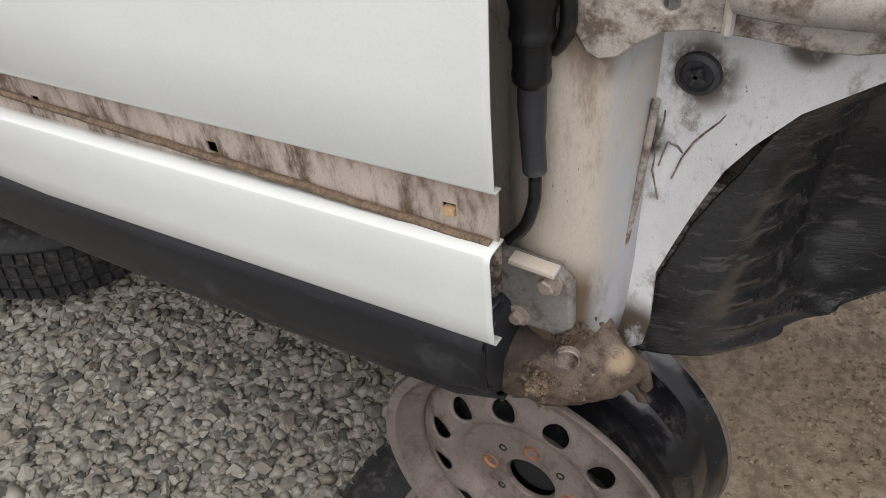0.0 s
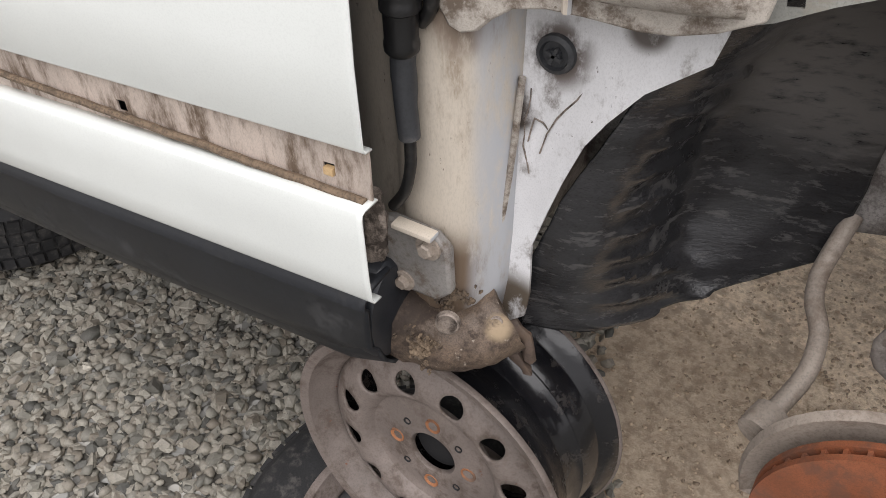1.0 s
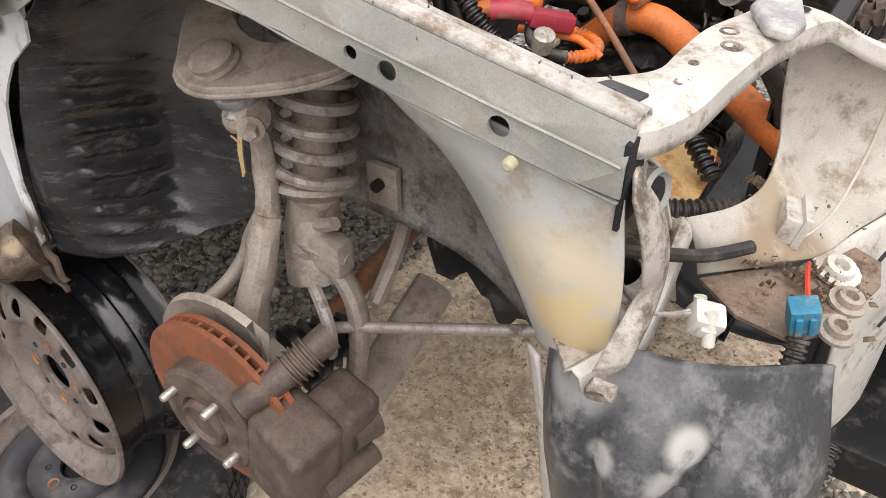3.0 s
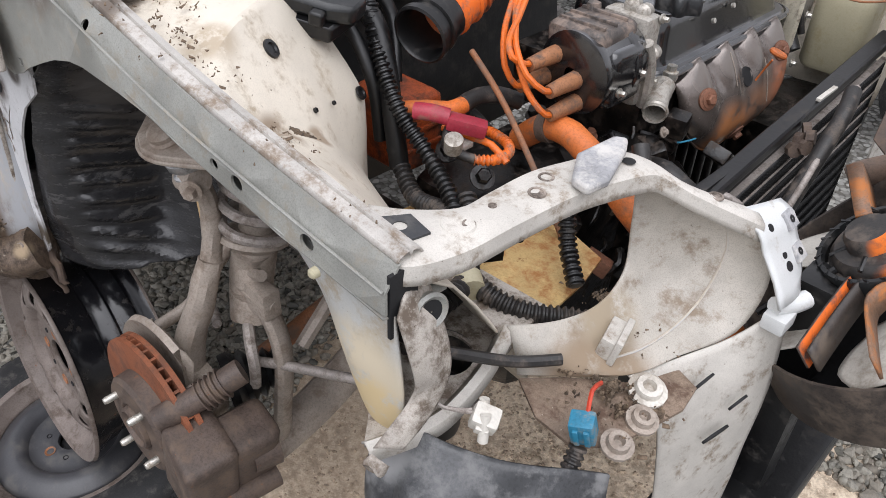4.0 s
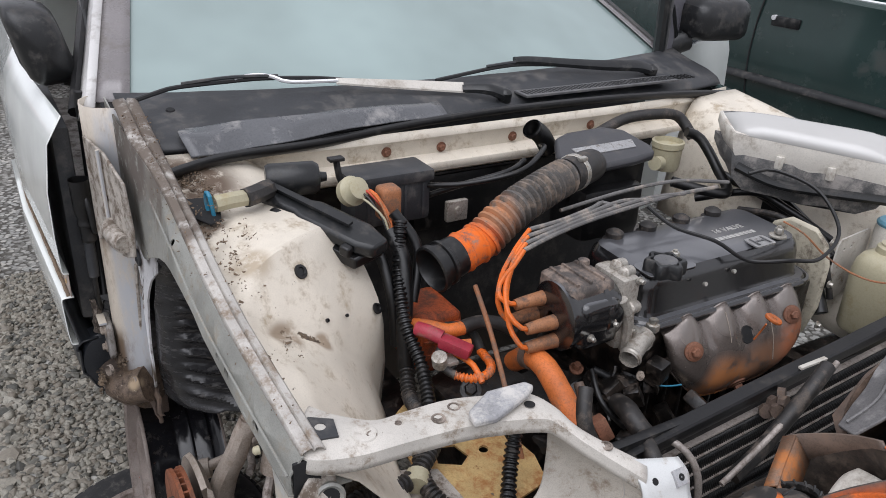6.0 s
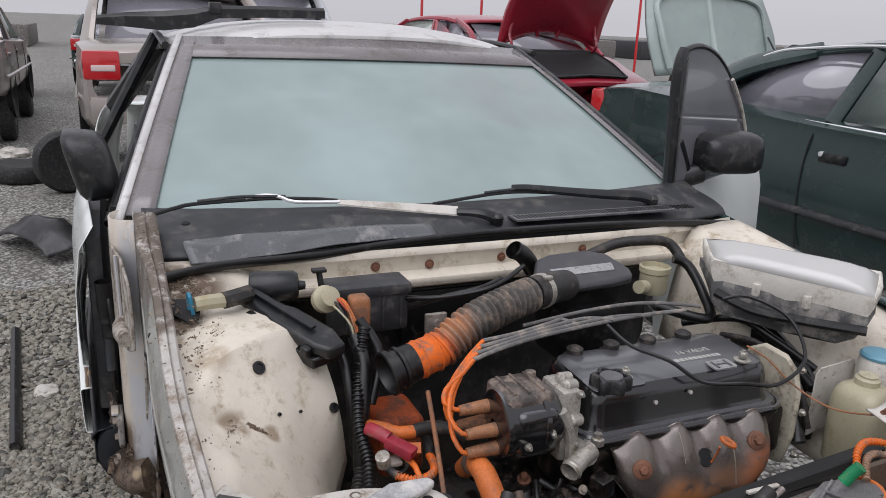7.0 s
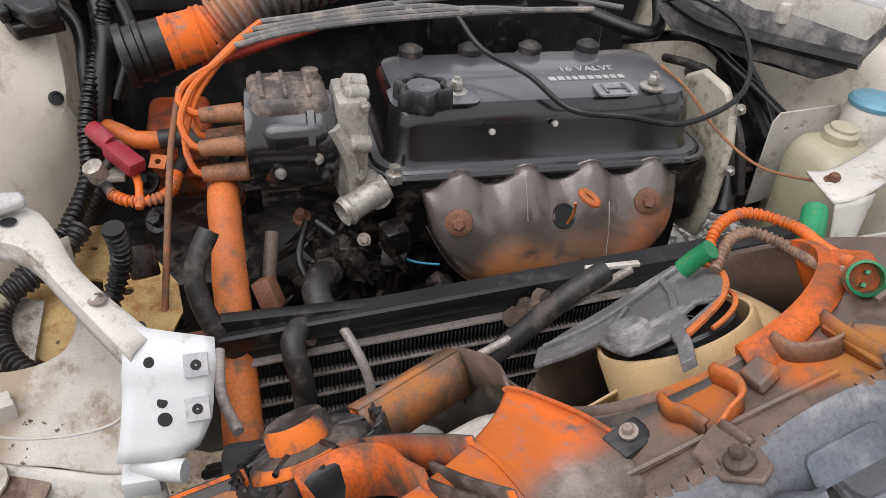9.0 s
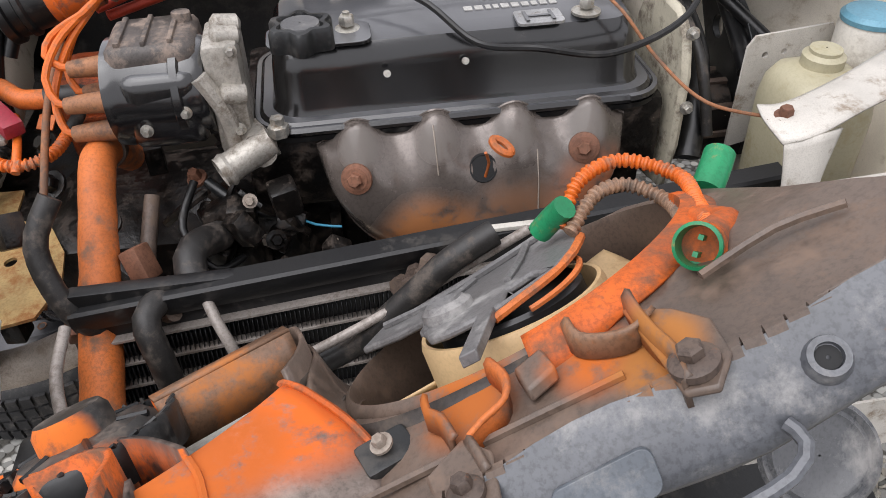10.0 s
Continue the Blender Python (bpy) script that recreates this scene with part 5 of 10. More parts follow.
def mirror(at, side, parent, place=None, hw=0.105, hh=0.080):
    """A moulded mirror shell, open to the rear, with its glass."""
    x, y, z = at
    place = place or (lambda p: p)
    b = B()
    rings = []
    for dx, k, dz in ((-0.050, 0.95, 0), (-0.046, 1.0, 0), (0.0, 1.0, 0), (0.035, 0.97, -0.002), (0.058, 0.88, -0.004), (0.072, 0.72, -0.006), (0.080, 0.4, -0.008), (0.082, 0.05, -0.008)):
        rings.append([place(Vector((x + dx, y + side * hw * (1 + k * u), z + dz + hh * k * v * (1 + 0.06 * u)))) for u, v in [squarish(2 * math.pi * j / 28) for j in range(28)]])
    skin(b, rings, True)
    ob = part("door_mirror", b, M_black, parent, "black plastic door mirror")
    b = B()
    tube(b, [place(Vector((x, y + side * 0.03, z - 0.06))), place(Vector((x - 0.02, y - side * 0.05, z - 0.085)))], 0.035, 10)
    part("mirror_foot", b, M_black, ob)
    b = B()
    skin(b, [[place(Vector((x - 0.052, y + side * hw * (1 + k * u), z + 0.9 * hh * k * v))) for u, v in [squarish(2 * math.pi * j / 28) for j in range(28)]] for k in (0.9, 0.01)], True)
    part("mirror_glass", b, M_mirror, ob)
    return ob


mirror((-0.80, -0.830, 1.425), -1, car, lambda p: p + Vector((0, -0.25 * (p.z - 1.425), 0)), 0.052, 0.084)
bm = B()
facets(bm, [(-0.72, -0.80, 1.34), (-0.98, -0.80, 1.34), (-0.98, -0.765, 1.50), (-0.80, -0.775, 1.42)], [(0, 1, 2, 3)])
part("mirror_sail", bm, M_black, car, solid=0.012)
# wipers
def wiper_at(pivot, arm, blade, label, flat_arm, rod):
    bm = B()
    tube(bm, [pivot] + arm, (0.012, 0.007), 8, flat=1.5)
    lathe(bm, [(0.016, -0.03), (0.016, 0.008), (0.010, 0.014), (0.005, 0.016)], pivot, (0.2, 0, 1), 16, True)
    w = part("wiper", bm, M_black, car, label)
    bm = B()
    tube(bm, blade, 0.0045, 6)
    part("blade", bm, M_rubber, w)
    n = len(blade) // 2
    mid, side = Vector(blade[n]), (Vector(blade[-1]) - Vector(blade[0])).normalized()
    bm = B()
    tube(bm, [mid - side * 0.10 + Vector((0.004, 0, 0.004)), mid + Vector((0.004, 0, 0.009)), mid + side * 0.10 + Vector((0.004, 0, 0.004))], 0.0036, 6)
    part("blade_yoke", bm, M_cowl, w, "grey metal yoke")
    if flat_arm:
        a, b = Vector(flat_arm[0]), Vector(flat_arm[1])
        d = (b - a).normalized()
        e = (Vector((-0.7, 0, 0.7)) - d * d.dot(Vector((-0.7, 0, 0.7)))).normalized()
        bm = B()
        skin(bm, [[p + e * k + Vector((0, 0, h)) for k, h in ((-w2, 0), (w2, 0), (w2, 0.004), (-w2, 0.004))] for p, w2 in ((a, 0.012), (a.lerp(b, 0.5), 0.010), (b, 0.006))], True)
        worn = part("worn_arm", bm, M_lampw, w, "arm with its black paint worn to pale metal")
        bm = B()
        tube(bm, rod, 0.0042, 7)
        part("arm_rod", bm, M_chrome, worn, "bare metal rod of the arm")
    return w


wiper_at((-0.350, 0.035, 1.338), [(-0.355, 0.0, 1.352), (-0.372, -0.030, 1.354), (-0.385, -0.060, 1.353)], [(-0.450, -0.762, 1.372), (-0.466, -0.712, 1.381), (-0.475, -0.671, 1.386), (-0.482, -0.562, 1.388), (-0.482, -0.486, 1.388), (-0.472, -0.372, 1.382), (-0.455, -0.300, 1.374)], "black windscreen wiper with a worn pale arm", ((-0.385, -0.056, 1.353), (-0.446, -0.344, 1.377)), [(-0.446, -0.340, 1.380), (-0.458, -0.444, 1.383), (-0.477, -0.475, 1.392), (-0.487, -0.511, 1.396), (-0.482, -0.555, 1.392)])
wiper_at((-0.405, 0.545, 1.346), [(-0.408, 0.500, 1.360), (-0.425, 0.400, 1.366), (-0.440, 0.290, 1.376), (-0.452, 0.180, 1.388), (-0.455, 0.130, 1.390)], [(-0.428, -0.105, 1.366), (-0.441, -0.008, 1.373), (-0.450, 0.070, 1.378), (-0.454, 0.146, 1.379), (-0.445, 0.240, 1.374), (-0.432, 0.330, 1.366)], "black windscreen wiper", None, None)

# left side of the bay: wing rail and inner wing, and the open left door
bm = B()
sheet(bm, [
    [(-0.29, 0.75, 1.305), (-0.29, 0.66, 1.30), (-0.29, 0.58, 1.26), (-0.28, 0.52, 1.0)],
    [(-0.1, 0.77, 1.27), (-0.1, 0.68, 1.265), (-0.08, 0.56, 1.22), (-0.05, 0.48, 1.0)],
    [(0.08, 0.78, 1.225), (0.08, 0.68, 1.22), (0.08, 0.58, 1.12), (0.08, 0.50, 0.95)],
    [(0.25, 0.78, 1.185), (0.25, 0.69, 1.175), (0.25, 0.62, 1.05), (0.25, 0.55, 0.9)],
    [(0.44, 0.76, 1.14), (0.44, 0.69, 1.13), (0.44, 0.63, 1.03), (0.44, 0.57, 0.88)],
], 4, 4, 0.003, 7)
part("strut_tower", bm, M_cream, car, "cream inner wing and strut tower", solid=0.003)
bm = B()
skin(bm, [[Vector((x, 0.76 + y, 1.264 - 0.11 * (x + 0.06) - 0.06 * max(0, x) + z)) for y, z in ((0.0, -0.004), (0.006, 0.002), (0.016, 0.002), (0.021, -0.004), (0.022, -0.018), (0.021, -0.05))] for x in (-0.56, -0.3, -0.1, 0.1, 0.3, 0.44)], False)
part("wing", bm, M_gcar, car, "dark wing edge", solid=0.003)


# ---- right front suspension and brake ----
susp = thing("front_suspension", (-0.02, -0.6, 0.5), "dusty double-wishbone suspension with coil spring", "suspension")
HUB = Vector((-0.023, -0.80, 0.67))
# upper arm: a pressed A of sheet steel
def arm_z(u, v):
    return 1.066 + 0.12 * max(0, u - 0.02) + 0.004 * math.sin(u * 38 + 0.6) + 0.42 * max(0, v + 0.722)


out = [(-0.180, -0.545), (-0.185, -0.60), (-0.165, -0.655), (-0.125, -0.706), (-0.105, -0.732), (-0.075, -0.744), (-0.045, -0.740), (-0.005, -0.722), (0.045, -0.704), (0.080, -0.676), (0.095, -0.640), (0.078, -0.570)]
hole = [(-0.036 + 0.088 * math.cos(2 * math.pi * i / 28), -0.598 + 0.062 * math.sin(2 * math.pi * i / 28)) for i in range(28)]
bm = B()
plate(bm, out, 0.008, lambda u, v, w: Vector((u, v, arm_z(u, v) + w)), [hole])
arm = part("upper_arm", bm, M_arm, susp, "pressed steel upper control arm round the spring", bevel=0.003)
bm = B()
tube(bm, [(x, y, arm_z(x, y) - 0.001) for x, y in out], 0.0036, 8)
part("rolled_edge", bm, M_arm, arm)
bm = B()
skin(bm, [[(x, y, arm_z(x, y) + h) for x, y in hole + hole[:1]] for h in (0.006, -0.018)], False)
part("opening_flange", bm, M_arm, arm, solid=0.003)
bm = B()
lathe(bm, [(0.030, -0.006), (0.030, 0.004), (0.026, 0.007), (0.026, 0.013), (0.021, 0.017), (0.010, 0.019), (0.001, 0.019)], (-0.066, -0.706, 1.080), (-0.05, -0.45, 1), 24, True)
part("ball_joint_cap", bm, M_arm, arm)
bm = B()
lathe(bm, [(0.012, 0.0), (0.024, -0.006), (0.027, -0.016), (0.021, -0.022), (0.027, -0.030), (0.024, -0.040), (0.016, -0.046), (0.021, -0.052), (0.018, -0.066), (0.012, -0.070)], (-0.052, -0.702, 1.078), (-0.14, -0.05, 1), 18, True)
part("ball_joint_boot", bm, M_badge, arm, "pale grey ball-joint boot")
bm = B()
tube(bm, [(-0.046, -0.692, 1.024), (-0.050, -0.676, 0.975), (-0.046, -0.680, 0.925), (-0.038, -0.697, 0.875)], (0.0130, 0.0165), 10, flat=1.15)
tube(bm, [(-0.038, -0.695, 0.885), (-0.035, -0.722, 0.825), (-0.036, -0.750, 0.765), (-0.030, -0.768, 0.70)], (0.0185, 0.025), 10, flat=1.2)
for v in bm.verts:
    v.co += noise.noise_vector(v.co * 30) * 0.0025
lathe(bm, [(0.020, -0.02), (0.022, 0.0), (0.018, 0.02)], (-0.040, -0.698, 1.02), (1, 0, 0.3), 14, True)
hexbolt(bm, (-0.020, -0.712, 1.018), (0.6, -0.8, 0), 0.010, 0.012)
lathe(bm, [(0.055, 0), (0.06, 0.02), (0.05, 0.05)], (-0.023, -0.79, 0.67), (0, 1, 0), 20, True)
part("knuckle", bm, M_arm, susp, "tall cast steering knuckle", bevel=0.0)
bm = B()
line = []
a0, a1 = Vector((-0.038, -0.575, 1.125)), Vector((-0.017, -0.628, 0.912))
for i in range(150):
    t = i / 149
    ang = t * 2 * math.pi * 7.2
    r = 0.049
    c = a0.lerp(a1, t)
    line.append(c + Vector((math.cos(ang) * r, math.sin(ang) * r * 0.98, math.sin(ang) * r * -0.18)))
tube(bm, line, 0.0080, 8, smooth=False)
part("coil_spring", bm, M_spring, susp, "grey dusty coil spring")
bm = B()
lathe(bm, [(0.028, 0), (0.028, 0.24)], a1 + Vector((0, 0, -0.02)), a0 - a1, 16, True)
lathe(bm, [(0.030, 0.0), (0.034, 0.06), (0.055, 0.075), (0.052, 0.082), (0.03, 0.09)], a1 + Vector((0.004, -0.018, -0.085)), a0 - a1, 18, True)
tube(bm, [a1 + Vector((0.004, -0.012, -0.02)), (-0.030, -0.645, 0.82), (-0.022, -0.66, 0.76)], (0.031, 0.026), 12)
part("damper", bm, M_arm, susp, "dusty damper body")
bm = B()
tube(bm, [(-0.012, -0.645, 0.80), (0.035, -0.65, 0.785), (0.060, -0.655, 0.73), (0.050, -0.66, 0.62), (0.035, -0.66, 0.54)], 0.015, 10, flat=1.3)
lathe(bm, [(0.036, -0.02), (0.036, 0.02)], (-0.014, -0.648, 0.79), (0, 0.2, 1), 16, True)
part("damper_fork", bm, M_arm, susp, "forked lower damper mount")
bm = B()
tube(bm, [(-0.03, -0.64, 0.845), (0.02, -0.66, 0.87), (0.045, -0.665, 0.885)], 0.009, 8)
tube(bm, [(-0.04, -0.65, 0.82), (0.01, -0.66, 0.83), (0.045, -0.65, 0.82)], 0.014, 8)
box(bm, (0.0, -0.672, 0.80), (0.05, -0.64, 0.85), 0.006)
part("clamp", bm, M_arm, susp)
bm = B()
tube(bm, [(-0.02, -0.66, 0.775), (0.03, -0.69, 0.765), (0.05, -0.70, 0.73), (0.045, -0.70, 0.69)], 0.009, 8)
part("brake_hose", bm, M_spring, susp, "dusty brake hose")
bm = B()
tube(bm, [(-0.160, -0.552, 0.830), (-0.164, -0.570, 0.811), (-0.170, -0.600, 0.772), (-0.163, -0.630, 0.756), (-0.149, -0.655, 0.745), (-0.146, -0.700, 0.724), (-0.163, -0.752, 0.700)], 0.0105, 10)
lathe(bm, [(0.020, -0.016), (0.021, 0.0), (0.020, 0.016)], (-0.166, -0.762, 0.694), (0.3, 1, 0.2), 16, True)
part("stabiliser_link", bm, M_arm, susp, "dusty bent link of the stabiliser bar")
bm = B()
tube(bm, [(-0.045, -0.69, 0.842), (-0.065, -0.692, 0.836), (-0.086, -0.690, 0.818), (-0.096, -0.686, 0.786), (-0.087, -0.684, 0.758), (-0.064, -0.690, 0.752), (-0.045, -0.70, 0.756)], 0.0075, 10)
part("hose_loop", bm, M_spring, susp, "pale loop of brake hose")
bm = B()
tube(bm, [(0.012, -0.40, 0.752), (0.003, -0.444, 0.735), (-0.003, -0.539, 0.710), (-0.010, -0.613, 0.685), (-0.012, -0.71, 0.668)], 0.0165, 12)
part("drive_shaft", bm, M_shaft, susp, "rust-brown drive shaft")
bm = B()
lathe(bm, [(0.018, -0.085), (0.030, -0.075), (0.024, -0.068), (0.036, -0.060), (0.028, -0.052), (0.042, -0.043), (0.033, -0.034), (0.047, -0.024), (0.040, -0.015), (0.050, -0.004), (0.048, 0.01)], (0.0, -0.715, 0.672), (-0.35, -1, -0.1), 22, True)
part("axle_boot", bm, M_rubber, susp, "black ribbed axle boot")
bm = B()
tube(bm, [(0.02, -0.685, 0.712), (0.071, -0.662, 0.724), (0.277, -0.567, 0.752), (0.36, -0.53, 0.762)], 0.0080, 10)
part("radius_rod", bm, M_spring, susp, "grey steel radius rod")
bm = B()
tube(bm, [(0.03, -0.70, 0.52), (0.02, -0.58, 0.53), (0.02, -0.42, 0.60)], 0.026, 10, flat=1.4)
tube(bm, [(0.03, -0.50, 0.80), (0.055, -0.56, 0.78), (0.06, -0.62, 0.73)], 0.012, 8)
part("lower_arm", bm, M_arm, susp, "dusty lower arm")

brake = thing("brake_disc", (-0.023, -0.82, 0.54), "rust-orange ventilated brake disc on its hub", "brake disc")
bm = B()
for y0, y1 in ((-0.8365, -0.829), (-0.820, -0.8125)):
    lathe(bm, [(0.075, 0), (0.131, 0), (0.131, y1 - y0), (0.075, y1 - y0)], (HUB.x, y1, HUB.z), (0, -1, 0), 64)
part("rotor", bm, M_rust, brake)
bm = B()
for i in range(40):
    a = 2 * math.pi * i / 40
    box(bm, (0.082, -0.0045, -0.0022), (0.128, 0.0045, 0.0022), 0, Matrix.Translation((HUB.x, -0.8245, HUB.z)) @ Matrix.Rotation(a, 4, "Y"))
tagged(part("cooling_vane", bm, M_rust, brake), kind="stuff")
bm = B()
lathe(bm, [(0.082, 0.0), (0.080, 0.028), (0.074, 0.034), (0.040, 0.035), (0.036, 0.030), (0.034, 0.040), (0.030, 0.042), (0.026, 0.036), (0.001, 0.036)], (HUB.x, -0.829, HUB.z), (0, -1, 0), 40)
part("hat", bm, M_iron, brake, "brown rusted hub face")
bm = B()
for k in range(4):
    a = radians(58 + 90 * k)
    c = Vector((HUB.x + 0.0572 * math.cos(a), -0.862, HUB.z + 0.0572 * math.sin(a)))
    lathe(bm, [(0.006, 0.0), (0.006, 0.018), (0.0045, 0.022)], c, (0, -1, 0), 10, True)
    part("wheel_stud", bm, M_bolt, brake, "bright threaded wheel stud")
    bm = B()
bm.free()
bm = B()
lathe(bm, [(0.060, 0.0), (0.125, 0.002), (0.142, 0.010), (0.146, 0.0), (0.128, -0.010), (0.06, -0.012)], (HUB.x - 0.005, -0.792, HUB.z), (0, -1, 0), 40)
for v in bm.verts:
    if v.co.x > HUB.x + 0.06 or v.co.z < HUB.z - 0.05:
        v.co = HUB + (v.co - HUB) * 0.7
part("dust_shield", bm, M_arm, brake, "bent dust shield")
cal = thing("brake_caliper", (0.08, -0.80, 0.62), "rusty brown brake caliper over the disc", "caliper")
bm = B()
box(bm, (-0.045, -0.035, -0.075), (0.050, 0.042, 0.065), 0.014, pose(0.095, -0.835, 0.665, 0, 12, -6), 3)
box(bm, (-0.030, -0.010, -0.06), (0.045, 0.075, 0.05), 0.016, pose(0.100, -0.800, 0.67, 0, 12, -6), 3)
for v in bm.verts:
    v.co += noise.noise_vector(v.co * 22) * 0.006
part("caliper_body", bm, M_iron, cal)
bm = B()
tube(bm, [(0.045, -0.855, 0.735), (0.075, -0.80, 0.765), (0.095, -0.745, 0.79)], 0.019, 12)
tube(bm, [(0.075, -0.80, 0.763), (0.086, -0.77, 0.778)], 0.021, 12, ribs=0.003, pitch=0.008)
part("slide_pin", bm, M_iron, cal, "ribbed slide-pin boot")
bm = B()
tube(bm, [(0.13, -0.83, 0.605), (0.135, -0.78, 0.60), (0.14, -0.74, 0.60)], 0.019, 12)
part("slide_pin", bm, M_iron, cal)
bm = B()
lathe(bm, [(0.030, -0.02), (0.030, 0.02)], (0.13, -0.75, 0.66), (0.3, 1, 0), 18, True)
part("piston_housing", bm, M_iron, cal)


# ---- steel wheels under the sill ----
def steel_wheel(name, centre, axis, label, tyre=False, group="steel wheels", k=1.0, plain=False):
    """A steel wheel: axis points out of its face."""
    c, w = Vector(centre), Vector(axis).normalized()
    t = thing(name, c, label, "wheel", group)
    b = B()
    prof = [(0.208, 0.085), (0.205, 0.090), (0.195, 0.086), (0.190, 0.070), (0.175, 0.055), (0.168, 0.030), (0.150, 0.020), (0.150, -0.010), (0.172, -0.030), (0.182, -0.034), (0.184, -0.040), (0.182, -0.046), (0.178, -0.060), (0.186, -0.075), (0.200, -0.085), (0.208, -0.088), (0.211, -0.086), (0.209, -0.080),
            (0.196, -0.070), (0.188, -0.062), (0.192, -0.056), (0.190, -0.034), (0.184, -0.022), (0.188, -0.016), (0.180, -0.006), (0.178, 0.016), (0.184, 0.026), (0.188, 0.050), (0.197, 0.066), (0.203, 0.080), (0.208, 0.085)]
    lathe(b, [(r * k, h) for r, h in prof], c, w, 80)
    barrel = part("barrel", b, M_rim, t, "black painted wheel barrel")
    u, v, w = basis(w)
    b = B()
    lathe(b, [(r * k, h) for r, h in ((0.2085, 0.0845), (0.2055, 0.0915), (0.194, 0.0875), (0.189, 0.072), (0.174, 0.057), (0.166, 0.046))], c, w, 80)
    part("front_flange", b, M_rim_face, barrel, "dusty brown front flange", solid=0.002)
    b = B()
    tube(b, [c + (u * math.cos(a) + v * math.sin(a)) * 0.2105 * k - w * 0.085 for a in [2 * math.pi * i / 80 for i in range(81)]], 0.0032, 6, smooth=False)
    part("rear_edge", b, M_rim_face, barrel, "scraped bare rear edge")
    place = lambda a, d, h: c + u * a * k + v * d * k + w * h
    prof = [(0.034, 0.050), (0.037, 0.056), (0.050, 0.057), (0.060, 0.056), (0.078, 0.053), (0.092, 0.053), (0.099, 0.056), (0.104, 0.066), (0.112, 0.072), (0.122, 0.074), (0.134, 0.072), (0.146, 0.066), (0.158, 0.058), (0.168, 0.050)]

    def height(r):
        for (r0, h0), (r1, h1) in zip(prof, prof[1:]):
            if r <= r1:
                return h0 + (h1 - h0) * (r - r0) / (r1 - r0)
        return prof[-1][1]
    # pressed disc, with a ring of twelve round vents
    b = B()
    n, radii = 144, [0.034, 0.037, 0.045, 0.060, 0.078, 0.092, 0.099, 0.104] + [0.108 + 0.004 * i for i in range(14)] + [0.168]
    vr = -1.0 if plain else 0.0165
    grid, gone = [], []
    for r in radii:
        row, out = [], []
        for i in range(n):
            a = 2 * math.pi * i / n
            near = round(a / (math.pi / 6)) * math.pi / 6
            x, y = r * math.cos(a), r * math.sin(a)
            ox, oy = 0.132 * math.cos(near), 0.132 * math.sin(near)
            d = math.hypot(x - ox, y - oy)
            if abs(d - vr) < 0.0032:
                x, y = ox + (x - ox) * vr / d, oy + (y - oy) * vr / d
                d = vr
            row.append(b.verts.new(place(x, y, height(math.hypot(x, y)))))
            out.append(d <= vr + 1e-6)
        grid.append(row)
        gone.append(out)
    for q in range(len(radii) - 1):
        for i in range(n):
            j = (i + 1) % n
            if not (gone[q][i] and gone[q][j] and gone[q + 1][i] and gone[q + 1][j]):
                b.faces.new((grid[q][i], grid[q][j], grid[q + 1][j], grid[q + 1][i]))
    disc = part("wheel_face", b, M_lidg if plain else M_rim_face, t, "smooth grey wheel face" if plain else "dusty brown wheel face with vent holes", solid=0.004)
    for q in range(8):
        a = math.pi / 4 + q * math.pi / 4
        b = B()
        r = 0.0125 if q % 2 == 0 else 0.006
        lathe(b, [(r, 0.057), (r * 0.95, 0.060), (r * 0.6, 0.058), (r * 0.55, 0.054), (r * 0.01, 0.054)], c + (u * math.cos(a) + v * math.sin(a)) * 0.0572 * k, w, 14)
        part("lug_seat", b, M_shaft if q % 2 == 0 else M_dark, disc)
    b = B()
    lathe(b, [(0.0005, 0.040), (0.034 * k, 0.040)], c, w, 24)
    part("hub_bore", b, M_dark, disc)
    if tyre:
        b = B()
        lathe(b, [(0.200, 0.088), (0.215, 0.098), (0.250, 0.103), (0.285, 0.095), (0.305, 0.075), (0.310, 0.05), (0.312, 0.0), (0.310, -0.05), (0.305, -0.075), (0.285, -0.095), (0.250, -0.103), (0.215, -0.098), (0.200, -0.088)], c, w, 72)
        ty = part("tyre", b, M_tyre, t, "worn black tyre")
        b = B()
        for i in range(60):
            a = 2 * math.pi * i / 60
            for h, tw in ((-0.055, 0.25), (-0.018, -0.2), (0.018, 0.2), (0.055, -0.25)):
                m = Matrix((u, v, w)).transposed().to_4x4()
                m.translation = c
                box(b, (0.306, -0.0125, h - 0.014), (0.3165, 0.0125, h + 0.014), 0, m @ Matrix.Rotation(a, 4, "Z") @ Matrix.Rotation(tw * 0.2, 4, "X"))
        tagged(part("tread_block", b, M_tyre, ty), kind="stuff")
    return t


steel_wheel("bare_wheel", (-0.551, -0.752, 0.392), (-0.03, -1, 0.067), "bare black steel wheel propping the sill, dusty face", k=1.09)
steel_wheel("wheel_with_tyre", (-0.575, -0.83, 0.085), (0.03, -0.06, 1), "steel wheel with worn tyre lying flat on gravel", True, plain=True)
steel_wheel("wheel_with_tyre", (-2.12, -0.52, 0.115), (0.05, 0.1, 1), "steel wheel with tyre lying beside the car's floor", True)
bm = B()
skin(bm, [[Vector(p) + Vector((k * 0.0045, 0, 0)) + Vector((0, h, 0)) for k, h in ((-w, 0), (w, 0), (w * 0.8, 0.003), (-w * 0.8, 0.003))] for p, w in (((-0.098, -0.662, 0.985), 0.4), ((-0.101, -0.663, 0.965), 0.9), ((-0.106, -0.664, 0.935), 1.0), ((-0.108, -0.663, 0.905), 0.8), ((-0.112, -0.662, 0.895), 0.3))], True)
tube(bm, [(-0.104, -0.664, 0.950), (-0.115, -0.666, 0.957)], 0.0014, 5)
lone("twig", bm, M_tan, "short dry yellow twig caught behind the knuckle", "twig")


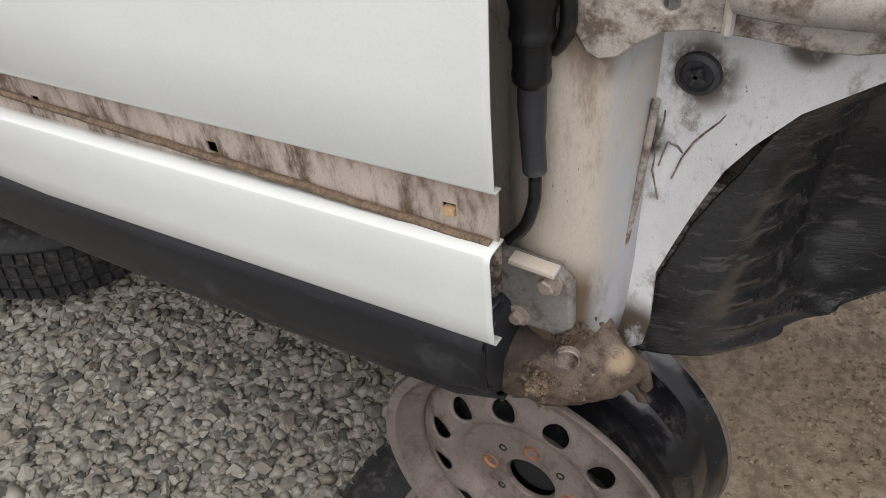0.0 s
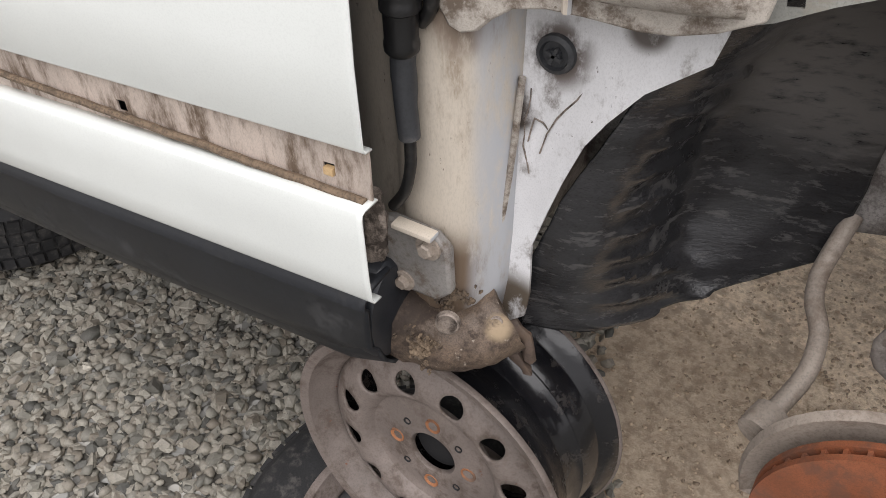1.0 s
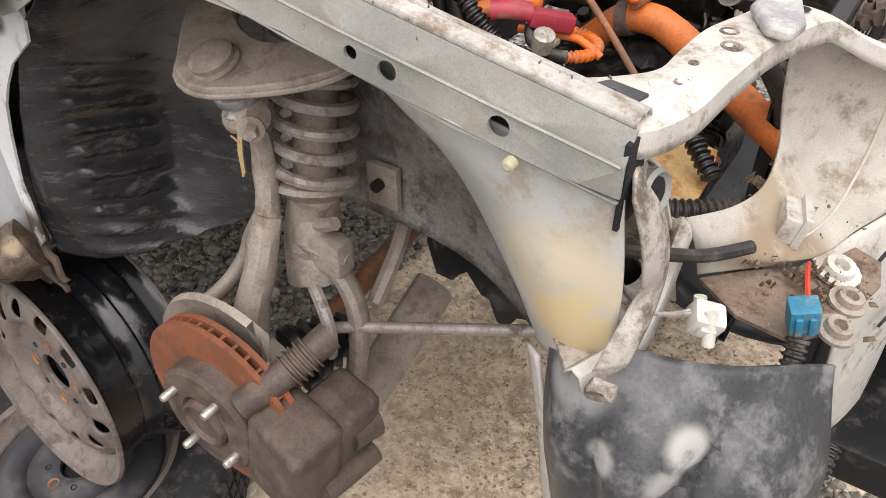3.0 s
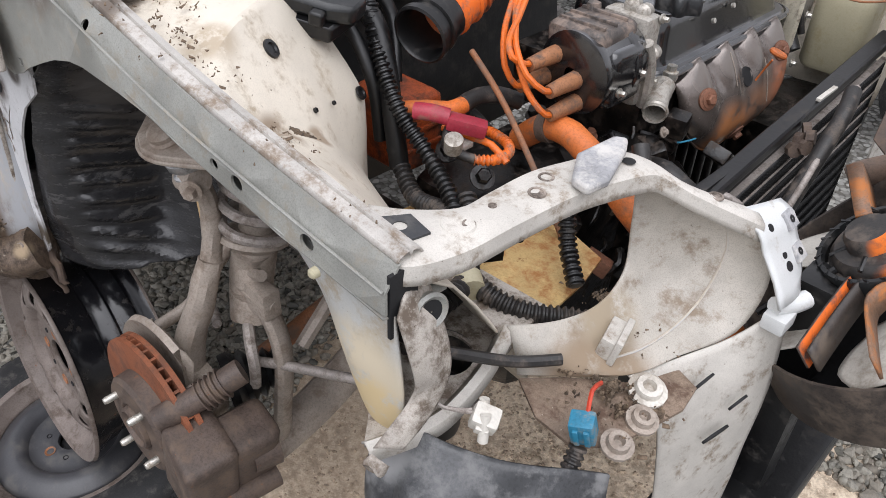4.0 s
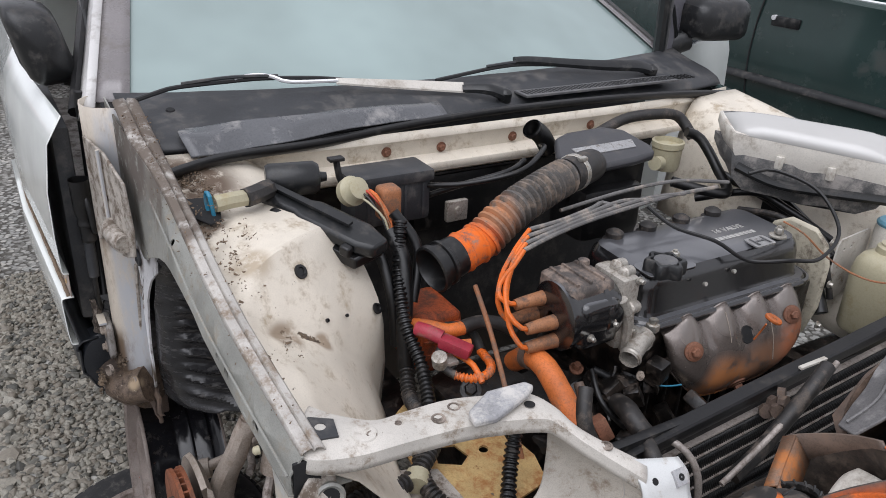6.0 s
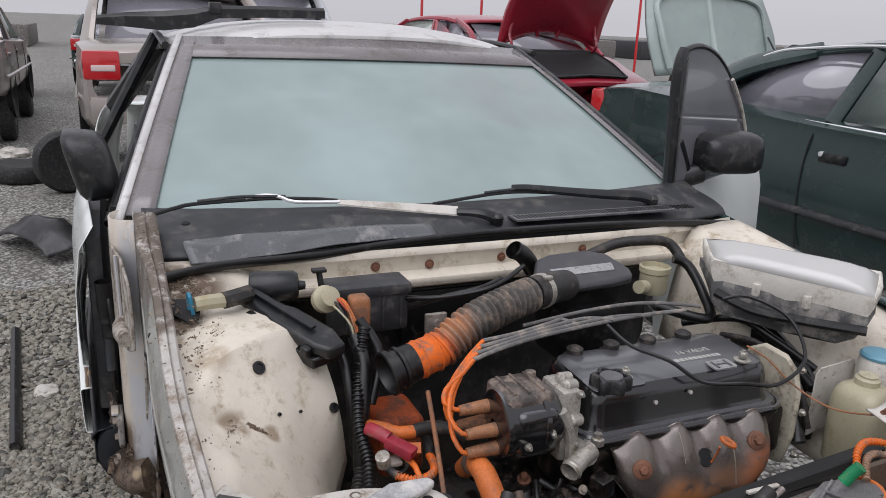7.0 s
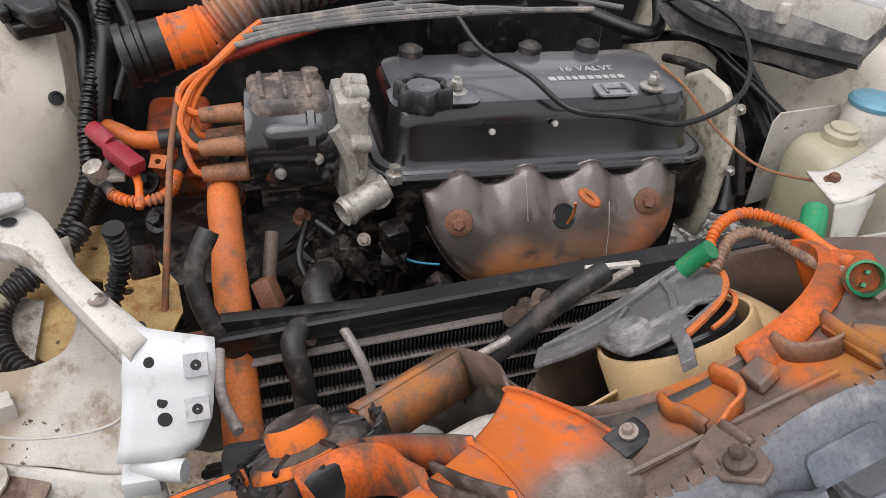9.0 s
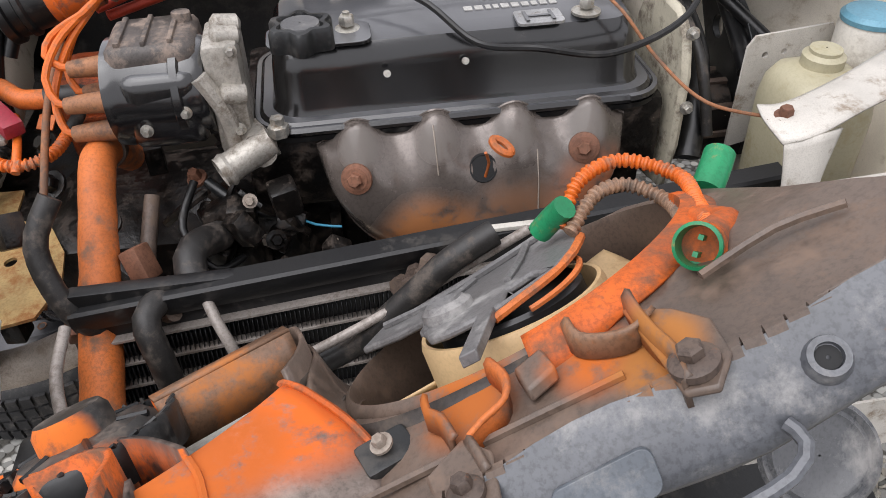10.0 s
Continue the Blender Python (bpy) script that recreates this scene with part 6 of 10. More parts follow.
# ---- engine bay ----
eng = thing("engine", (0.2, 0.1, 0.6), "oily four-cylinder engine with black valve cover", "engine")
block = part("block", box(B(), (0.06, -0.10, 0.62), (0.26, 0.38, 1.06), 0.02), M_block, eng, "oil-black engine block")
part("cylinder_head", box(B(), (0.03, -0.12, 0.98), (0.285, 0.385, 1.083), 0.012), M_block, eng)
part("oil_pan", box(B(), (0.02, -0.08, 0.55), (0.30, 0.36, 0.70), 0.04), M_block, eng)
for i in range(9):
    part("rib", box(B(), (0.255, -0.08 + 0.045 * i, 0.72), (0.275, -0.065 + 0.045 * i, 0.96), 0.004), M_block, block)
# lumps, webs and bolts on the oily front of the block
rng = random.Random(31)
for i in range(44):
    bm = B()
    p = Vector((rng.uniform(0.275, 0.335), rng.uniform(-0.20, -0.075), rng.uniform(0.84, 1.03)))
    k = rng.uniform(0.008, 0.022)
    if i % 3 == 0:
        hexbolt(bm, p, (1, rng.uniform(-0.4, 0.4), rng.uniform(0, 0.6)), k * 0.5, k * 0.6)
    elif i % 3 == 1:
        box(bm, (-k, -k * rng.uniform(0.6, 1.6), -k), (k * 0.8, k * rng.uniform(0.6, 1.6), k), k * 0.3, pose(*p, rng.uniform(-30, 30), rng.uniform(-30, 30), rng.uniform(-40, 40)))
    else:
        q = p + Vector((rng.uniform(-0.02, 0.03), rng.uniform(-0.06, 0.06), rng.uniform(-0.06, 0.02)))
        tube(bm, [p, p.lerp(q, 0.5) + Vector((0.015, 0, 0.008)), q], k * 0.35, 7)
    part("boss", bm, M_arm if i % 9 == 0 else M_block, block)
# valve cover: a filleted tray, narrower at the top
bm = B()
def rounded(x0, x1, y0, y1, r, n=6):
    pts = []
    for cx, cy, a0 in ((x1 - r, y1 - r, 0), (x0 + r, y1 - r, 90), (x0 + r, y0 + r, 180), (x1 - r, y0 + r, 270)):
        pts += [(cx + r * math.cos(radians(a0 + 90 * i / n)), cy + r * math.sin(radians(a0 + 90 * i / n))) for i in range(n + 1)]
    return pts


levels = [(0.0, 1.084, 0.012), (0.0, 1.094, 0.012), (0.004, 1.098, 0.010), (0.015, 1.0985, 0.008), (0.0185, 1.106, 0.006), (0.022, 1.146, 0.002), (0.026, 1.163, 0.0), (0.034, 1.174, 0.0), (0.05, 1.180, 0.0)]
rings = []
for inset, z, _ in levels:
    rings.append([Vector((x, y, z + (0.035 * (0.285 - x) if z > 1.12 else 0))) for x, y in rounded(0.075 + inset, 0.292 - inset, -0.098 + inset, 0.375 - inset, max(0.012, 0.045 - inset * 0.5))])
skin(bm, rings, True)
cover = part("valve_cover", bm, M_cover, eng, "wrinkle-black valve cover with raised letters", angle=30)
bm = B()
tube(bm, [Vector((x, y, 1.0905)) for x, y in rounded(0.073, 0.295, -0.101, 0.378, 0.045)] + [Vector((0.295, 0.333, 1.0905))], 0.0055, 6, smooth=False)
part("gasket_flange", bm, M_cover, cover)
bm = B()
gl = rounded(0.070, 0.297, -0.103, 0.380, 0.045)
skin(bm, [[(x, y, z) for x, y in gl] for z in (1.078, 1.084)], True)
part("gasket", bm, M_rubber, cover)


def top_z(x):
    return 1.180 + 0.035 * (0.285 - x)


def letters(text, size, at, parent, material, lean=0.0, name="lettering", depth=0.0008):
    """Raised words on top of the cover, read from the car's nose."""
    cu = bpy.data.curves.new(name, "FONT")
    cu.body, cu.size, cu.extrude, cu.align_x = text, size, depth, "CENTER"
    tmp = bpy.data.objects.new(name, cu)
    me = bpy.data.meshes.new_from_object(tmp)
    bpy.data.objects.remove(tmp)
    me.materials.append(material)
    me.transform(Matrix.Translation(at) @ Matrix.Rotation(-lean, 4, "Y") @ Matrix.Rotation(math.pi / 2, 4, "Z"))
    ob = new(name, me)
    ob.parent = parent
    return ob


letters("16 VALVE", 0.020, (0.193, 0.215, top_z(0.193) + 0.001), cover, M_ink, -0.035)
rng = random.Random(2)
y = 0.150
while y < 0.262:
    w = rng.uniform(0.006, 0.010)
    part("maker_bar", box(B(), (0.208, y, top_z(0.21)), (0.219, y + w, top_z(0.21) + 0.0012), 0), M_ink, cover, "raised pale bar")
    y += w + 0.003
bm = B()
plate(bm, rounded(0.236, 0.272, 0.202, 0.256, 0.006, 4), 0.003, lambda u, v, w: Vector((u, v, top_z(u) + w)))
badge = part("badge", bm, M_badge, cover, "bright metal badge plate")
bm = B()
for a, b in (((0.241, 0.212), (0.267, 0.216)), ((0.241, 0.242), (0.267, 0.246)), ((0.252, 0.216), (0.256, 0.242))):
    box(bm, (a[0], a[1], top_z(0.25) + 0.003), (b[0], b[1], top_z(0.25) + 0.0042), 0)
part("badge_bars", bm, M_cover, badge)
bm = B()
cx, cy = 0.268, -0.037
lob = [(cx + (0.033 + 0.0050 * math.cos(6 * t)) * math.cos(t), cy + (0.033 + 0.0050 * math.cos(6 * t)) * math.sin(t)) for t in [2 * math.pi * i / 60 for i in range(60)]]
skin(bm, [[Vector((cx + (x - cx) * k, cy + (y - cy) * k, top_z(cx) + h)) for x, y in lob] for k, h in ((1.0, 0.001), (1.02, 0.006), (1.0, 0.022), (0.92, 0.026), (0.74, 0.0265), (0.70, 0.0225), (0.05, 0.0235))], True)
ofc = part("oil_filler_cap", bm, M_black, cover, "black lobed oil filler cap")
bm = B()
lathe(bm, [(0.0215, 0.0232), (0.0205, 0.0255), (0.001, 0.0258)], (cx, cy, top_z(cx)), (0, 0, 1), 28)
part("cap_disc", bm, M_cap, ofc, "dusty grey centre of the cap")
bm = B()
plate(bm, rounded(cx - 0.042, cx + 0.012, cy - 0.04, cy + 0.075, 0.014, 5), 0.004, lambda u, v, w: Vector((u, v, top_z(u) + w)))
part("cap_seat", bm, M_cover, cover, bevel=0.0015)
for x, y in ((0.242, 0.013), (0.250, 0.286)):
    bm = B()
    lathe(bm, [(0.017, 0), (0.017, 0.003), (0.011, 0.005)], (x, y, top_z(x)), (0, 0, 1), 20, True)
    hexbolt(bm, (x, y, top_z(x) + 0.004), (0, 0, 1), 0.009, 0.012, False)
    lathe(bm, [(0.004, 0), (0.004, 0.022)], (x, y, top_z(x)), (0, 0, 1), 8, True)
    part("cover_nut", bm, M_bolt, cover, "zinc cap nut with washer")
for y in (-0.02, 0.065, 0.155, 0.245):
    bm = B()
    lathe(bm, [(0.022, 0), (0.022, 0.005), (0.016, 0.010), (0.017, 0.013), (0.017, 0.020), (0.011, 0.024), (0.007, 0.026)], (0.120, y, top_z(0.125) - 0.011), (0, 0, 1), 18, True)
    part("plug_boot", bm, M_hose, cover, "black spark plug boot")
for x, y in ((0.275, 0.14), (0.288, 0.05)):
    bm = B()
    lathe(bm, [(0.0042, 0), (0.0042, 0.005)], (x, y, 1.148), (1, 0, 0.4), 10, True)
    part("screw", bm, M_bolt, cover)
# cam belt cover at the left end
bm = B()
plate(bm, [(0.15, 1.0), (0.14, 1.12), (0.16, 1.160), (0.20, 1.184), (0.255, 1.182), (0.290, 1.156), (0.304, 1.115), (0.304, 1.02), (0.286, 0.95), (0.2, 0.93)], 0.012, flat_xz(0.392))
bc0 = part("belt_cover", bm, M_belt, eng, "dirty cream cam belt cover", bevel=0.009)
for x, z in ((0.307, 1.08), (0.290, 1.165), (0.306, 0.985)):
    bm = B()
    hexbolt(bm, (x + 0.006, 0.398, z), (1, 0, 0.1), 0.005, 0.008)
    part("bolt", bm, M_bolt, bc0)
# Dark lump, hoses and bracket added to darken the space by the wing.
alt = thing("alternator", (0.16, 0.47, 0.9), "dark round lump added to fill the gap beside the belt cover", "alternator")
bm = B()
lathe(bm, [(0.03, -0.06), (0.058, -0.05), (0.060, 0.0), (0.058, 0.04), (0.03, 0.05)], (0.17, 0.475, 0.985), (0, 1, 0), 24, True)
part("case", bm, M_block, alt)
for i in range(10):
    a = 2 * math.pi * i / 10
    part("fin", box(B(), (0.052, -0.045, -0.004), (0.063, 0.04, 0.004), 0.001, Matrix.Translation((0.17, 0.475, 0.985)) @ Matrix.Rotation(a, 4, "Y")), M_iron, alt)
for pts, r, m, label in (
    ([(0.02, 0.50, 1.10), (0.12, 0.46, 1.13), (0.22, 0.45, 1.09), (0.30, 0.42, 1.0)], 0.016, M_rubber, "black hose beside the belt cover"),
    ([(-0.10, 0.52, 1.16), (0.02, 0.545, 1.14), (0.14, 0.53, 1.11), (0.24, 0.51, 1.08)], 0.012, M_rubber, "black taped loom along the inner wing"),
    ([(0.05, 0.42, 1.14), (0.16, 0.425, 1.16), (0.26, 0.43, 1.12), (0.30, 0.44, 1.03)], 0.007, M_hose, "grey vacuum pipe beside the belt cover"),
    ([(-0.06, 0.40, 1.13), (0.04, 0.47, 1.17), (0.12, 0.50, 1.15), (0.20, 0.555, 1.10)], 0.009, M_rubber, "black cable over the inner wing"),
):
    bm = B()
    tube(bm, pts, r, 10)
    lone("engine_hose", bm, m, label, "hose", "engine bay looms")
bm = B()
plate(bm, [(0.02, 0.95), (0.02, 1.14), (0.08, 1.16), (0.18, 1.12), (0.235, 1.08), (0.235, 0.95)], 0.01, lambda u, v, w: Vector((u, 0.535 + w - 0.05 * (u - 0.1), v)), [ring(0.10, 1.08, 0.016), ring(0.22, 1.04, 0.02)])
lone("black_bracket", bm, M_black, "black stamped bracket on the inner wing", "bracket", bevel=0.003)
# exhaust heat shield: a bulged pressing scalloped over four runners
def shield_at(k, t):
    """Place on the shield: k along the head, t from the top edge to the foot."""
    side = abs(2 * k - 1)
    runner = 0.5 + 0.5 * math.cos(2 * math.pi * (k * 4 - 0.5))
    top = 1.080 + 0.022 * runner ** 1.3 - 0.012 * side ** 6
    foot = 0.925 + 0.085 * side ** 4
    wrap = (1 - side ** 7) ** 0.6
    x = 0.288 + 0.062 * math.sin(min(1.0, t * 1.25) * math.pi / 2) ** 0.75 * (0.25 + 0.75 * wrap) - 0.022 * max(0, t - 0.7) ** 2 / 0.09
    x += 0.010 * runner ** 1.4 * max(0, 1 - t * 1.6) ** 1.3 + 0.0012 * noise.noise(Vector((k * 9, t * 5, 4)))
    return Vector((x, -0.037 + 0.368 * k + 0.025 * (0.5 - k) * t, top + (foot - top) * t))


def shield_spot(y, z):
    """The place and the outward normal of the shield at a given y and z."""
    k, t = min(((a / 90, b / 60) for a in range(91) for b in range(61)), key=lambda q: (shield_at(*q).y - y) ** 2 + (shield_at(*q).z - z) ** 2)
    p = shield_at(k, t)
    n = (shield_at(min(1, k + 0.03), t) - shield_at(max(0, k - 0.03), t)).cross(shield_at(k, min(1, t + 0.04)) - shield_at(k, max(0, t - 0.04)))
    n = n.normalized() if n.x > 0 else -n.normalized()
    return p, n


bm = B()
skin(bm, [[shield_at(i / 80, j / 20) for j in range(21)] for i in range(81)], False)
shield = part("heat_shield", bm, M_shield, eng, "scorched brown pressed-steel exhaust heat shield", solid=0.003)
bm = B()
tube(bm, [shield_at(i / 60, 1.0) + Vector((0.001, 0, 0)) for i in range(61)], 0.0028, 6, smooth=False)
tube(bm, [shield_at(i / 80, 0.0) for i in range(81)], 0.0022, 6, smooth=False)
part("rolled_edge", bm, M_shield, shield)
p, nrm = shield_spot(0.153, 1.036)
# Dark disc on the steel stands for the shade in a hole.
bm = B()
lathe(bm, [(0.0175, 0.001), (0.0165, 0.0034), (0.0150, 0.0034), (0.0145, 0.0026), (0.0005, 0.0026)], p, nrm, 26)
part("opening", bm, M_dark, shield, "dark round opening")
for y, z in ((0.003, 1.044), (0.272, 1.050), (0.135, 0.942)):
    p, nrm = shield_spot(y, z)
    bm = B()
    hexbolt(bm, p + nrm * 0.003, nrm, 0.0085, 0.009)
    lathe(bm, [(0.0185, 0.0), (0.018, 0.003), (0.013, 0.005)], p, nrm, 20, True)
    part("shield_bolt", bm, M_rbolt, shield, "rusted flange bolt")
for k, ts in ((0.69, (0.22, 0.4, 0.55, 0.68)), (0.36, (0.06, 0.2, 0.35))):
    bm = B()
    tube(bm, [shield_at(k, t) + Vector((0.0026, 0, 0)) for t in ts], 0.0009, 5)
    part("scratch", bm, M_arm, shield, "pale scratch in the steel")
bm = B()
u, v, w = basis((0.35, 0.2, 0.9))
c = Vector((0.364, 0.164, 1.086))
ringp = [c + u * 0.0125 * math.cos(a) + v * 0.0065 * math.sin(a) for a in [2 * math.pi * i / 28 for i in range(29)]]
tube(bm, ringp, 0.0046, 8, smooth=False)
tube(bm, [c + Vector((0.0, -0.018, -0.006)), (0.354, 0.152, 1.06), (0.345, 0.150, 1.036)], 0.0018, 6)
part("dipstick", bm, M_orange, eng, "faded orange dipstick ring")
# distributor
bm = B()
lathe(bm, [(0.020, 0.112), (0.052, 0.110), (0.056, 0.104), (0.056, 0.086), (0.060, 0.084), (0.060, 0.076), (0.057, 0.074), (0.058, 0.020), (0.060, 0.016), (0.060, 0.004), (0.050, 0.0), (0.010, -0.002)], (0.238, -0.252, 1.132), (0.06, 1, 0.02), 32)
box(bm, (0.215, -0.235, 1.085), (0.297, -0.150, 1.172), 0.018, None, 3)
dist = part("distributor", bm, M_cover, eng, "grimy black distributor with four cable towers")
bm = B()
box(bm, (0.182, -0.246, 1.150), (0.276, -0.150, 1.197), 0.016, pose(0, 0, 0, 0, 0, 0), 3)
for y in (-0.232, -0.205, -0.178):
    box(bm, (0.192, y, 1.192), (0.268, y + 0.006, 1.201), 0.002)
lathe(bm, [(0.012, 0), (0.010, 0.010), (0.004, 0.011)], (0.205, -0.168, 1.195), (0, 0, 1), 14, True)
for v in bm.verts:
    v.co += noise.noise_vector(v.co * 50) * 0.002
part("cap_top", bm, M_distcap, dist, "dusty distributor cap")
bm = B()
box(bm, (0.205, -0.145, 1.06), (0.285, -0.105, 1.195), 0.010)
mnt = part("mount", bm, M_alu, dist, "cast aluminium mounting flange")
for x, z in ((0.26, 1.195), (0.285, 1.14), (0.285, 1.085), (0.24, 1.20)):
    bm = B()
    lathe(bm, [(0.006, -0.016), (0.0115, -0.012), (0.0115, 0.012), (0.006, 0.016)], (x, -0.118, z), (0.3, -1, 0.2), 12, True)
    part("boss", bm, M_alu, mnt)
bm = B()
tube(bm, [(0.29, -0.150, 1.165), (0.292, -0.13, 1.12), (0.29, -0.125, 1.06)], 0.010, 8)
part("web", bm, M_alu, mnt)
for p in ((0.296, -0.215, 1.112), (0.297, -0.170, 1.13), (0.29, -0.118, 1.10), (0.285, -0.112, 1.19)):
    bm = B()
    hexbolt(bm, p, (1, 0, 0.1), 0.0045, 0.010)
    part("screw", bm, M_bolt, dist)
TOWERS = [(0.205, -0.282, 1.150), (0.245, -0.285, 1.125), (0.250, -0.285, 1.092), (0.19, -0.278, 1.112)]
for p in TOWERS:
    bm = B()
    q = Vector(p)
    tube(bm, [q + Vector((0.005, 0.05, 0.003)), q, q + Vector((-0.002, -0.022, -0.002))], (0.0145, 0.0095), 12)
    part("cable_boot", bm, M_tower, dist, "dust-brown rubber cable boot")
bm = B()
tube(bm, [(0.262, -0.105, 1.075), (0.30, -0.10, 1.078), (0.308, -0.10, 1.079)], 0.020, 14)
tube(bm, [(0.298, -0.085, 1.085), (0.305, -0.11, 1.075), (0.322, -0.145, 1.064)], 0.0175, 16, cap=False)
lathe(bm, [(0.0185, 0), (0.020, 0.004), (0.0185, 0.008), (0.0150, 0.008), (0.0145, -0.02)], (0.317, -0.134, 1.067), (0.42, -0.9, -0.28), 18)
neck = part("water_neck", bm, M_alu, eng, "oxidised aluminium water outlet neck")
bm = B()
lathe(bm, [(0.012, 0), (0.012, 0.012), (0.008, 0.014), (0.008, 0.022)], (0.300, -0.076, 1.092), (0, 0, 1), 6, True)
part("sensor", bm, M_bolt, neck)

# ignition cables: grey where clean, orange where dyed
def cable(pts, r, material, label, name="ignition_cable", group="ignition cables", cat="cable"):
    b = B()
    tube(b, pts, r, 8)
    return lone(name, b, material, label, cat, group)


for i, (tower, y1) in enumerate(zip(TOWERS, (0.245, 0.155, 0.065, -0.02))):
    t = Vector(tower)
    k = i * 0.012
    a, b = t + Vector((-0.003, -0.030, 0.002)), Vector((0.160 - k, -0.282 + k, 1.196 + k * 0.6))
    mid = [t + Vector((0, -0.012, 0)), a, a.lerp(b, 0.25) + Vector((0, -0.024, 0)), a.lerp(b, 0.6) + Vector((0, -0.026, 0)), a.lerp(b, 0.85) + Vector((0, -0.012, 0)), b, Vector((0.150 - k, -0.255 + k, 1.216 + k * 0.5))]
    cable(mid, 0.0045, M_wire_o, "thick ignition cable dyed bright orange")
    cable([mid[-1], Vector((0.145 - k * 0.6, -0.19 + k, 1.230 + k * 0.4)), Vector((0.13 - k * 0.4, -0.08, 1.238 + k * 0.4)), Vector((0.112 - k * 0.4, y1 * 0.6 - 0.03, 1.242 + k * 0.2)), Vector((0.118, y1, 1.244))], 0.0043, M_wire_g, "grey ignition cable across the valve cover")
cable([(0.135, 0.04, 1.242), (0.19, 0.06, 1.218), (0.25, 0.105, 1.206), (0.293, 0.151, 1.176), (0.341, 0.205, 1.186), (0.345, 0.29, 1.175), (0.31, 0.385, 1.20), (0.22, 0.425, 1.245), (0.13, 0.40, 1.262), (0.10, 0.36, 1.25)], 0.0038, M_rubber, "thin black cable looped over the valve cover", "engine_cable", "")
cable([(0.25, 0.292, 1.212), (0.285, 0.315, 1.195), (0.33, 0.345, 1.155), (0.40, 0.375, 1.135), (0.472, 0.419, 1.150)], 0.0020, M_shaft, "thin rust-brown ground wire from the valve cover", "ground_wire", "")
cable([(0.10, 0.30, 1.24), (0.07, 0.18, 1.25), (0.06, 0.05, 1.245), (0.05, -0.1, 1.225)], 0.004, M_wire_g, "thin grey vacuum hose behind the valve cover", "vacuum_hose", "")

# intake: throttle cover, elbow and ribbed duct with an orange dyed band
duct = thing("intake_duct", (0.07, -0.39, 1.1), "ribbed black intake duct with an orange-dyed end", "duct")
bm = B()
mouth, mdir = Vector((0.085, -0.400, 1.179)), Vector((0.16, -0.96, -0.22)).normalized()
lathe(bm, [(0.034, -0.09), (0.037, -0.045), (0.037, -0.036), (0.0415, -0.033), (0.0415, -0.027), (0.0375, -0.025), (0.0375, -0.014), (0.043, -0.012), (0.043, -0.002), (0.0395, 0.0), (0.037, -0.004), (0.0355, -0.06), (0.029, -0.12)], mouth, mdir, 36)
part("mouth", bm, M_rubber, duct, "wet black rubber mouth of the duct")
line = [mouth - mdir * 0.060, mouth - mdir * 0.120, Vector((0.052, -0.215, 1.245)), Vector((0.030, -0.130, 1.266)), Vector((0.006, -0.060, 1.273)), Vector((-0.018, 0.000, 1.272)), Vector((-0.060, 0.060, 1.258))]
bm = B()
tube(bm, [line[0], line[0].lerp(line[1], 0.5), line[1]], (0.0365, 0.0345), 24)
for d in (0.012, 0.045):
    lathe(bm, [(0.0355, -0.004), (0.0385, 0), (0.0355, 0.004)], line[0] - mdir * d, mdir, 28)
part("dyed_band", bm, M_orange_p, duct, "orange-dyed band")
bm = B()
tube(bm, line[1:5], (0.0345, 0.0335), 26, ribs=0.0034, pitch=0.0145)
part("bellows", bm, M_orange_p, duct, "dusty ribbed rubber bellows")
bm = B()
tube(bm, line[4:], (0.035, 0.034), 24)
part("elbow", bm, M_hose, duct, "grey dusty rubber elbow")
bm = B()
lathe(bm, [(0.0355, -0.007), (0.0372, -0.006), (0.0372, 0.006), (0.0355, 0.007)], line[4].lerp(line[5], 0.5), line[5] - line[4], 28)
hc = part("hose_clamp", bm, M_bolt, duct, "bright hose clamp")
bm = B()
box(bm, (-0.006, -0.010, -0.004), (0.006, 0.010, 0.004), 0.002, Matrix.Translation(line[4].lerp(line[5], 0.5) + Vector((0.018, 0.002, 0.034))))
part("clamp_screw", bm, M_bolt, hc)
thr = thing("throttle_cover", (-0.12, 0.13, 1.1), "black plastic intake chamber cover with a pale stripe", "engine cover")
bm = B()
place = framed((-0.112, 0.133, 1.256), (0.09, 1, 0.05), (-1, 0.09, 0.30))
chamber = [(-0.115, -0.050), (-0.085, -0.066), (0.05, -0.060), (0.105, -0.052), (0.112, -0.02), (0.085, 0.05), (0.04, 0.072), (-0.05, 0.070), (-0.09, 0.055), (-0.118, 0.0)]
plate(bm, chamber, 0.022, place)
part("lid", bm, M_lidg, thr, "dull grey-black lid", bevel=0.008)
bm = B()
plate(bm, [(-0.072, -0.022), (0.072, -0.022), (0.078, 0.006), (-0.078, 0.006)], 0.002, lambda a, b, c: place(a, b, c + 0.022))
part("stripe", bm, M_badge, thr, "pale metal stripe")
bm = B()
plate(bm, [(u * 0.8, v * 0.8) for u, v in chamber], -0.08, place)
box(bm, (-0.17, 0.05, 1.08), (-0.05, 0.22, 1.20), 0.02)
part("body", bm, M_rubber, thr, "black chamber body")
bm = B()
tube(bm, [(-0.20, 0.06, 1.25), (-0.20, 0.035, 1.285), (-0.195, 0.005, 1.305)], 0.021, 14, cap=False)
lathe(bm, [(0.021, 0), (0.023, -0.004), (0.021, -0.012), (0.017, 0.0), (0.016, -0.04)], (-0.194, 0.0, 1.308), (0.1, -0.75, 0.65), 16)
part("spout", bm, M_rubber, thr, "open black rubber spout")

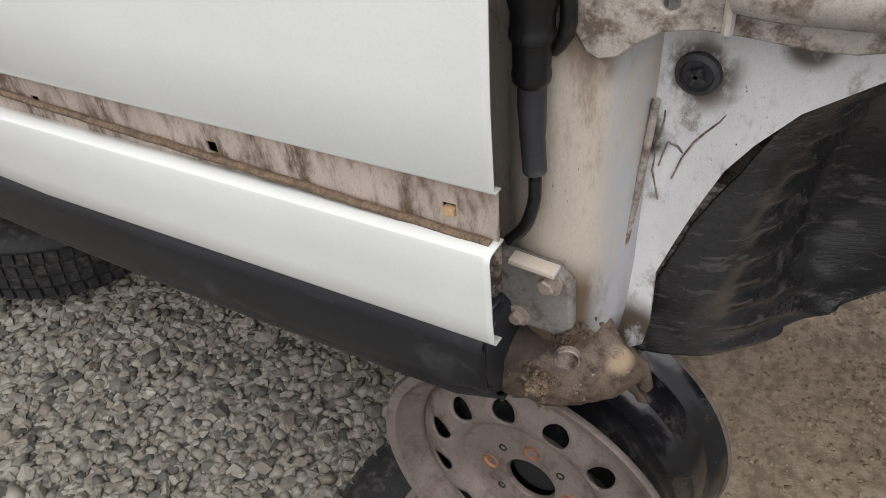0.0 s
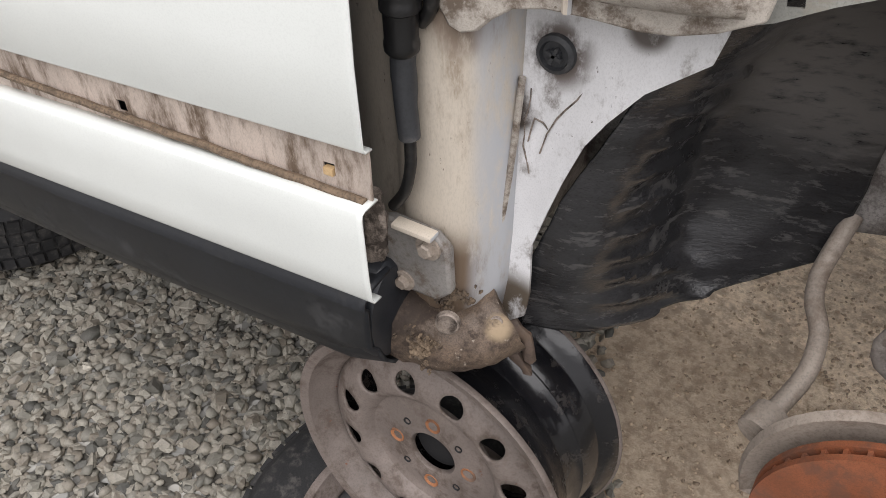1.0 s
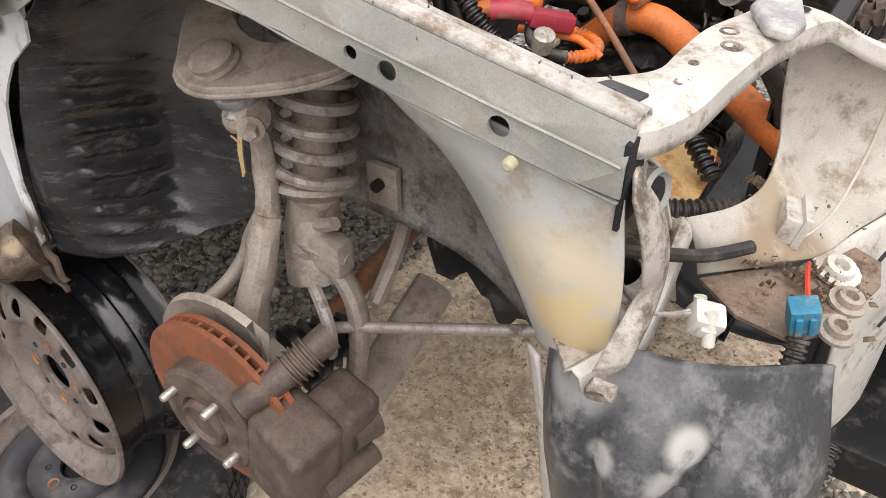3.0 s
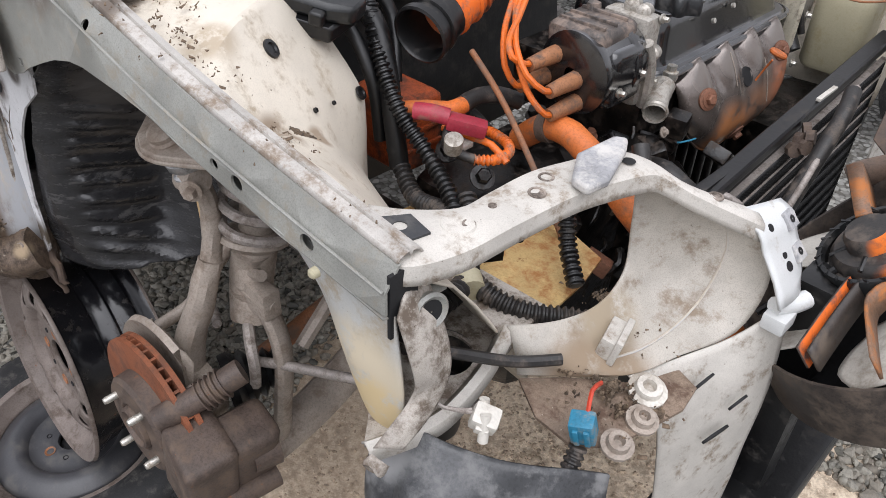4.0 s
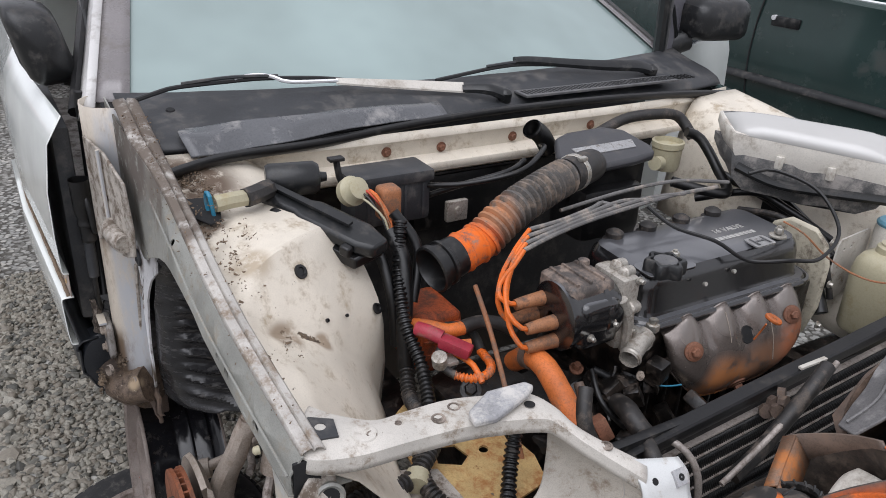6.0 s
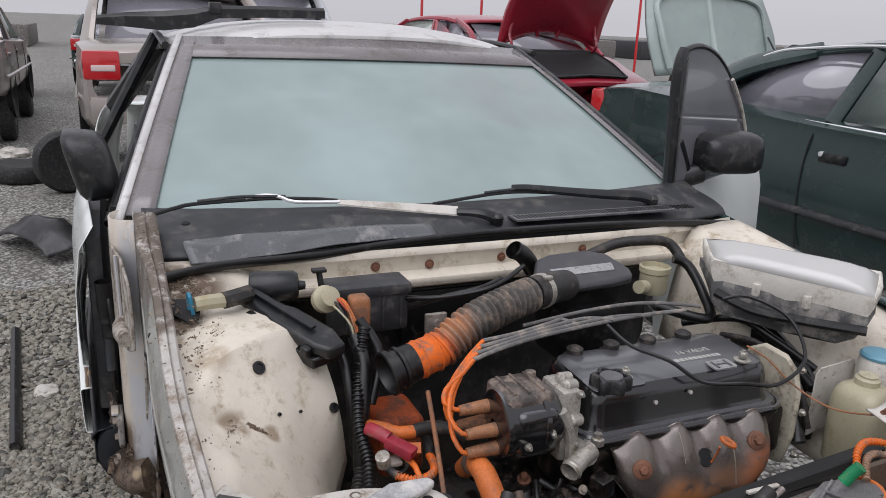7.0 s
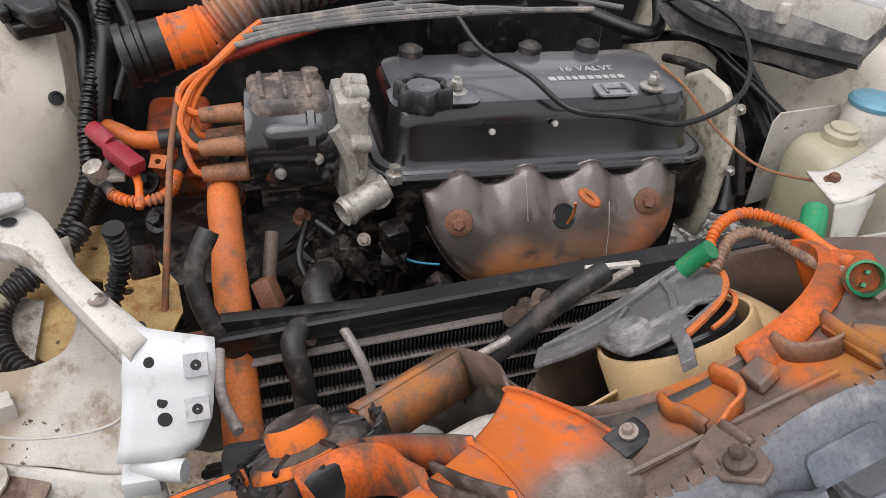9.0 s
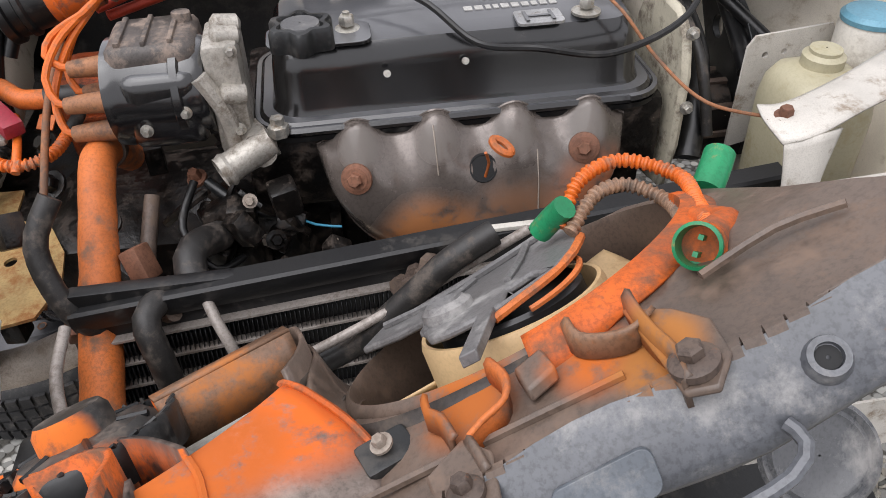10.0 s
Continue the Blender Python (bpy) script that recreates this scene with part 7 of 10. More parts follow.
# fluid reservoirs
res = thing("fluid_reservoir", (-0.135, 0.362, 1.15), "yellowed translucent fluid reservoir cup", "reservoir")
bm = B()
lathe(bm, [(0.001, 0.0), (0.030, 0.0), (0.034, 0.010), (0.035, 0.052), (0.038, 0.055), (0.038, 0.068), (0.033, 0.070), (0.032, 0.058), (0.001, 0.05)], (-0.138, 0.364, 1.184), (0, 0, 1), 28)
part("cup", bm, M_ivory, res)
bm = B()
lathe(bm, [(0.016, 0), (0.016, 0.03)], (-0.115, 0.322, 1.21), (0.4, -1, 0.2), 14, True)
part("cap", bm, M_ivory, res)
wash = thing("coolant_bottle", (0.33, 0.47, 1.0), "yellowed plastic coolant bottle beside the radiator", "bottle")
bm = B()
pts = rounded(-0.058, 0.058, -0.052, 0.052, 0.03)
skin(bm, [[Vector((0.343 + x * k, 0.540 + y * k, z)) for x, y in pts] for z, k in ((0.95, 0.9), (0.96, 0.98), (1.085, 1.0), (1.108, 0.94), (1.124, 0.78), (1.130, 0.5))], True)
part("tank", bm, M_ivory, wash, angle=50)
bm = B()
lathe(bm, [(0.024, 0), (0.024, 0.014), (0.018, 0.018), (0.018, 0.022), (0.001, 0.023)], (0.333, 0.543, 1.128), (0.05, 0, 1), 24)
part("cap", bm, M_ivory, wash)
bm = B()
plate(bm, [(0.494, 0.98), (0.494, 1.120), (0.503, 1.134), (0.604, 1.140), (0.612, 1.126), (0.604, 1.00)], 0.004, lambda u, v, w: Vector((0.252 + w - 0.05 * (u - 0.5), u, v)), [ring(0.520, 1.108, 0.004), ring(0.545, 1.110, 0.004)])
lone("battery_bracket", bm, M_white_d, "dirty white sheet-metal bracket behind the bottle", "bracket")
w2 = thing("washer_bottle", (0.29, 0.63, 1.0), "cloudy white washer bottle with a blue cap", "bottle")
bm = B()
lathe(bm, [(0.034, 0), (0.038, 0.01), (0.038, 0.13), (0.034, 0.14)], (0.29, 0.625, 1.02), (0, 0, 1), 24, True)
part("neck", bm, M_lampw, w2)
bm = B()
lathe(bm, [(0.037, 0), (0.038, 0.006), (0.033, 0.011), (0.001, 0.012)], (0.29, 0.625, 1.158), (0, 0, 1), 24)
part("cap", bm, M_bluecap, w2, "blue cap")

# black boxes and looms at the firewall
rb = thing("relay_box", (-0.19, -0.35, 1.1), "black relay box hung on the firewall", "relay box")
bm = B()
box(bm, (-0.225, -0.435, 1.16), (-0.150, -0.268, 1.252), 0.012)
box(bm, (-0.23, -0.442, 1.244), (-0.143, -0.264, 1.268), 0.007)
for y in (-0.41, -0.37, -0.33, -0.29):
    box(bm, (-0.152, y, 1.17), (-0.146, y + 0.006, 1.24), 0.002)
part("case", bm, M_cowl, rb)
bm = B()
tube(bm, [(-0.19, -0.455, 1.30), (-0.185, -0.452, 1.27), (-0.18, -0.445, 1.245)], 0.007, 6)
box(bm, (-0.20, -0.47, 1.295), (-0.18, -0.44, 1.302), 0.002)
part("hook", bm, M_rubber, rb)
bm = B()
box(bm, (-0.30, -0.24, 1.07), (-0.27, 0.03, 1.20), 0.012)
lone("insulation_pad", bm, M_rubber, "black sound-deadening pad on the firewall", "pad")
bm = B()
box(bm, (-0.168, -0.225, 1.14), (-0.155, -0.175, 1.185), 0.003)
lathe(bm, [(0.008, 0), (0.008, 0.006)], (-0.155, -0.2, 1.165), (1, 0, 0), 12, True)
lone("metal_tag", bm, M_alu, "small bare metal tag with a hole", "bracket")
mot = thing("wiper_motor", (-0.17, -0.55, 1.25), "black wiper motor by the firewall", "motor")
bm = B()
lathe(bm, [(0.026, 0), (0.030, 0.006), (0.030, 0.085), (0.024, 0.094), (0.010, 0.096), (0.008, 0.108), (0.001, 0.109)], (-0.165, -0.60, 1.285), (0.25, 1, 0.02), 24, True)
part("housing", bm, M_black, mot)
fuse = thing("fuse_box", (-0.05, -0.55, 1.2), "long black fuse box cover lying along the strut tower", "fuse box")
fpl = framed((-0.165, -0.612, 1.262), (0.225, 0.130, -0.048), (-0.3, 0.45, 0.10))
bm = B()
plate(bm, [(0.0, -0.024), (0.04, -0.030), (0.10, -0.026), (0.115, -0.032), (0.23, -0.030), (0.262, -0.020), (0.268, 0.016), (0.22, 0.032), (0.12, 0.030), (0.10, 0.022), (0.0, 0.018)], 0.026, fpl)
part("lid", bm, M_black, fuse, bevel=0.007)
bm = B()
plate(bm, [(0.02, -0.04), (0.24, -0.038), (0.255, 0.022), (0.02, 0.032)], -0.022, fpl)
for a in (0.06, 0.14, 0.21):
    plate(bm, [(a, -0.045), (a + 0.02, -0.045), (a + 0.02, -0.03), (a, -0.03)], 0.02, fpl)
part("tray", bm, M_rubber, fuse, bevel=0.004)
bm = B()
plate(bm, [(0.02, -0.006), (0.2, -0.006), (0.2, 0.006), (0.02, 0.006)], 0.005, lambda a, b, c: fpl(a, b, c + 0.030))
part("ridge", bm, M_black, fuse)
con = thing("loose_connector", (-0.09, -0.46, 1.2), "cream wiring plug with a bundle of coloured wires", "connector")
bm = B()
lathe(bm, [(0.016, 0.0), (0.026, 0.004), (0.028, 0.02), (0.022, 0.026), (0.020, 0.04), (0.012, 0.042)], (-0.105, -0.470, 1.262), (0.7, 0.2, 0.45), 18, True)
part("plug", bm, M_ivory, con)
rng = random.Random(5)
for i in range(7):
    bm = B()
    p = Vector((-0.075, -0.452, 1.272)) + Vector((rng.uniform(-0.008, 0.008), rng.uniform(-0.012, 0.012), rng.uniform(-0.006, 0.006)))
    tube(bm, [p, p + Vector((0.02, 0.008, -0.004)), (-0.030 + rng.uniform(-0.006, 0.006), -0.428 + rng.uniform(-0.008, 0.008), 1.235), (-0.01, -0.425 + rng.uniform(-0.01, 0.01), 1.20)], 0.0022, 6)
    part("wire", bm, (M_orange, M_redw, M_rubber, M_wire_o, M_ivory, M_shaft, M_orange)[i], con)
rel = thing("relay", (-0.07, -0.40, 1.2), "dust-brown relay beside the plug", "relay")
bm = B()
box(bm, (-0.088, -0.425, 1.215), (-0.050, -0.385, 1.280), 0.010, None, 3)
part("case", bm, M_shaft, rel)
cable([(-0.084, -0.712, 1.289), (-0.088, -0.685, 1.290), (-0.094, -0.655, 1.288)], 0.0145, M_ivory, "cream wiring coupler on the tower", "coupler", "")
cable([(-0.090, -0.660, 1.289), (-0.100, -0.635, 1.290), (-0.120, -0.610, 1.288)], 0.017, M_hose, "dusty cable sleeve behind the coupler", "cable_sleeve", "")
cable([(-0.078, -0.716, 1.272), (-0.080, -0.720, 1.305), (-0.092, -0.722, 1.308), (-0.098, -0.722, 1.290), (-0.094, -0.720, 1.272)], 0.0036, M_blue, "blue tape wound round the wires", "blue_tape", "")
# Flat dark plate on the wing in place of a shaded opening.
bm = B()
plate(bm, [(-0.135, -0.750), (-0.085, -0.752), (-0.055, -0.728), (-0.062, -0.708), (-0.10, -0.700), (-0.130, -0.712)], 0.003, lambda u, v, w: Vector((u, v, 1.2725 - 0.21 * (u + 0.09) + w)))
part("tower_opening", bm, M_dark, car, "dark opening in the inner wing")
LOOMS = [
    ([(-0.01, -0.43, 1.22), (0.03, -0.425, 1.18), (0.06, -0.435, 1.13), (0.08, -0.445, 1.08), (0.10, -0.45, 1.0)], 0.015, 0.0, M_rubber, "thick taped wire loom down the tower"),
    ([(0.0, -0.415, 1.24), (0.035, -0.435, 1.17), (0.10, -0.455, 1.10), (0.16, -0.455, 1.05), (0.225, -0.475, 1.02), (0.26, -0.50, 1.00)], 0.0105, 0.0016, M_rubber, "black corrugated conduit beside the tower"),
    ([(0.08, -0.44, 1.02), (0.15, -0.47, 0.985), (0.22, -0.485, 1.0), (0.262, -0.505, 1.0), (0.31, -0.535, 0.985), (0.35, -0.545, 0.975), (0.40, -0.53, 0.965), (0.45, -0.49, 0.96), (0.49, -0.46, 0.955)], 0.012, 0.0018, M_hose, "grey corrugated conduit behind the lamp panel"),
    ([(0.24, -0.46, 1.02), (0.28, -0.49, 1.0), (0.325, -0.55, 0.985), (0.34, -0.60, 0.985), (0.335, -0.65, 0.985), (0.37, -0.69, 0.99)], 0.0125, 0.0018, M_hose, "corrugated conduit bent past the lamp panel"),
    ([(0.37, -0.40, 1.10), (0.36, -0.40, 1.05), (0.38, -0.42, 1.0), (0.42, -0.45, 0.97)], 0.011, 0.0015, M_rubber, "black corrugated conduit hanging at the bar"),
    ([(-0.02, -0.42, 1.25), (0.02, -0.39, 1.19), (0.06, -0.42, 1.11)], 0.010, 0.0, M_rubber, "black taped cable beside the duct"),
    ([(-0.05, -0.50, 1.215), (0.0, -0.46, 1.19), (0.05, -0.455, 1.12), (0.06, -0.45, 1.03)], 0.010, 0.0, M_rubber, "black taped cable along the tower"),
    ([(-0.16, -0.28, 1.23), (-0.10, -0.22, 1.245), (-0.06, -0.12, 1.27), (-0.12, -0.02, 1.285), (-0.18, 0.02, 1.27)], 0.0055, 0.0, M_rubber, "thin black vacuum hose by the firewall"),
    ([(-0.17, -0.28, 1.20), (-0.12, -0.22, 1.235), (-0.09, -0.13, 1.26), (-0.13, -0.06, 1.262)], 0.006, 0.0, M_rubber, "thin black vacuum hose by the relay box"),
    ([(-0.05, 0.30, 1.19), (0.02, 0.40, 1.17), (-0.05, 0.445, 1.20), (-0.11, 0.44, 1.255), (-0.13, 0.41, 1.27)], 0.012, 0.0, M_rubber, "black coolant hose round the reservoir"),
    ([(-0.23, 0.20, 1.25), (-0.23, 0.30, 1.285), (-0.21, 0.38, 1.295), (-0.20, 0.45, 1.285), (-0.16, 0.47, 1.24)], 0.013, 0.0, M_hose, "grey heater hose at the firewall"),
    ([(0.00, -0.30, 1.13), (-0.06, -0.20, 1.14), (-0.10, -0.12, 1.15)], 0.007, 0.0, M_redw, "dark red cable behind the duct"),
    ([(0.01, -0.31, 1.145), (-0.05, -0.22, 1.158), (-0.09, -0.14, 1.16)], 0.007, 0.0, M_redw, "dark red cable behind the duct"),
    ([(0.12, -0.33, 1.15), (0.20, -0.345, 1.10), (0.30, -0.36, 1.0), (0.36, -0.37, 0.93)], 0.0045, 0.0, M_shaft, "thin brown metal pipe past the gearbox"),
    ([(0.27, -0.172, 1.022), (0.30, -0.13, 1.0), (0.31, -0.08, 0.985)], 0.007, 0.0, M_black, "sensor lead on the block"),
    ([(0.28, -0.185, 1.03), (0.33, -0.20, 1.0), (0.36, -0.17, 0.96), (0.33, -0.14, 0.95)], 0.005, 0.0, M_rubber, "black loop of wire on the block"),
    ([(0.31, -0.08, 0.99), (0.33, -0.05, 0.985), (0.34, -0.02, 0.985)], 0.0016, 0.0, M_blue, "short blue wire on the block"),
    ([(0.30, -0.23, 1.03), (0.36, -0.24, 0.98), (0.42, -0.23, 0.96), (0.455, -0.20, 0.985)], 0.009, 0.0, M_iron, "rusty bracket rod at the gearbox"),
    ([(0.39, -0.30, 1.10), (0.42, -0.32, 1.06), (0.45, -0.30, 1.0), (0.44, -0.27, 0.95)], 0.012, 0.0, M_hose, "grey hose behind the lamp bracket"),
]
for pts, r, ribs, m, label in LOOMS:
    bm = B()
    tube(bm, pts, r, 10, ribs=ribs, pitch=0.0085)
    lone("wire_loom" if r > 0.007 else "thin_hose", bm, m, label, "cable" if r > 0.007 else "hose", "engine bay looms")
bm = B()
lathe(bm, [(0.021, -0.012), (0.021, 0.012)], (0.262, -0.505, 1.0), (0.6, -0.4, -0.2), 14, True)
lone("loom_clamp", bm, M_arm, "grey clamp round the wire looms", "clamp")
bm = B()
lathe(bm, [(0.018, -0.012), (0.018, 0.012)], (0.335, -0.555, 0.982), (0.6, -0.4, -0.1), 14, True)
lone("loom_collar", bm, M_ivory, "yellowed collar round the wire loom", "clamp")

# battery terminal with its red boot, and dyed cables
batt = thing("battery_terminal", (0.16, -0.42, 1.05), "red battery terminal boot with a bare clamp", "terminal")
bm = B()
tube(bm, [(0.125, -0.445, 1.098), (0.145, -0.435, 1.100), (0.165, -0.42, 1.095)], 0.0125, 12, flat=0.8)
box(bm, (-0.028, -0.012, -0.010), (0.028, 0.014, 0.010), 0.005, pose(0.185, -0.405, 1.085, 0, 12, 40))
part("boot", bm, M_red, batt)
bm = B()
lathe(bm, [(0.013, 0), (0.013, 0.022), (0.009, 0.024)], (0.190, -0.436, 1.062), (0.3, -0.3, 1), 14, True)
box(bm, (0.17, -0.435, 1.058), (0.20, -0.405, 1.066), 0.003)
part("clamp", bm, M_alu, batt)
for pts, r, ribs, m, label in (
    ([(0.170, -0.343, 1.050), (0.212, -0.350, 1.050), (0.234, -0.371, 1.050), (0.233, -0.401, 1.050), (0.216, -0.422, 1.052)], 0.0068, 0.0012, M_wire_o, "corrugated battery cable dyed bright orange"),
    ([(0.080, -0.360, 1.055), (0.105, -0.340, 1.062), (0.135, -0.334, 1.058), (0.172, -0.343, 1.050)], 0.0085, 0.0, M_hose, "dusty grey battery cable"),
    ([(0.217, -0.421, 1.052), (0.195, -0.431, 1.056), (0.172, -0.430, 1.066), (0.165, -0.418, 1.078)], 0.0072, 0.0, M_hose, "dusty grey battery cable at the terminal"),
    ([(0.142, -0.407, 1.066), (0.176, -0.398, 1.064), (0.216, -0.388, 1.062), (0.246, -0.388, 1.046)], 0.0052, 0.0, M_wire_o, "battery cable dyed bright orange"),
    ([(0.090, -0.432, 1.082), (0.118, -0.414, 1.088), (0.138, -0.392, 1.086), (0.139, -0.362, 1.085)], 0.0125, 0.0, M_orange, "short hose coated in orange dust"),
    ([(0.139, -0.364, 1.085), (0.138, -0.329, 1.087), (0.150, -0.299, 1.083), (0.168, -0.270, 1.070)], 0.0130, 0.0, M_hose, "dusty brown hose stub"),
):
    bm = B()
    tube(bm, pts, r, 12, ribs=ribs, pitch=0.0065)
    lone("battery_cable", bm, m, label, "cable", "battery cables")
bm = B()
plate(bm, [(-0.011, -0.010), (0.011, -0.010), (0.011, 0.010), (-0.011, 0.010)], 0.002, framed((0.158, -0.367, 1.062), (0.3, 0.9, 0), (-0.8, 0.2, 0.6)), [ring(0, 0, 0.004, 12)])
lone("cable_tab", bm, M_orange, "orange-dusted metal tab with a hole", "bracket")
bm = B()
box(bm, (-0.075, -0.392, 0.93), (0.045, -0.300, 1.055), 0.018, None, 3)
for z in (0.97, 1.0, 1.03):
    box(bm, (0.043, -0.385, z), (0.049, -0.307, z + 0.008), 0.003)
lone("resonator_box", bm, M_fired, "plastic resonator box dyed red-orange under the duct", "housing")
# gearbox and dark lumps below
gb = thing("gearbox", (0.2, -0.25, 0.6), "oily dark gearbox housing", "gearbox")
bm = B()
box(bm, (0.05, -0.40, 0.62), (0.30, -0.10, 0.96), 0.05)
lathe(bm, [(0.12, 0), (0.13, 0.05), (0.08, 0.10)], (0.2, -0.15, 0.85), (1, 0, 0.1), 26, True)
for v in bm.verts:
    v.co += noise.noise_vector(v.co * 14) * 0.012
part("case", bm, M_block, gb)
rng = random.Random(11)
for i in range(26):
    bm = B()
    p = Vector((rng.uniform(0.10, 0.42), rng.uniform(-0.40, -0.02), rng.uniform(0.90, 1.02)))
    if rng.random() < 0.5:
        hexbolt(bm, p, (rng.uniform(-0.3, 1), rng.uniform(-1, 0.3), 1), rng.uniform(0.007, 0.012), 0.014)
    else:
        box(bm, (-0.02, -0.012, -0.014), (0.02, 0.012, 0.014), 0.004, pose(*p, rng.uniform(0, 90), rng.uniform(0, 90), rng.uniform(0, 90)))
    part("boss", bm, M_rbolt if i % 5 == 0 else M_block, gb)
tray = thing("battery_tray", (0.33, -0.53, 0.9), "rust-eaten yellow battery tray", "tray")
bm = B()
plate(bm, [(0.130, -0.470), (0.135, -0.437), (0.206, -0.430), (0.232, -0.380), (0.290, -0.352), (0.345, -0.345), (0.400, -0.362), (0.412, -0.420), (0.415, -0.480), (0.380, -0.525), (0.300, -0.535), (0.215, -0.520), (0.150, -0.495)], 0.004, lambda u, v, w: Vector((u, v, 0.952 + w + 0.005 * math.sin(u * 40) * math.sin(v * 37) - 0.10 * max(0, u - 0.38))), [[(0.252, -0.478), (0.290, -0.492), (0.312, -0.462), (0.296, -0.440), (0.262, -0.446)], ring(0.297, -0.412, 0.008), ring(0.20, -0.46, 0.005)])
part("pan", bm, M_rustpan, tray)
bm = B()
plate(bm, [(0.418, -0.798), (0.446, -0.738), (0.446, -0.690), (0.440, -0.640), (0.436, -0.605), (0.425, -0.565), (0.415, -0.500), (0.310, -0.505), (0.270, -0.590), (0.275, -0.660), (0.330, -0.700), (0.375, -0.750)], 0.004, lambda u, v, w: Vector((u, v, 0.960 + w + 0.003 * math.sin(u * 60) * math.sin(v * 50))), [ring(0.384, -0.650, 0.035, 28)])
part("lower_sheet", bm, M_stain, tray, "stained cream sheet with a large round hole", bevel=0.0)
bm = B()
lathe(bm, [(0.0375, 0.004), (0.040, 0.0), (0.037, -0.01), (0.034, -0.05), (0.033, -0.12)], (0.384, -0.650, 0.961), (0.1, 0, 1), 28)
part("ring", bm, M_hose, tray, "dark round duct hole")
bm = B()
lathe(bm, [(0.033, 0), (0.001, 0)], (0.378, -0.650, 0.900), (0.1, 0, 1), 24)
part("ring_floor", bm, M_dark, tray)
bm = B()
edge = spline([(0.440, -0.612, 1.016), (0.441, -0.640, 0.985), (0.447, -0.690, 0.972), (0.448, -0.738, 0.972), (0.424, -0.800, 0.968)], 0.008)
skin(bm, [[q + Vector((dx, dy, dz)) for q in edge] for dx, dy, dz in ((-0.012, 0.004, -0.008), (-0.002, 0.0, 0.004), (0.006, -0.002, 0.0), (0.010, -0.004, -0.012))], False)
part("folded_lip", bm, M_white_d, tray, "pale folded lip of the sheet", solid=0.0025)
# orange radiator hose running forward, with its clamp
oh = thing("radiator_hose", (0.4, -0.28, 0.95), "thick coolant hose coated in orange dust", "hose")
bm = B()
tube(bm, [(0.18, -0.276, 1.015), (0.225, -0.282, 1.055), (0.265, -0.285, 1.064), (0.303, -0.285, 1.050), (0.377, -0.284, 1.000), (0.451, -0.284, 0.950), (0.525, -0.283, 0.900), (0.58, -0.28, 0.865)], (0.0190, 0.0235), 18)
for v in bm.verts:
    v.co += noise.noise_vector(v.co * 40) * 0.0015
part("hose", bm, M_pipe, oh)
bm = B()
lathe(bm, [(0.0225, -0.008), (0.0225, 0.008)], (0.232, -0.283, 1.058), (1, 0, 0.3), 20, True)
part("hose_clamp", bm, M_iron, oh)
# radiator and its core
radi = thing("radiator", (0.45, 0.08, 0.6), "black radiator with fine fins behind the lamps", "radiator")
def rad_top(y):
    return 1.005 + 0.095 * (y + 0.26)


bm = B()
skin(bm, [[Vector((x, y, rad_top(y) + dz)) for x, dz in ((0.434, -0.025), (0.434, 0.0), (0.437, 0.003), (0.460, 0.003), (0.463, 0.0), (0.463, -0.012), (0.458, -0.025))] for y in (-0.30, -0.1, 0.1, 0.3, 0.45)], True)
part("top_tank", bm, M_rad, radi, "grey dusty top rail")
bm = B()
box(bm, (0.434, -0.30, 0.60), (0.452, 0.45, 1.02), 0.004)
part("core", bm, M_rad, radi)
for k in range(11):
    bm = B()
    d = 0.045 + 0.034 * k
    skin(bm, [[Vector((x, y, rad_top(y) - d + dz)) for x, dz in ((0.452, -0.0018), (0.4625, -0.0015), (0.4625, 0.0015), (0.452, 0.0018))] for y in (-0.30, 0.45)], True)
    part("flat_tube", bm, M_spring if k < 5 else M_rad, radi)
bm = B()
for k in range(10):
    for i in range(150):
        y = -0.295 + 0.005 * i
        z = rad_top(y) - 0.0645 - 0.034 * k
        facets(bm, [(0.4525, y, z - 0.012), (0.461, y + 0.0008, z - 0.012), (0.461, y + 0.0012, z + 0.012), (0.4525, y + 0.0004, z + 0.012)], [(0, 1, 2, 3)])
tagged(part("fin", bm, M_rad, radi, "fine black cooling fins", solid=0.0007), kind="stuff")
for pts, r, m, label in (
    ([(0.33, -0.16, 0.985), (0.375, -0.182, 1.005), (0.405, -0.185, 0.995), (0.44, -0.165, 0.965)], 0.018, M_hose, "grey coolant hose at the radiator corner"),
    ([(0.43, -0.20, 1.0), (0.475, -0.222, 1.0), (0.495, -0.215, 0.96), (0.495, -0.21, 0.88)], 0.014, M_hose, "grey bypass hose down the radiator"),
    ([(0.44, -0.17, 1.0), (0.48, -0.155, 0.99), (0.50, -0.14, 0.95), (0.51, -0.135, 0.88)], 0.006, M_spring, "thin grey pipe down the radiator"),
    ([(0.505, 0.125, 1.08), (0.515, 0.08, 1.06), (0.515, 0.03, 1.01), (0.515, -0.02, 0.965), (0.52, -0.08, 0.94)], 0.013, M_hose, "grey hose along the radiator face"),
    ([(0.50, 0.16, 1.075), (0.52, 0.0, 1.0), (0.53, -0.12, 0.95)], 0.005, M_spring, "thin metal pipe along the radiator face"),
    ([(0.475, -0.30, 1.0), (0.53, -0.30, 0.99), (0.58, -0.285, 0.985)], 0.006, M_spring, "thin stay at the lamp bracket"),
):
    bm = B()
    tube(bm, pts, r, 12)
    lone("coolant_hose", bm, m, label, "hose", "radiator hoses")
bm = B()
box(bm, (0.456, 0.125, 1.047), (0.464, 0.195, 1.052), 0.001, pose(0, 0, 0, 0, 0, 0))
lone("white_tag", bm, M_lampw, "narrow white tag on the radiator rail", "tag")
bm = B()
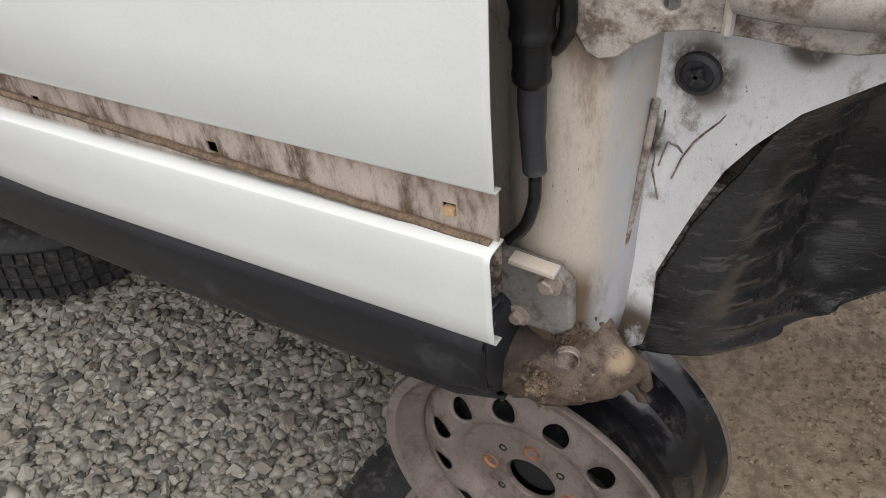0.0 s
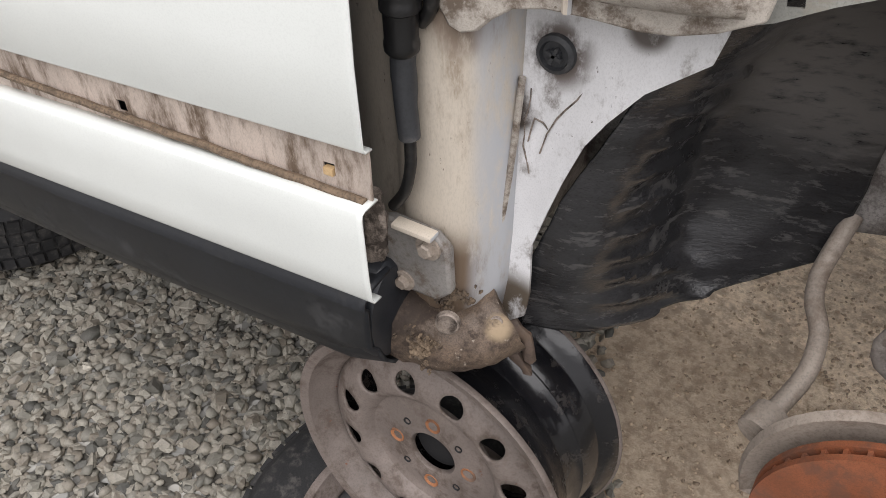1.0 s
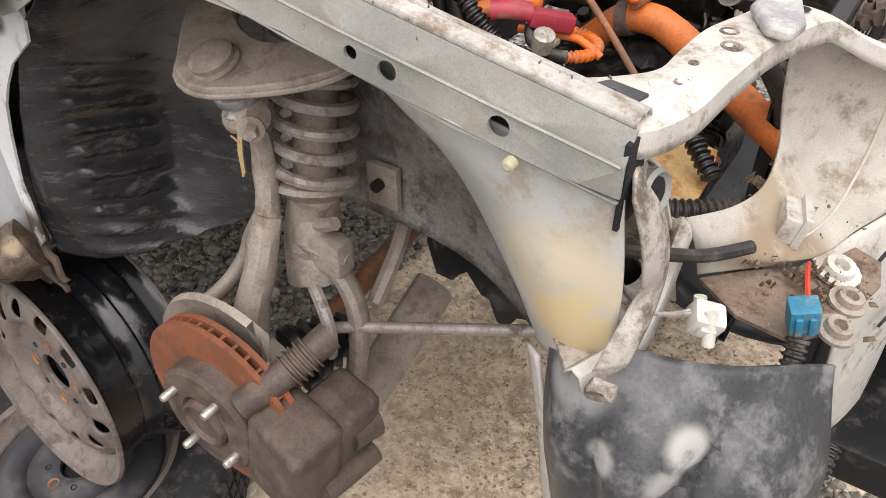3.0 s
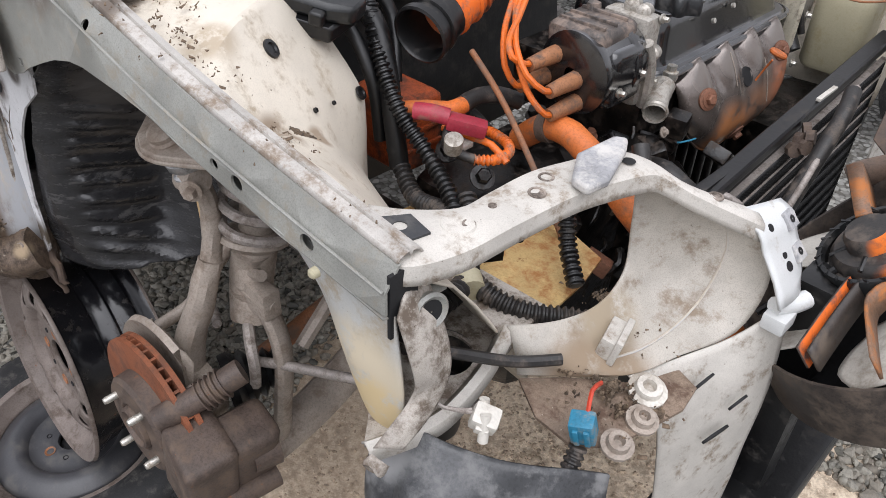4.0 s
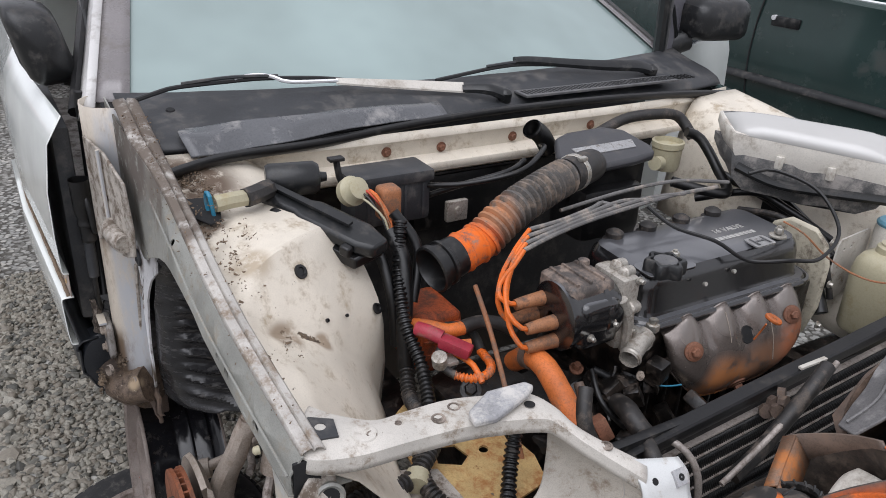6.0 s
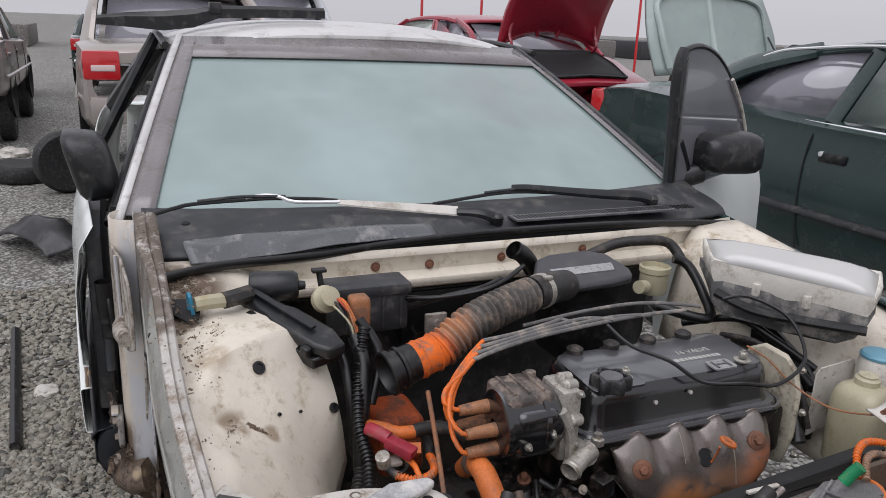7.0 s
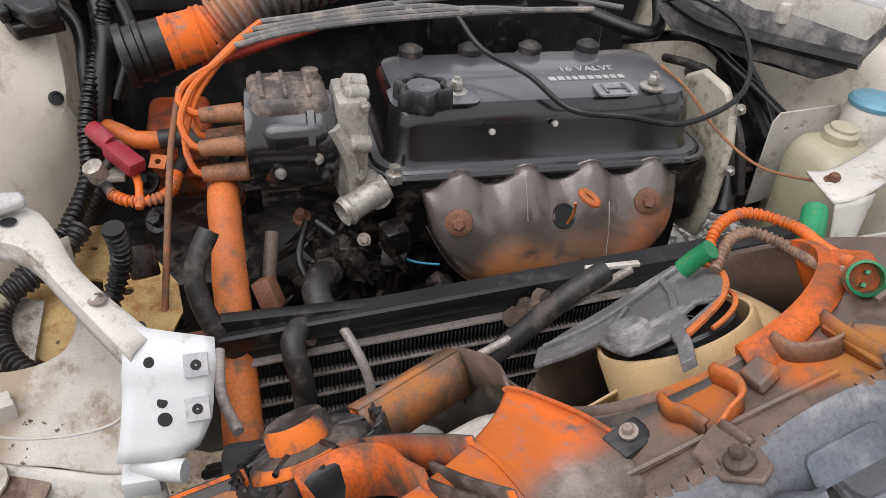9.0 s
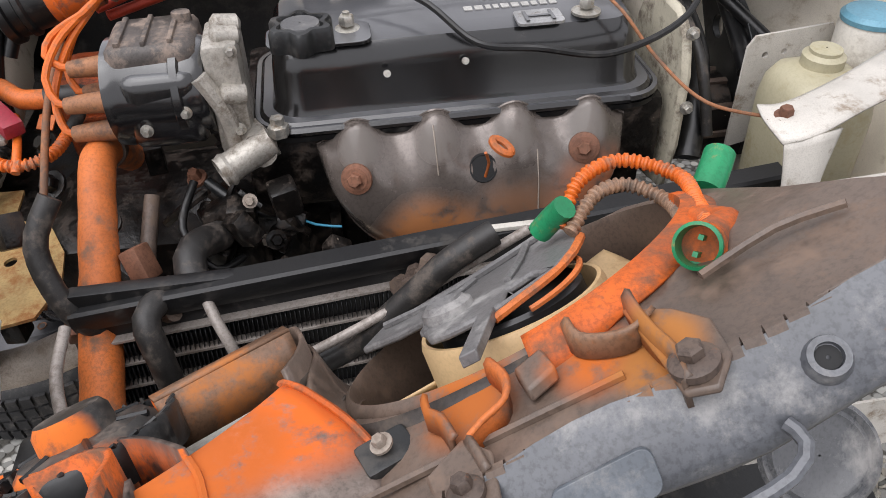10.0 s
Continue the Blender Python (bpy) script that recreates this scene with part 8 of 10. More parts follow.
for i in range(5):
    lathe(bm, [(0.012, -0.006), (0.012, 0.006)], (0.475 + 0.012 * (i % 2), 0.035 + 0.008 * i, 1.0 + 0.006 * i), (1, i * 0.4 - 1, 0.3), 8, True)
lone("hose_clip", bm, M_iron, "rusty spring hose clip", "clip")


# ---- nose of the car ----
M_lug = mat("worn_grey_paint", (0.36, 0.36, 0.37), 0.5, vary=0.25, dirt=(0.55, 0.53, 0.50), amount=0.4, scale=12)
# upper lamp bar: a pressed strip with turned-down edges
BACK = [(0.346, -0.722), (0.374, -0.700), (0.403, -0.660), (0.406, -0.618), (0.409, -0.558), (0.422, -0.508), (0.440, -0.455), (0.470, -0.432), (0.505, -0.410), (0.566, -0.346)]
FRONT = [(0.399, -0.765), (0.432, -0.757), (0.450, -0.707), (0.455, -0.638), (0.464, -0.561), (0.474, -0.515), (0.490, -0.466), (0.500, -0.446), (0.530, -0.418), (0.588, -0.366)]
ZB = [1.178, 1.176, 1.174, 1.174, 1.174, 1.173, 1.172, 1.164, 1.142, 1.108]
rows = []
for (bx, by), (fx, fy), z in zip(BACK, FRONT, ZB):
    b, f = Vector((bx, by, z)), Vector((fx, fy, z - 0.002))
    rows.append([b + Vector((0, 0, -0.018)), b + Vector((0, 0, -0.003)), b.lerp(f, 0.06) + Vector((0, 0, 0.001)), b.lerp(f, 0.5) + Vector((0, 0, 0.003)), b.lerp(f, 0.94) + Vector((0, 0, 0.001)), f + Vector((0, 0, -0.004)), f + Vector((0.002, 0, -0.020))])
bm = B()
sheet(bm, rows, 2, 5, 0.0015)
bar = part("lamp_bar", bm, M_white_d, car, "stained white pressed lamp bar", solid=0.0025)
for k, side_k, r in ((2.2, 0.55, 0.0045), (2.8, 0.40, 0.003), (3.6, 0.60, 0.0065), (4.0, 0.35, 0.006), (4.5, 0.62, 0.003), (5.0, 0.42, 0.0032), (5.6, 0.45, 0.0030), (8.35, 0.45, 0.006)):
    q, e = int(k), k - int(k)
    edge_b = Vector((*BACK[q], ZB[q])).lerp(Vector((*BACK[q + 1], ZB[q + 1])), e)
    edge_f = Vector((*FRONT[q], ZB[q])).lerp(Vector((*FRONT[q + 1], ZB[q + 1])), e)
    bm = B()
    lathe(bm, [(r * 1.5, 0.0), (r * 1.4, 0.0016), (r, 0.0018), (r * 0.95, 0.0006), (r * 0.01, 0.0004)], edge_b.lerp(edge_f, side_k) + Vector((0, 0, 0.0035)), (0.02, 0, 1), 16)
    part("bolt_hole", bm, M_grime, bar, "dirty bolt hole")
for x, y, r in ((0.429, -0.633, 0.006), (0.429, -0.610, 0.005), (0.418, -0.590, 0.003), (0.437, -0.545, 0.003), (0.466, -0.468, 0.0075), (0.405, -0.735, 0.007), (0.556, -0.36, 0.006), (0.583, -0.354, 0.006)):
    bm = B()
    k = 1.176 if x < 0.5 else 1.176 - 0.9 * (x - 0.485)
    lathe(bm, [(r, 0.0012), (r * 0.4, 0.0014)], (x, y, k), (0.0 if x < 0.5 else 0.5, 0, 1), 14, True)
    part("hole", bm, M_dark, bar)
bm = B()
lathe(bm, [(0.018, 0.0), (0.016, 0.003), (0.012, 0.004), (0.005, 0.002)], (0.423, -0.682, 1.176), (0, 0, 1), 20, True)
part("pressed_boss", bm, M_white_d, bar)
bm = B()
plate(bm, [(0.365, -0.735), (0.385, -0.705), (0.418, -0.712), (0.410, -0.750)], 0.003, lambda u, v, w: Vector((u, v, 1.178 + w)), [ring(0.392, -0.725, 0.007)])
part("bare_patch", bm, M_cowl, bar, "grey bare patch on the rail end")
bm = B()
plate(bm, [(0.478, -0.560), (0.455, -0.555), (0.430, -0.512), (0.438, -0.458), (0.452, -0.452), (0.462, -0.470), (0.482, -0.530)], 0.012, lambda u, v, w: Vector((u, v, 1.178 + w + 0.08 * max(0, v + 0.5))))
part("bolted_lug", bm, M_lug, bar, "grey worn lug on the bar", bevel=0.004)
# lamp bucket
bm = B()
sheet(bm, [
    [(0.455, -0.426, 1.150), (0.464, -0.428, 1.075), (0.478, -0.448, 1.028), (0.482, -0.500, 1.010), (0.468, -0.560, 1.012), (0.440, -0.612, 1.020)],
    [(0.490, -0.434, 1.158), (0.498, -0.402, 1.070), (0.506, -0.424, 1.006), (0.508, -0.500, 0.990), (0.495, -0.570, 0.990), (0.448, -0.613, 1.006)],
    [(0.535, -0.402, 1.132), (0.548, -0.368, 1.060), (0.550, -0.400, 0.992), (0.540, -0.490, 0.974), (0.520, -0.560, 0.972), (0.456, -0.614, 0.988)],
    [(0.585, -0.364, 1.102), (0.608, -0.350, 1.040), (0.602, -0.386, 0.974), (0.572, -0.458, 0.963), (0.546, -0.524, 0.962), (0.463, -0.616, 0.965)],
], 5, 7, 0.002, 2)
bucket = part("lamp_bucket", bm, M_bucket, car, "dirty white lamp bucket with grit in its floor", solid=0.003)
debris(bucket, [((0.505, -0.47, 0.980), 0.04, 110), ((0.53, -0.50, 0.968), 0.04, 60), ((0.54, -0.60, 0.960), 0.05, 50), ((0.50, -0.57, 0.976), 0.05, 50)], 6, 0.26)
mud(bucket, (0.505, -0.575, 0.974), (0.28, -0.05, 1), 0.030, 0.040, 0.005, 21, 0.2)
mud(bucket, (0.545, -0.555, 0.962), (0.25, -0.05, 1), 0.030, 0.048, 0.006, 23, 0.6)
mud(bucket, (0.475, -0.47, 0.993), (0.3, 0.2, 1), 0.016, 0.030, 0.003, 25)
bm = B()
box(bm, (0.0, -0.024, -0.012), (0.018, 0.020, 0.016), 0.003, pose(0.506, -0.520, 0.992, 0, 12, 16))
box(bm, (0.016, -0.026, -0.014), (0.024, 0.022, 0.022), 0.002, pose(0.506, -0.520, 0.992, 0, 12, 16))
part("lug", bm, M_white_d, bucket)
bm = B()
tube(bm, [(0.545, -0.392, 1.122), (0.556, -0.366, 1.06), (0.553, -0.402, 0.992), (0.541, -0.492, 0.976), (0.500, -0.582, 0.978)], 0.0016, 6)
part("seam", bm, M_pillar, bucket)
# end bracket: a crisp plate stepped down towards the front, with nuts along its outer edge
bm = B()
sheet(bm, [
    [(0.556, -0.374, 1.118), (0.566, -0.335, 1.112), (0.573, -0.296, 1.105)],
    [(0.586, -0.374, 1.101), (0.590, -0.335, 1.099), (0.592, -0.296, 1.097)],
    [(0.596, -0.376, 1.088), (0.600, -0.336, 1.086), (0.600, -0.298, 1.084)],
    [(0.600, -0.376, 1.080), (0.605, -0.336, 1.078), (0.604, -0.300, 1.076)],
    [(0.622, -0.380, 1.055), (0.622, -0.339, 1.054), (0.619, -0.304, 1.053)],
    [(0.638, -0.386, 1.030), (0.640, -0.345, 1.028), (0.630, -0.318, 1.030)],
], 3, 2, 0.001)
endb = part("end_bracket", bm, M_crisp, car, "crisp white bracket with bolt holes and square nuts", solid=0.004)
BN = Vector((0.72, 0.02, 0.69)).normalized()
for p, r in (((0.589, -0.352, 1.0985), 0.0050), ((0.610, -0.344, 1.0690), 0.0050), ((0.619, -0.343, 1.0575), 0.0065)):
    bm = B()
    lathe(bm, [(r, 0.0022), (r * 0.9, 0.0032), (r * 0.1, 0.0032)], p, BN, 16, True)
    part("hole", bm, M_dark, endb)
for x, y, z in ((0.594, -0.313, 1.094), (0.615, -0.315, 1.061)):
    m = Matrix.Translation((x, y, z)) @ BN.to_track_quat("Z", "Y").to_matrix().to_4x4()
    bm = B()
    box(bm, (-0.0105, -0.0105, 0.0), (0.0105, 0.0105, 0.006), 0.0012, m)
    nut = part("weld_nut", bm, M_lug, endb, "square grey weld nut")
    bm = B()
    lathe(bm, [(0.0048, 0.0064), (0.001, 0.0064)], (x, y, z), BN, 12)
    part("thread", bm, M_dark, nut)
bm = B()
tube(bm, [(0.628, -0.372, 1.022), (0.640, -0.350, 1.018), (0.648, -0.330, 1.020)], 0.011, 10)
box(bm, (0.622, -0.385, 0.995), (0.650, -0.352, 1.016), 0.004)
part("bent_tab", bm, M_crisp, endb)
# front panel under the bucket, with long slots
bm = B()
sheet(bm, [
    [(0.548, -0.526, 0.962), (0.573, -0.458, 0.962), (0.604, -0.398, 0.978), (0.638, -0.352, 1.022)],
    [(0.585, -0.505, 0.900), (0.606, -0.455, 0.890), (0.630, -0.402, 0.895), (0.648, -0.346, 0.915)],
    [(0.600, -0.485, 0.760), (0.620, -0.445, 0.750), (0.636, -0.400, 0.750), (0.648, -0.350, 0.750)],
    [(0.600, -0.475, 0.600), (0.622, -0.440, 0.600), (0.636, -0.400, 0.600), (0.646, -0.360, 0.600)],
], 5, 5, 0.003, 6)
panel = part("front_panel", bm, M_white_d, car, "white sheet-metal panel below the lamp bucket", solid=0.003)
for c, l2, turn in (((0.600, -0.449, 0.940), 0.016, 0.6), ((0.634, -0.412, 0.905), 0.014, 0.5), ((0.628, -0.432, 0.860), 0.020, 0.3)):
    bm = B()
    plate(bm, [(l2 * math.cos(t), 0.006 * math.sin(t)) for t in [2 * math.pi * q / 16 for q in range(16)]], 0.003, framed(Vector(c) + Vector((0.004, -0.004, 0.002)), (0.3, math.cos(turn), math.sin(turn)), (0.2, -math.sin(turn), math.cos(turn))))
    part("slot", bm, M_dark, panel)
# lower flap with nuts, and the legs under it
bm = B()
plate(bm, [(0.466, -0.616), (0.500, -0.572), (0.548, -0.526), (0.574, -0.462), (0.606, -0.470), (0.612, -0.510), (0.600, -0.560), (0.588, -0.606), (0.560, -0.640), (0.510, -0.640)], 0.004, lambda u, v, w: Vector((u, v, 0.956 + w - 0.10 * (u - 0.47) + 0.003 * noise.noise(Vector((u * 40, v * 40, 0))))))
flap = part("lower_flap", bm, M_flap, car, "rusty flap below the lamp bucket")
debris(flap, [((0.57, -0.60, 0.948), 0.04, 60), ((0.58, -0.53, 0.945), 0.04, 60)], 7)
for p, r, m in (((0.572, -0.522, 0.953), 0.016, M_lampw), ((0.590, -0.560, 0.950), 0.013, M_arm), ((0.590, -0.607, 0.950), 0.013, M_arm)):
    bm = B()
    lathe(bm, [(r * 1.4, 0), (r * 1.4, 0.004), (r, 0.005), (r * 0.9, 0.012), (r * 0.5, 0.012), (r * 0.4, 0.004)], p, (0.2, -0.1, 1), 14, True)
    part("weld_nut", bm, m, flap)
bm = B()
box(bm, (0.56, -0.50, 0.55), (0.64, 0.60, 0.62), 0.015)
part("lower_crossmember", bm, M_cowl, car, "dark lower crossmember")
# outer lamp mount running down from the rail end
bm = B()
sheet(bm, [
    [(0.412, -0.722, 1.155), (0.428, -0.750, 1.150), (0.440, -0.772, 1.130)],
    [(0.440, -0.722, 1.112), (0.450, -0.750, 1.108), (0.452, -0.770, 1.092)],
    [(0.456, -0.722, 1.072), (0.462, -0.745, 1.068), (0.456, -0.765, 1.052)],
    [(0.462, -0.728, 1.040), (0.462, -0.750, 1.040), (0.450, -0.768, 1.028)],
    [(0.464, -0.752, 1.010), (0.460, -0.770, 1.014), (0.446, -0.784, 1.008)],
    [(0.462, -0.786, 0.985), (0.455, -0.798, 0.990), (0.442, -0.806, 0.986)],
], 4, 5, 0.002)
mount = part("lamp_mount", bm, M_stain, car, "dirty white lamp mount bent down from the rail end", solid=0.003)
bm = B()
lathe(bm, [(0.016, -0.01), (0.019, 0.0), (0.016, 0.003), (0.012, 0.0), (0.011, -0.01)], (0.444, -0.735, 1.118), (1, -0.2, 0.2), 20)
part("hole_rim", bm, M_rail, mount)
bm = B()
lathe(bm, [(0.012, -0.002), (0.001, -0.002)], (0.446, -0.735, 1.118), (1, -0.2, 0.2), 20)
part("hole", bm, M_dark, mount)
bm = B()
lathe(bm, [(0.012, 0), (0.013, 0.008), (0.010, 0.012), (0.006, 0.009)], (0.453, -0.808, 0.982), (0.1, -0.85, -0.4), 14, True)
for v in bm.verts:
    v.co += noise.noise_vector(v.co * 70) * 0.004
part("rusty_end", bm, M_stain, mount, "rust-eaten end of the tab")
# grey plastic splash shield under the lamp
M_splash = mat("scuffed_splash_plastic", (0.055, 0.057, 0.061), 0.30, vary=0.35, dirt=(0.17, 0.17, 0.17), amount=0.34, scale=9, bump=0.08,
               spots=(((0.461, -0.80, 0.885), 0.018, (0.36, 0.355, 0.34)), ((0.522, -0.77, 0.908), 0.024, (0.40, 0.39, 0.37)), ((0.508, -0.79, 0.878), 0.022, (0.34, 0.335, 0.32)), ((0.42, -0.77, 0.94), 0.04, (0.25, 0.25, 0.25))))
bm = B()
sheet(bm, [
    [(0.372, -0.735, 0.965), (0.405, -0.752, 0.972), (0.46, -0.742, 0.970), (0.51, -0.715, 0.962), (0.56, -0.675, 0.950), (0.60, -0.63, 0.930)],
    [(0.385, -0.760, 0.86), (0.415, -0.792, 0.87), (0.48, -0.800, 0.875), (0.545, -0.780, 0.870), (0.60, -0.735, 0.855), (0.625, -0.665, 0.835)],
    [(0.390, -0.735, 0.74), (0.425, -0.775, 0.745), (0.48, -0.780, 0.75), (0.545, -0.770, 0.75), (0.60, -0.72, 0.74), (0.63, -0.65, 0.73)],
    [(0.40, -0.70, 0.56), (0.43, -0.735, 0.56), (0.48, -0.74, 0.56), (0.55, -0.73, 0.56), (0.60, -0.69, 0.56), (0.63, -0.62, 0.56)],
], 7, 8, 0.006, 4)
for v in bm.verts:
    low = min(1, max(0, (0.95 - v.co.z) / 0.06))
    v.co.y += low * (0.030 * math.exp(-((v.co.x - 0.555 + 0.35 * (0.95 - v.co.z)) / 0.014) ** 2) + 0.012 * math.exp(-((v.co.x - 0.445 - 0.10 * (0.95 - v.co.z)) / 0.012) ** 2) - 0.014 * math.exp(-((v.co.x - 0.50 + 0.15 * (0.95 - v.co.z)) / 0.03) ** 2))
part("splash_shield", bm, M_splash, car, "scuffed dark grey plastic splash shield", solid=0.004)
bm = B()
sheet(bm, [[(0.345, -0.725, 0.90), (0.365, -0.74, 0.905)], [(0.372, -0.735, 0.80), (0.392, -0.752, 0.80)], [(0.378, -0.72, 0.68), (0.40, -0.74, 0.68)], [(0.39, -0.70, 0.55), (0.41, -0.715, 0.55)]], 3, 5, 0.002)
part("apron_edge", bm, M_white_d, car, "pale edge of the apron", solid=0.004)
# loose plugs and lead at the lamp
lead = thing("lamp_lead", (0.50, -0.65, 0.95), "grey lamp lead with a white plug", "cable")
bm = B()
tube(bm, [(0.36, -0.70, 1.01), (0.41, -0.705, 1.03), (0.44, -0.67, 1.015), (0.47, -0.63, 1.0), (0.50, -0.591, 0.998)], 0.0065, 8)
part("sleeve", bm, M_hose, lead)
for d in (0.0, 0.006):
    bm = B()
    tube(bm, [(0.41, -0.70, 1.022), (0.43 + d, -0.735 - d, 1.02), (0.46, -0.73, 1.0), (0.485 + d, -0.715, 1.005)], 0.0022, 6)
    part("wire", bm, M_spring, lead)
bm = B()
box(bm, (-0.014, -0.012, -0.012), (0.014, 0.012, 0.012), 0.005, pose(0.497, -0.710, 0.998, 20, 15, 30))
for k in (-0.007, 0.007):
    lathe(bm, [(0.0055, -0.016), (0.0055, 0.014), (0.003, 0.014)], (0.497 + k, -0.712 - k, 0.996), (0.2, -0.3, -1), 10, True)
box(bm, (-0.007, -0.016, -0.006), (0.007, -0.011, 0.006), 0.002, pose(0.497, -0.710, 0.998, 20, 15, 30))
part("plug", bm, M_lampw, lead, "white plug")
bc = thing("blue_connector", (0.56, -0.63, 0.95), "blue wiring connector hanging at the nose", "connector")
bm = B()
box(bm, (-0.013, -0.011, -0.016), (0.013, 0.011, 0.016), 0.003, pose(0.562, -0.632, 0.975, 10, -12, 25))
for k in (-0.008, 0.008):
    box(bm, (k * 0.7 - 0.003, -0.014, -0.013), (k * 0.7 + 0.003, -0.009, 0.010), 0.001, pose(0.562, -0.632, 0.975, 10, -12, 25))
part("housing", bm, M_blue, bc)
bm = B()
tube(bm, [(0.56, -0.625, 0.99), (0.552, -0.61, 1.005), (0.55, -0.59, 1.0)], 0.0025, 6)
part("wire", bm, M_redw, bc)
bm = B()
tube(bm, [(0.565, -0.64, 0.955), (0.575, -0.68, 0.90), (0.60, -0.69, 0.84), (0.62, -0.66, 0.80), (0.625, -0.62, 0.83)], 0.009, 8, ribs=0.0014, pitch=0.007)
part("conduit", bm, M_hose, bc)

# left end of the lamp support, with the wire's screw
bm = B()
sheet(bm, [
    [(0.440, 0.405, 1.150), (0.470, 0.398, 1.150), (0.500, 0.405, 1.140)],
    [(0.445, 0.430, 1.152), (0.475, 0.430, 1.156), (0.505, 0.438, 1.150)],
    [(0.425, 0.490, 1.158), (0.450, 0.500, 1.164), (0.475, 0.515, 1.160)],
    [(0.37, 0.60, 1.165), (0.40, 0.62, 1.168), (0.43, 0.63, 1.165)],
    [(0.33, 0.72, 1.18), (0.37, 0.74, 1.182), (0.41, 0.75, 1.178)],
], 4, 5, 0.002, 6)
sheet(bm, [[(0.500, 0.405, 1.140), (0.505, 0.438, 1.150), (0.49, 0.47, 1.145)], [(0.508, 0.408, 1.10), (0.512, 0.435, 1.10), (0.50, 0.455, 1.10)], [(0.51, 0.41, 1.06), (0.515, 0.43, 1.05), (0.505, 0.45, 1.05)]], 4, 4, 0.002)
lb = part("lamp_bar", bm, M_white_d, car, "white lamp bar with a rusty end", solid=0.003)
bm = B()
lathe(bm, [(0.006, 0.003), (0.003, 0.003)], (0.512, 0.425, 1.095), (1, 0, 0.1), 12, True)
part("hole", bm, M_dark, lb)
bm = B()
hexbolt(bm, (0.472, 0.419, 1.152), (0.1, -0.1, 1), 0.007, 0.010)
part("screw", bm, M_rbolt, lb)
bm = B()
plate(bm, [(0.42, 0.62), (0.42, 1.08), (0.47, 1.09), (0.72, 1.10), (0.75, 0.62)], 0.004, lambda u, v, w: Vector((0.50 + w, u, v)), [rounded(0.58, 0.68, 0.72, 0.76, 0.012, 4), ring(0.5, 0.93, 0.01), rounded(0.50, 0.54, 0.70, 0.73, 0.01, 4)])
part("radiator_panel", bm, M_white_d, car, "white lower radiator panel with slots")
lhose = B()
tube(lhose, [(0.47, 0.46, 1.06), (0.52, 0.50, 1.05), (0.53, 0.55, 1.02)], 0.016, 10)
tube(lhose, [(0.50, 0.48, 1.05), (0.55, 0.50, 1.06), (0.57, 0.53, 1.03)], 0.010, 8)
lone("pump_fitting", lhose, M_alu, "corroded metal pipe fitting by the bottle", "fitting")
horn = thing("horn", (0.68, 0.40, 0.88), "round grey horn hanging before the panel", "horn")
bm = B()
lathe(bm, [(0.001, -0.02), (0.030, -0.02), (0.040, 0.0), (0.052, 0.004), (0.054, 0.010), (0.050, 0.014), (0.045, 0.010), (0.041, 0.013), (0.036, 0.010), (0.001, 0.012)], (0.70, 0.385, 0.935), (0.72, -0.25, 0.65), 36)
part("body", bm, M_grey, horn)
bm = B()
tube(bm, [(0.685, 0.40, 0.93), (0.62, 0.44, 0.96), (0.52, 0.47, 0.98)], 0.008, 6, flat=0.4)
part("bracket", bm, M_cowl, horn)

M_motor = mat("motor_plastic_dyed", (0.035, 0.032, 0.030), 0.45, vary=0.3, dirt=(0.11, 0.09, 0.075), amount=0.36, scale=14, face=((0.86, -0.20, 0.30), (0.66, 0.15, 0.015), 0.25, 0.65))
M_wall = mat("dark_brown_shroud_wall", (0.045, 0.036, 0.031), 0.45, vary=0.35, dirt=(0.11, 0.085, 0.065), amount=0.36, scale=9)
M_recess = mat("blue_grey_panel", (0.12, 0.135, 0.155), 0.4, vary=0.25, dirt=(0.24, 0.24, 0.24), amount=0.22, scale=9)
M_carrier = mat("scuffed_grey_carrier", (0.16, 0.155, 0.155), 0.42, vary=0.3, dirt=(0.30, 0.29, 0.28), amount=0.3, scale=9, bump=0.1)
M_skirt = mat("dyed_duct_wall", (0.17, 0.135, 0.115), 0.42, vary=0.3, dirt=(0.30, 0.25, 0.22), amount=0.3, scale=10,
              spots=(((0.752, -0.065, 1.150), 0.070, ORANGE), ((0.785, -0.105, 1.155), 0.055, (0.50, 0.11, 0.012)), ((0.83, -0.15, 1.16), 0.06, (0.55, 0.125, 0.012))))
M_rib = mat("orange_brown_rib", (0.22, 0.125, 0.075), 0.5, vary=0.3, dirt=(0.42, 0.15, 0.04), amount=0.36, scale=10)
# ---- loose radiator with fan shrouds, lying tilted across the nose ----
E1 = Vector((0.0738, 0.9195, 0.3861))
E2 = Vector((-0.8623, 0.2533, -0.4385))
E3 = E1.cross(E2)
FO = Vector((0.7018, 0.0761, 1.1822))


def fan(a, b, h=0.0):
    """A place on the tilted assembly: a along it, b towards the engine, h above its face."""
    return FO + E1 * a + E2 * b + E3 * h


def near(a, b, h=0.0):
    """A place on the nearer shroud, whose face leans a little more."""
    return fan(a, b, h - 0.020 + 0.12 * a)


def face_h(b):
    """The face falls away from the rim towards the tank."""
    return 0.4 * min(0.0, b + 0.08)


def seam_b(a):
    return -0.152 + 0.085 * a


fr = thing("fan_shroud", fan(0, 0, -0.3), "loose radiator and fan shroud assembly dusted orange", "fan shroud")
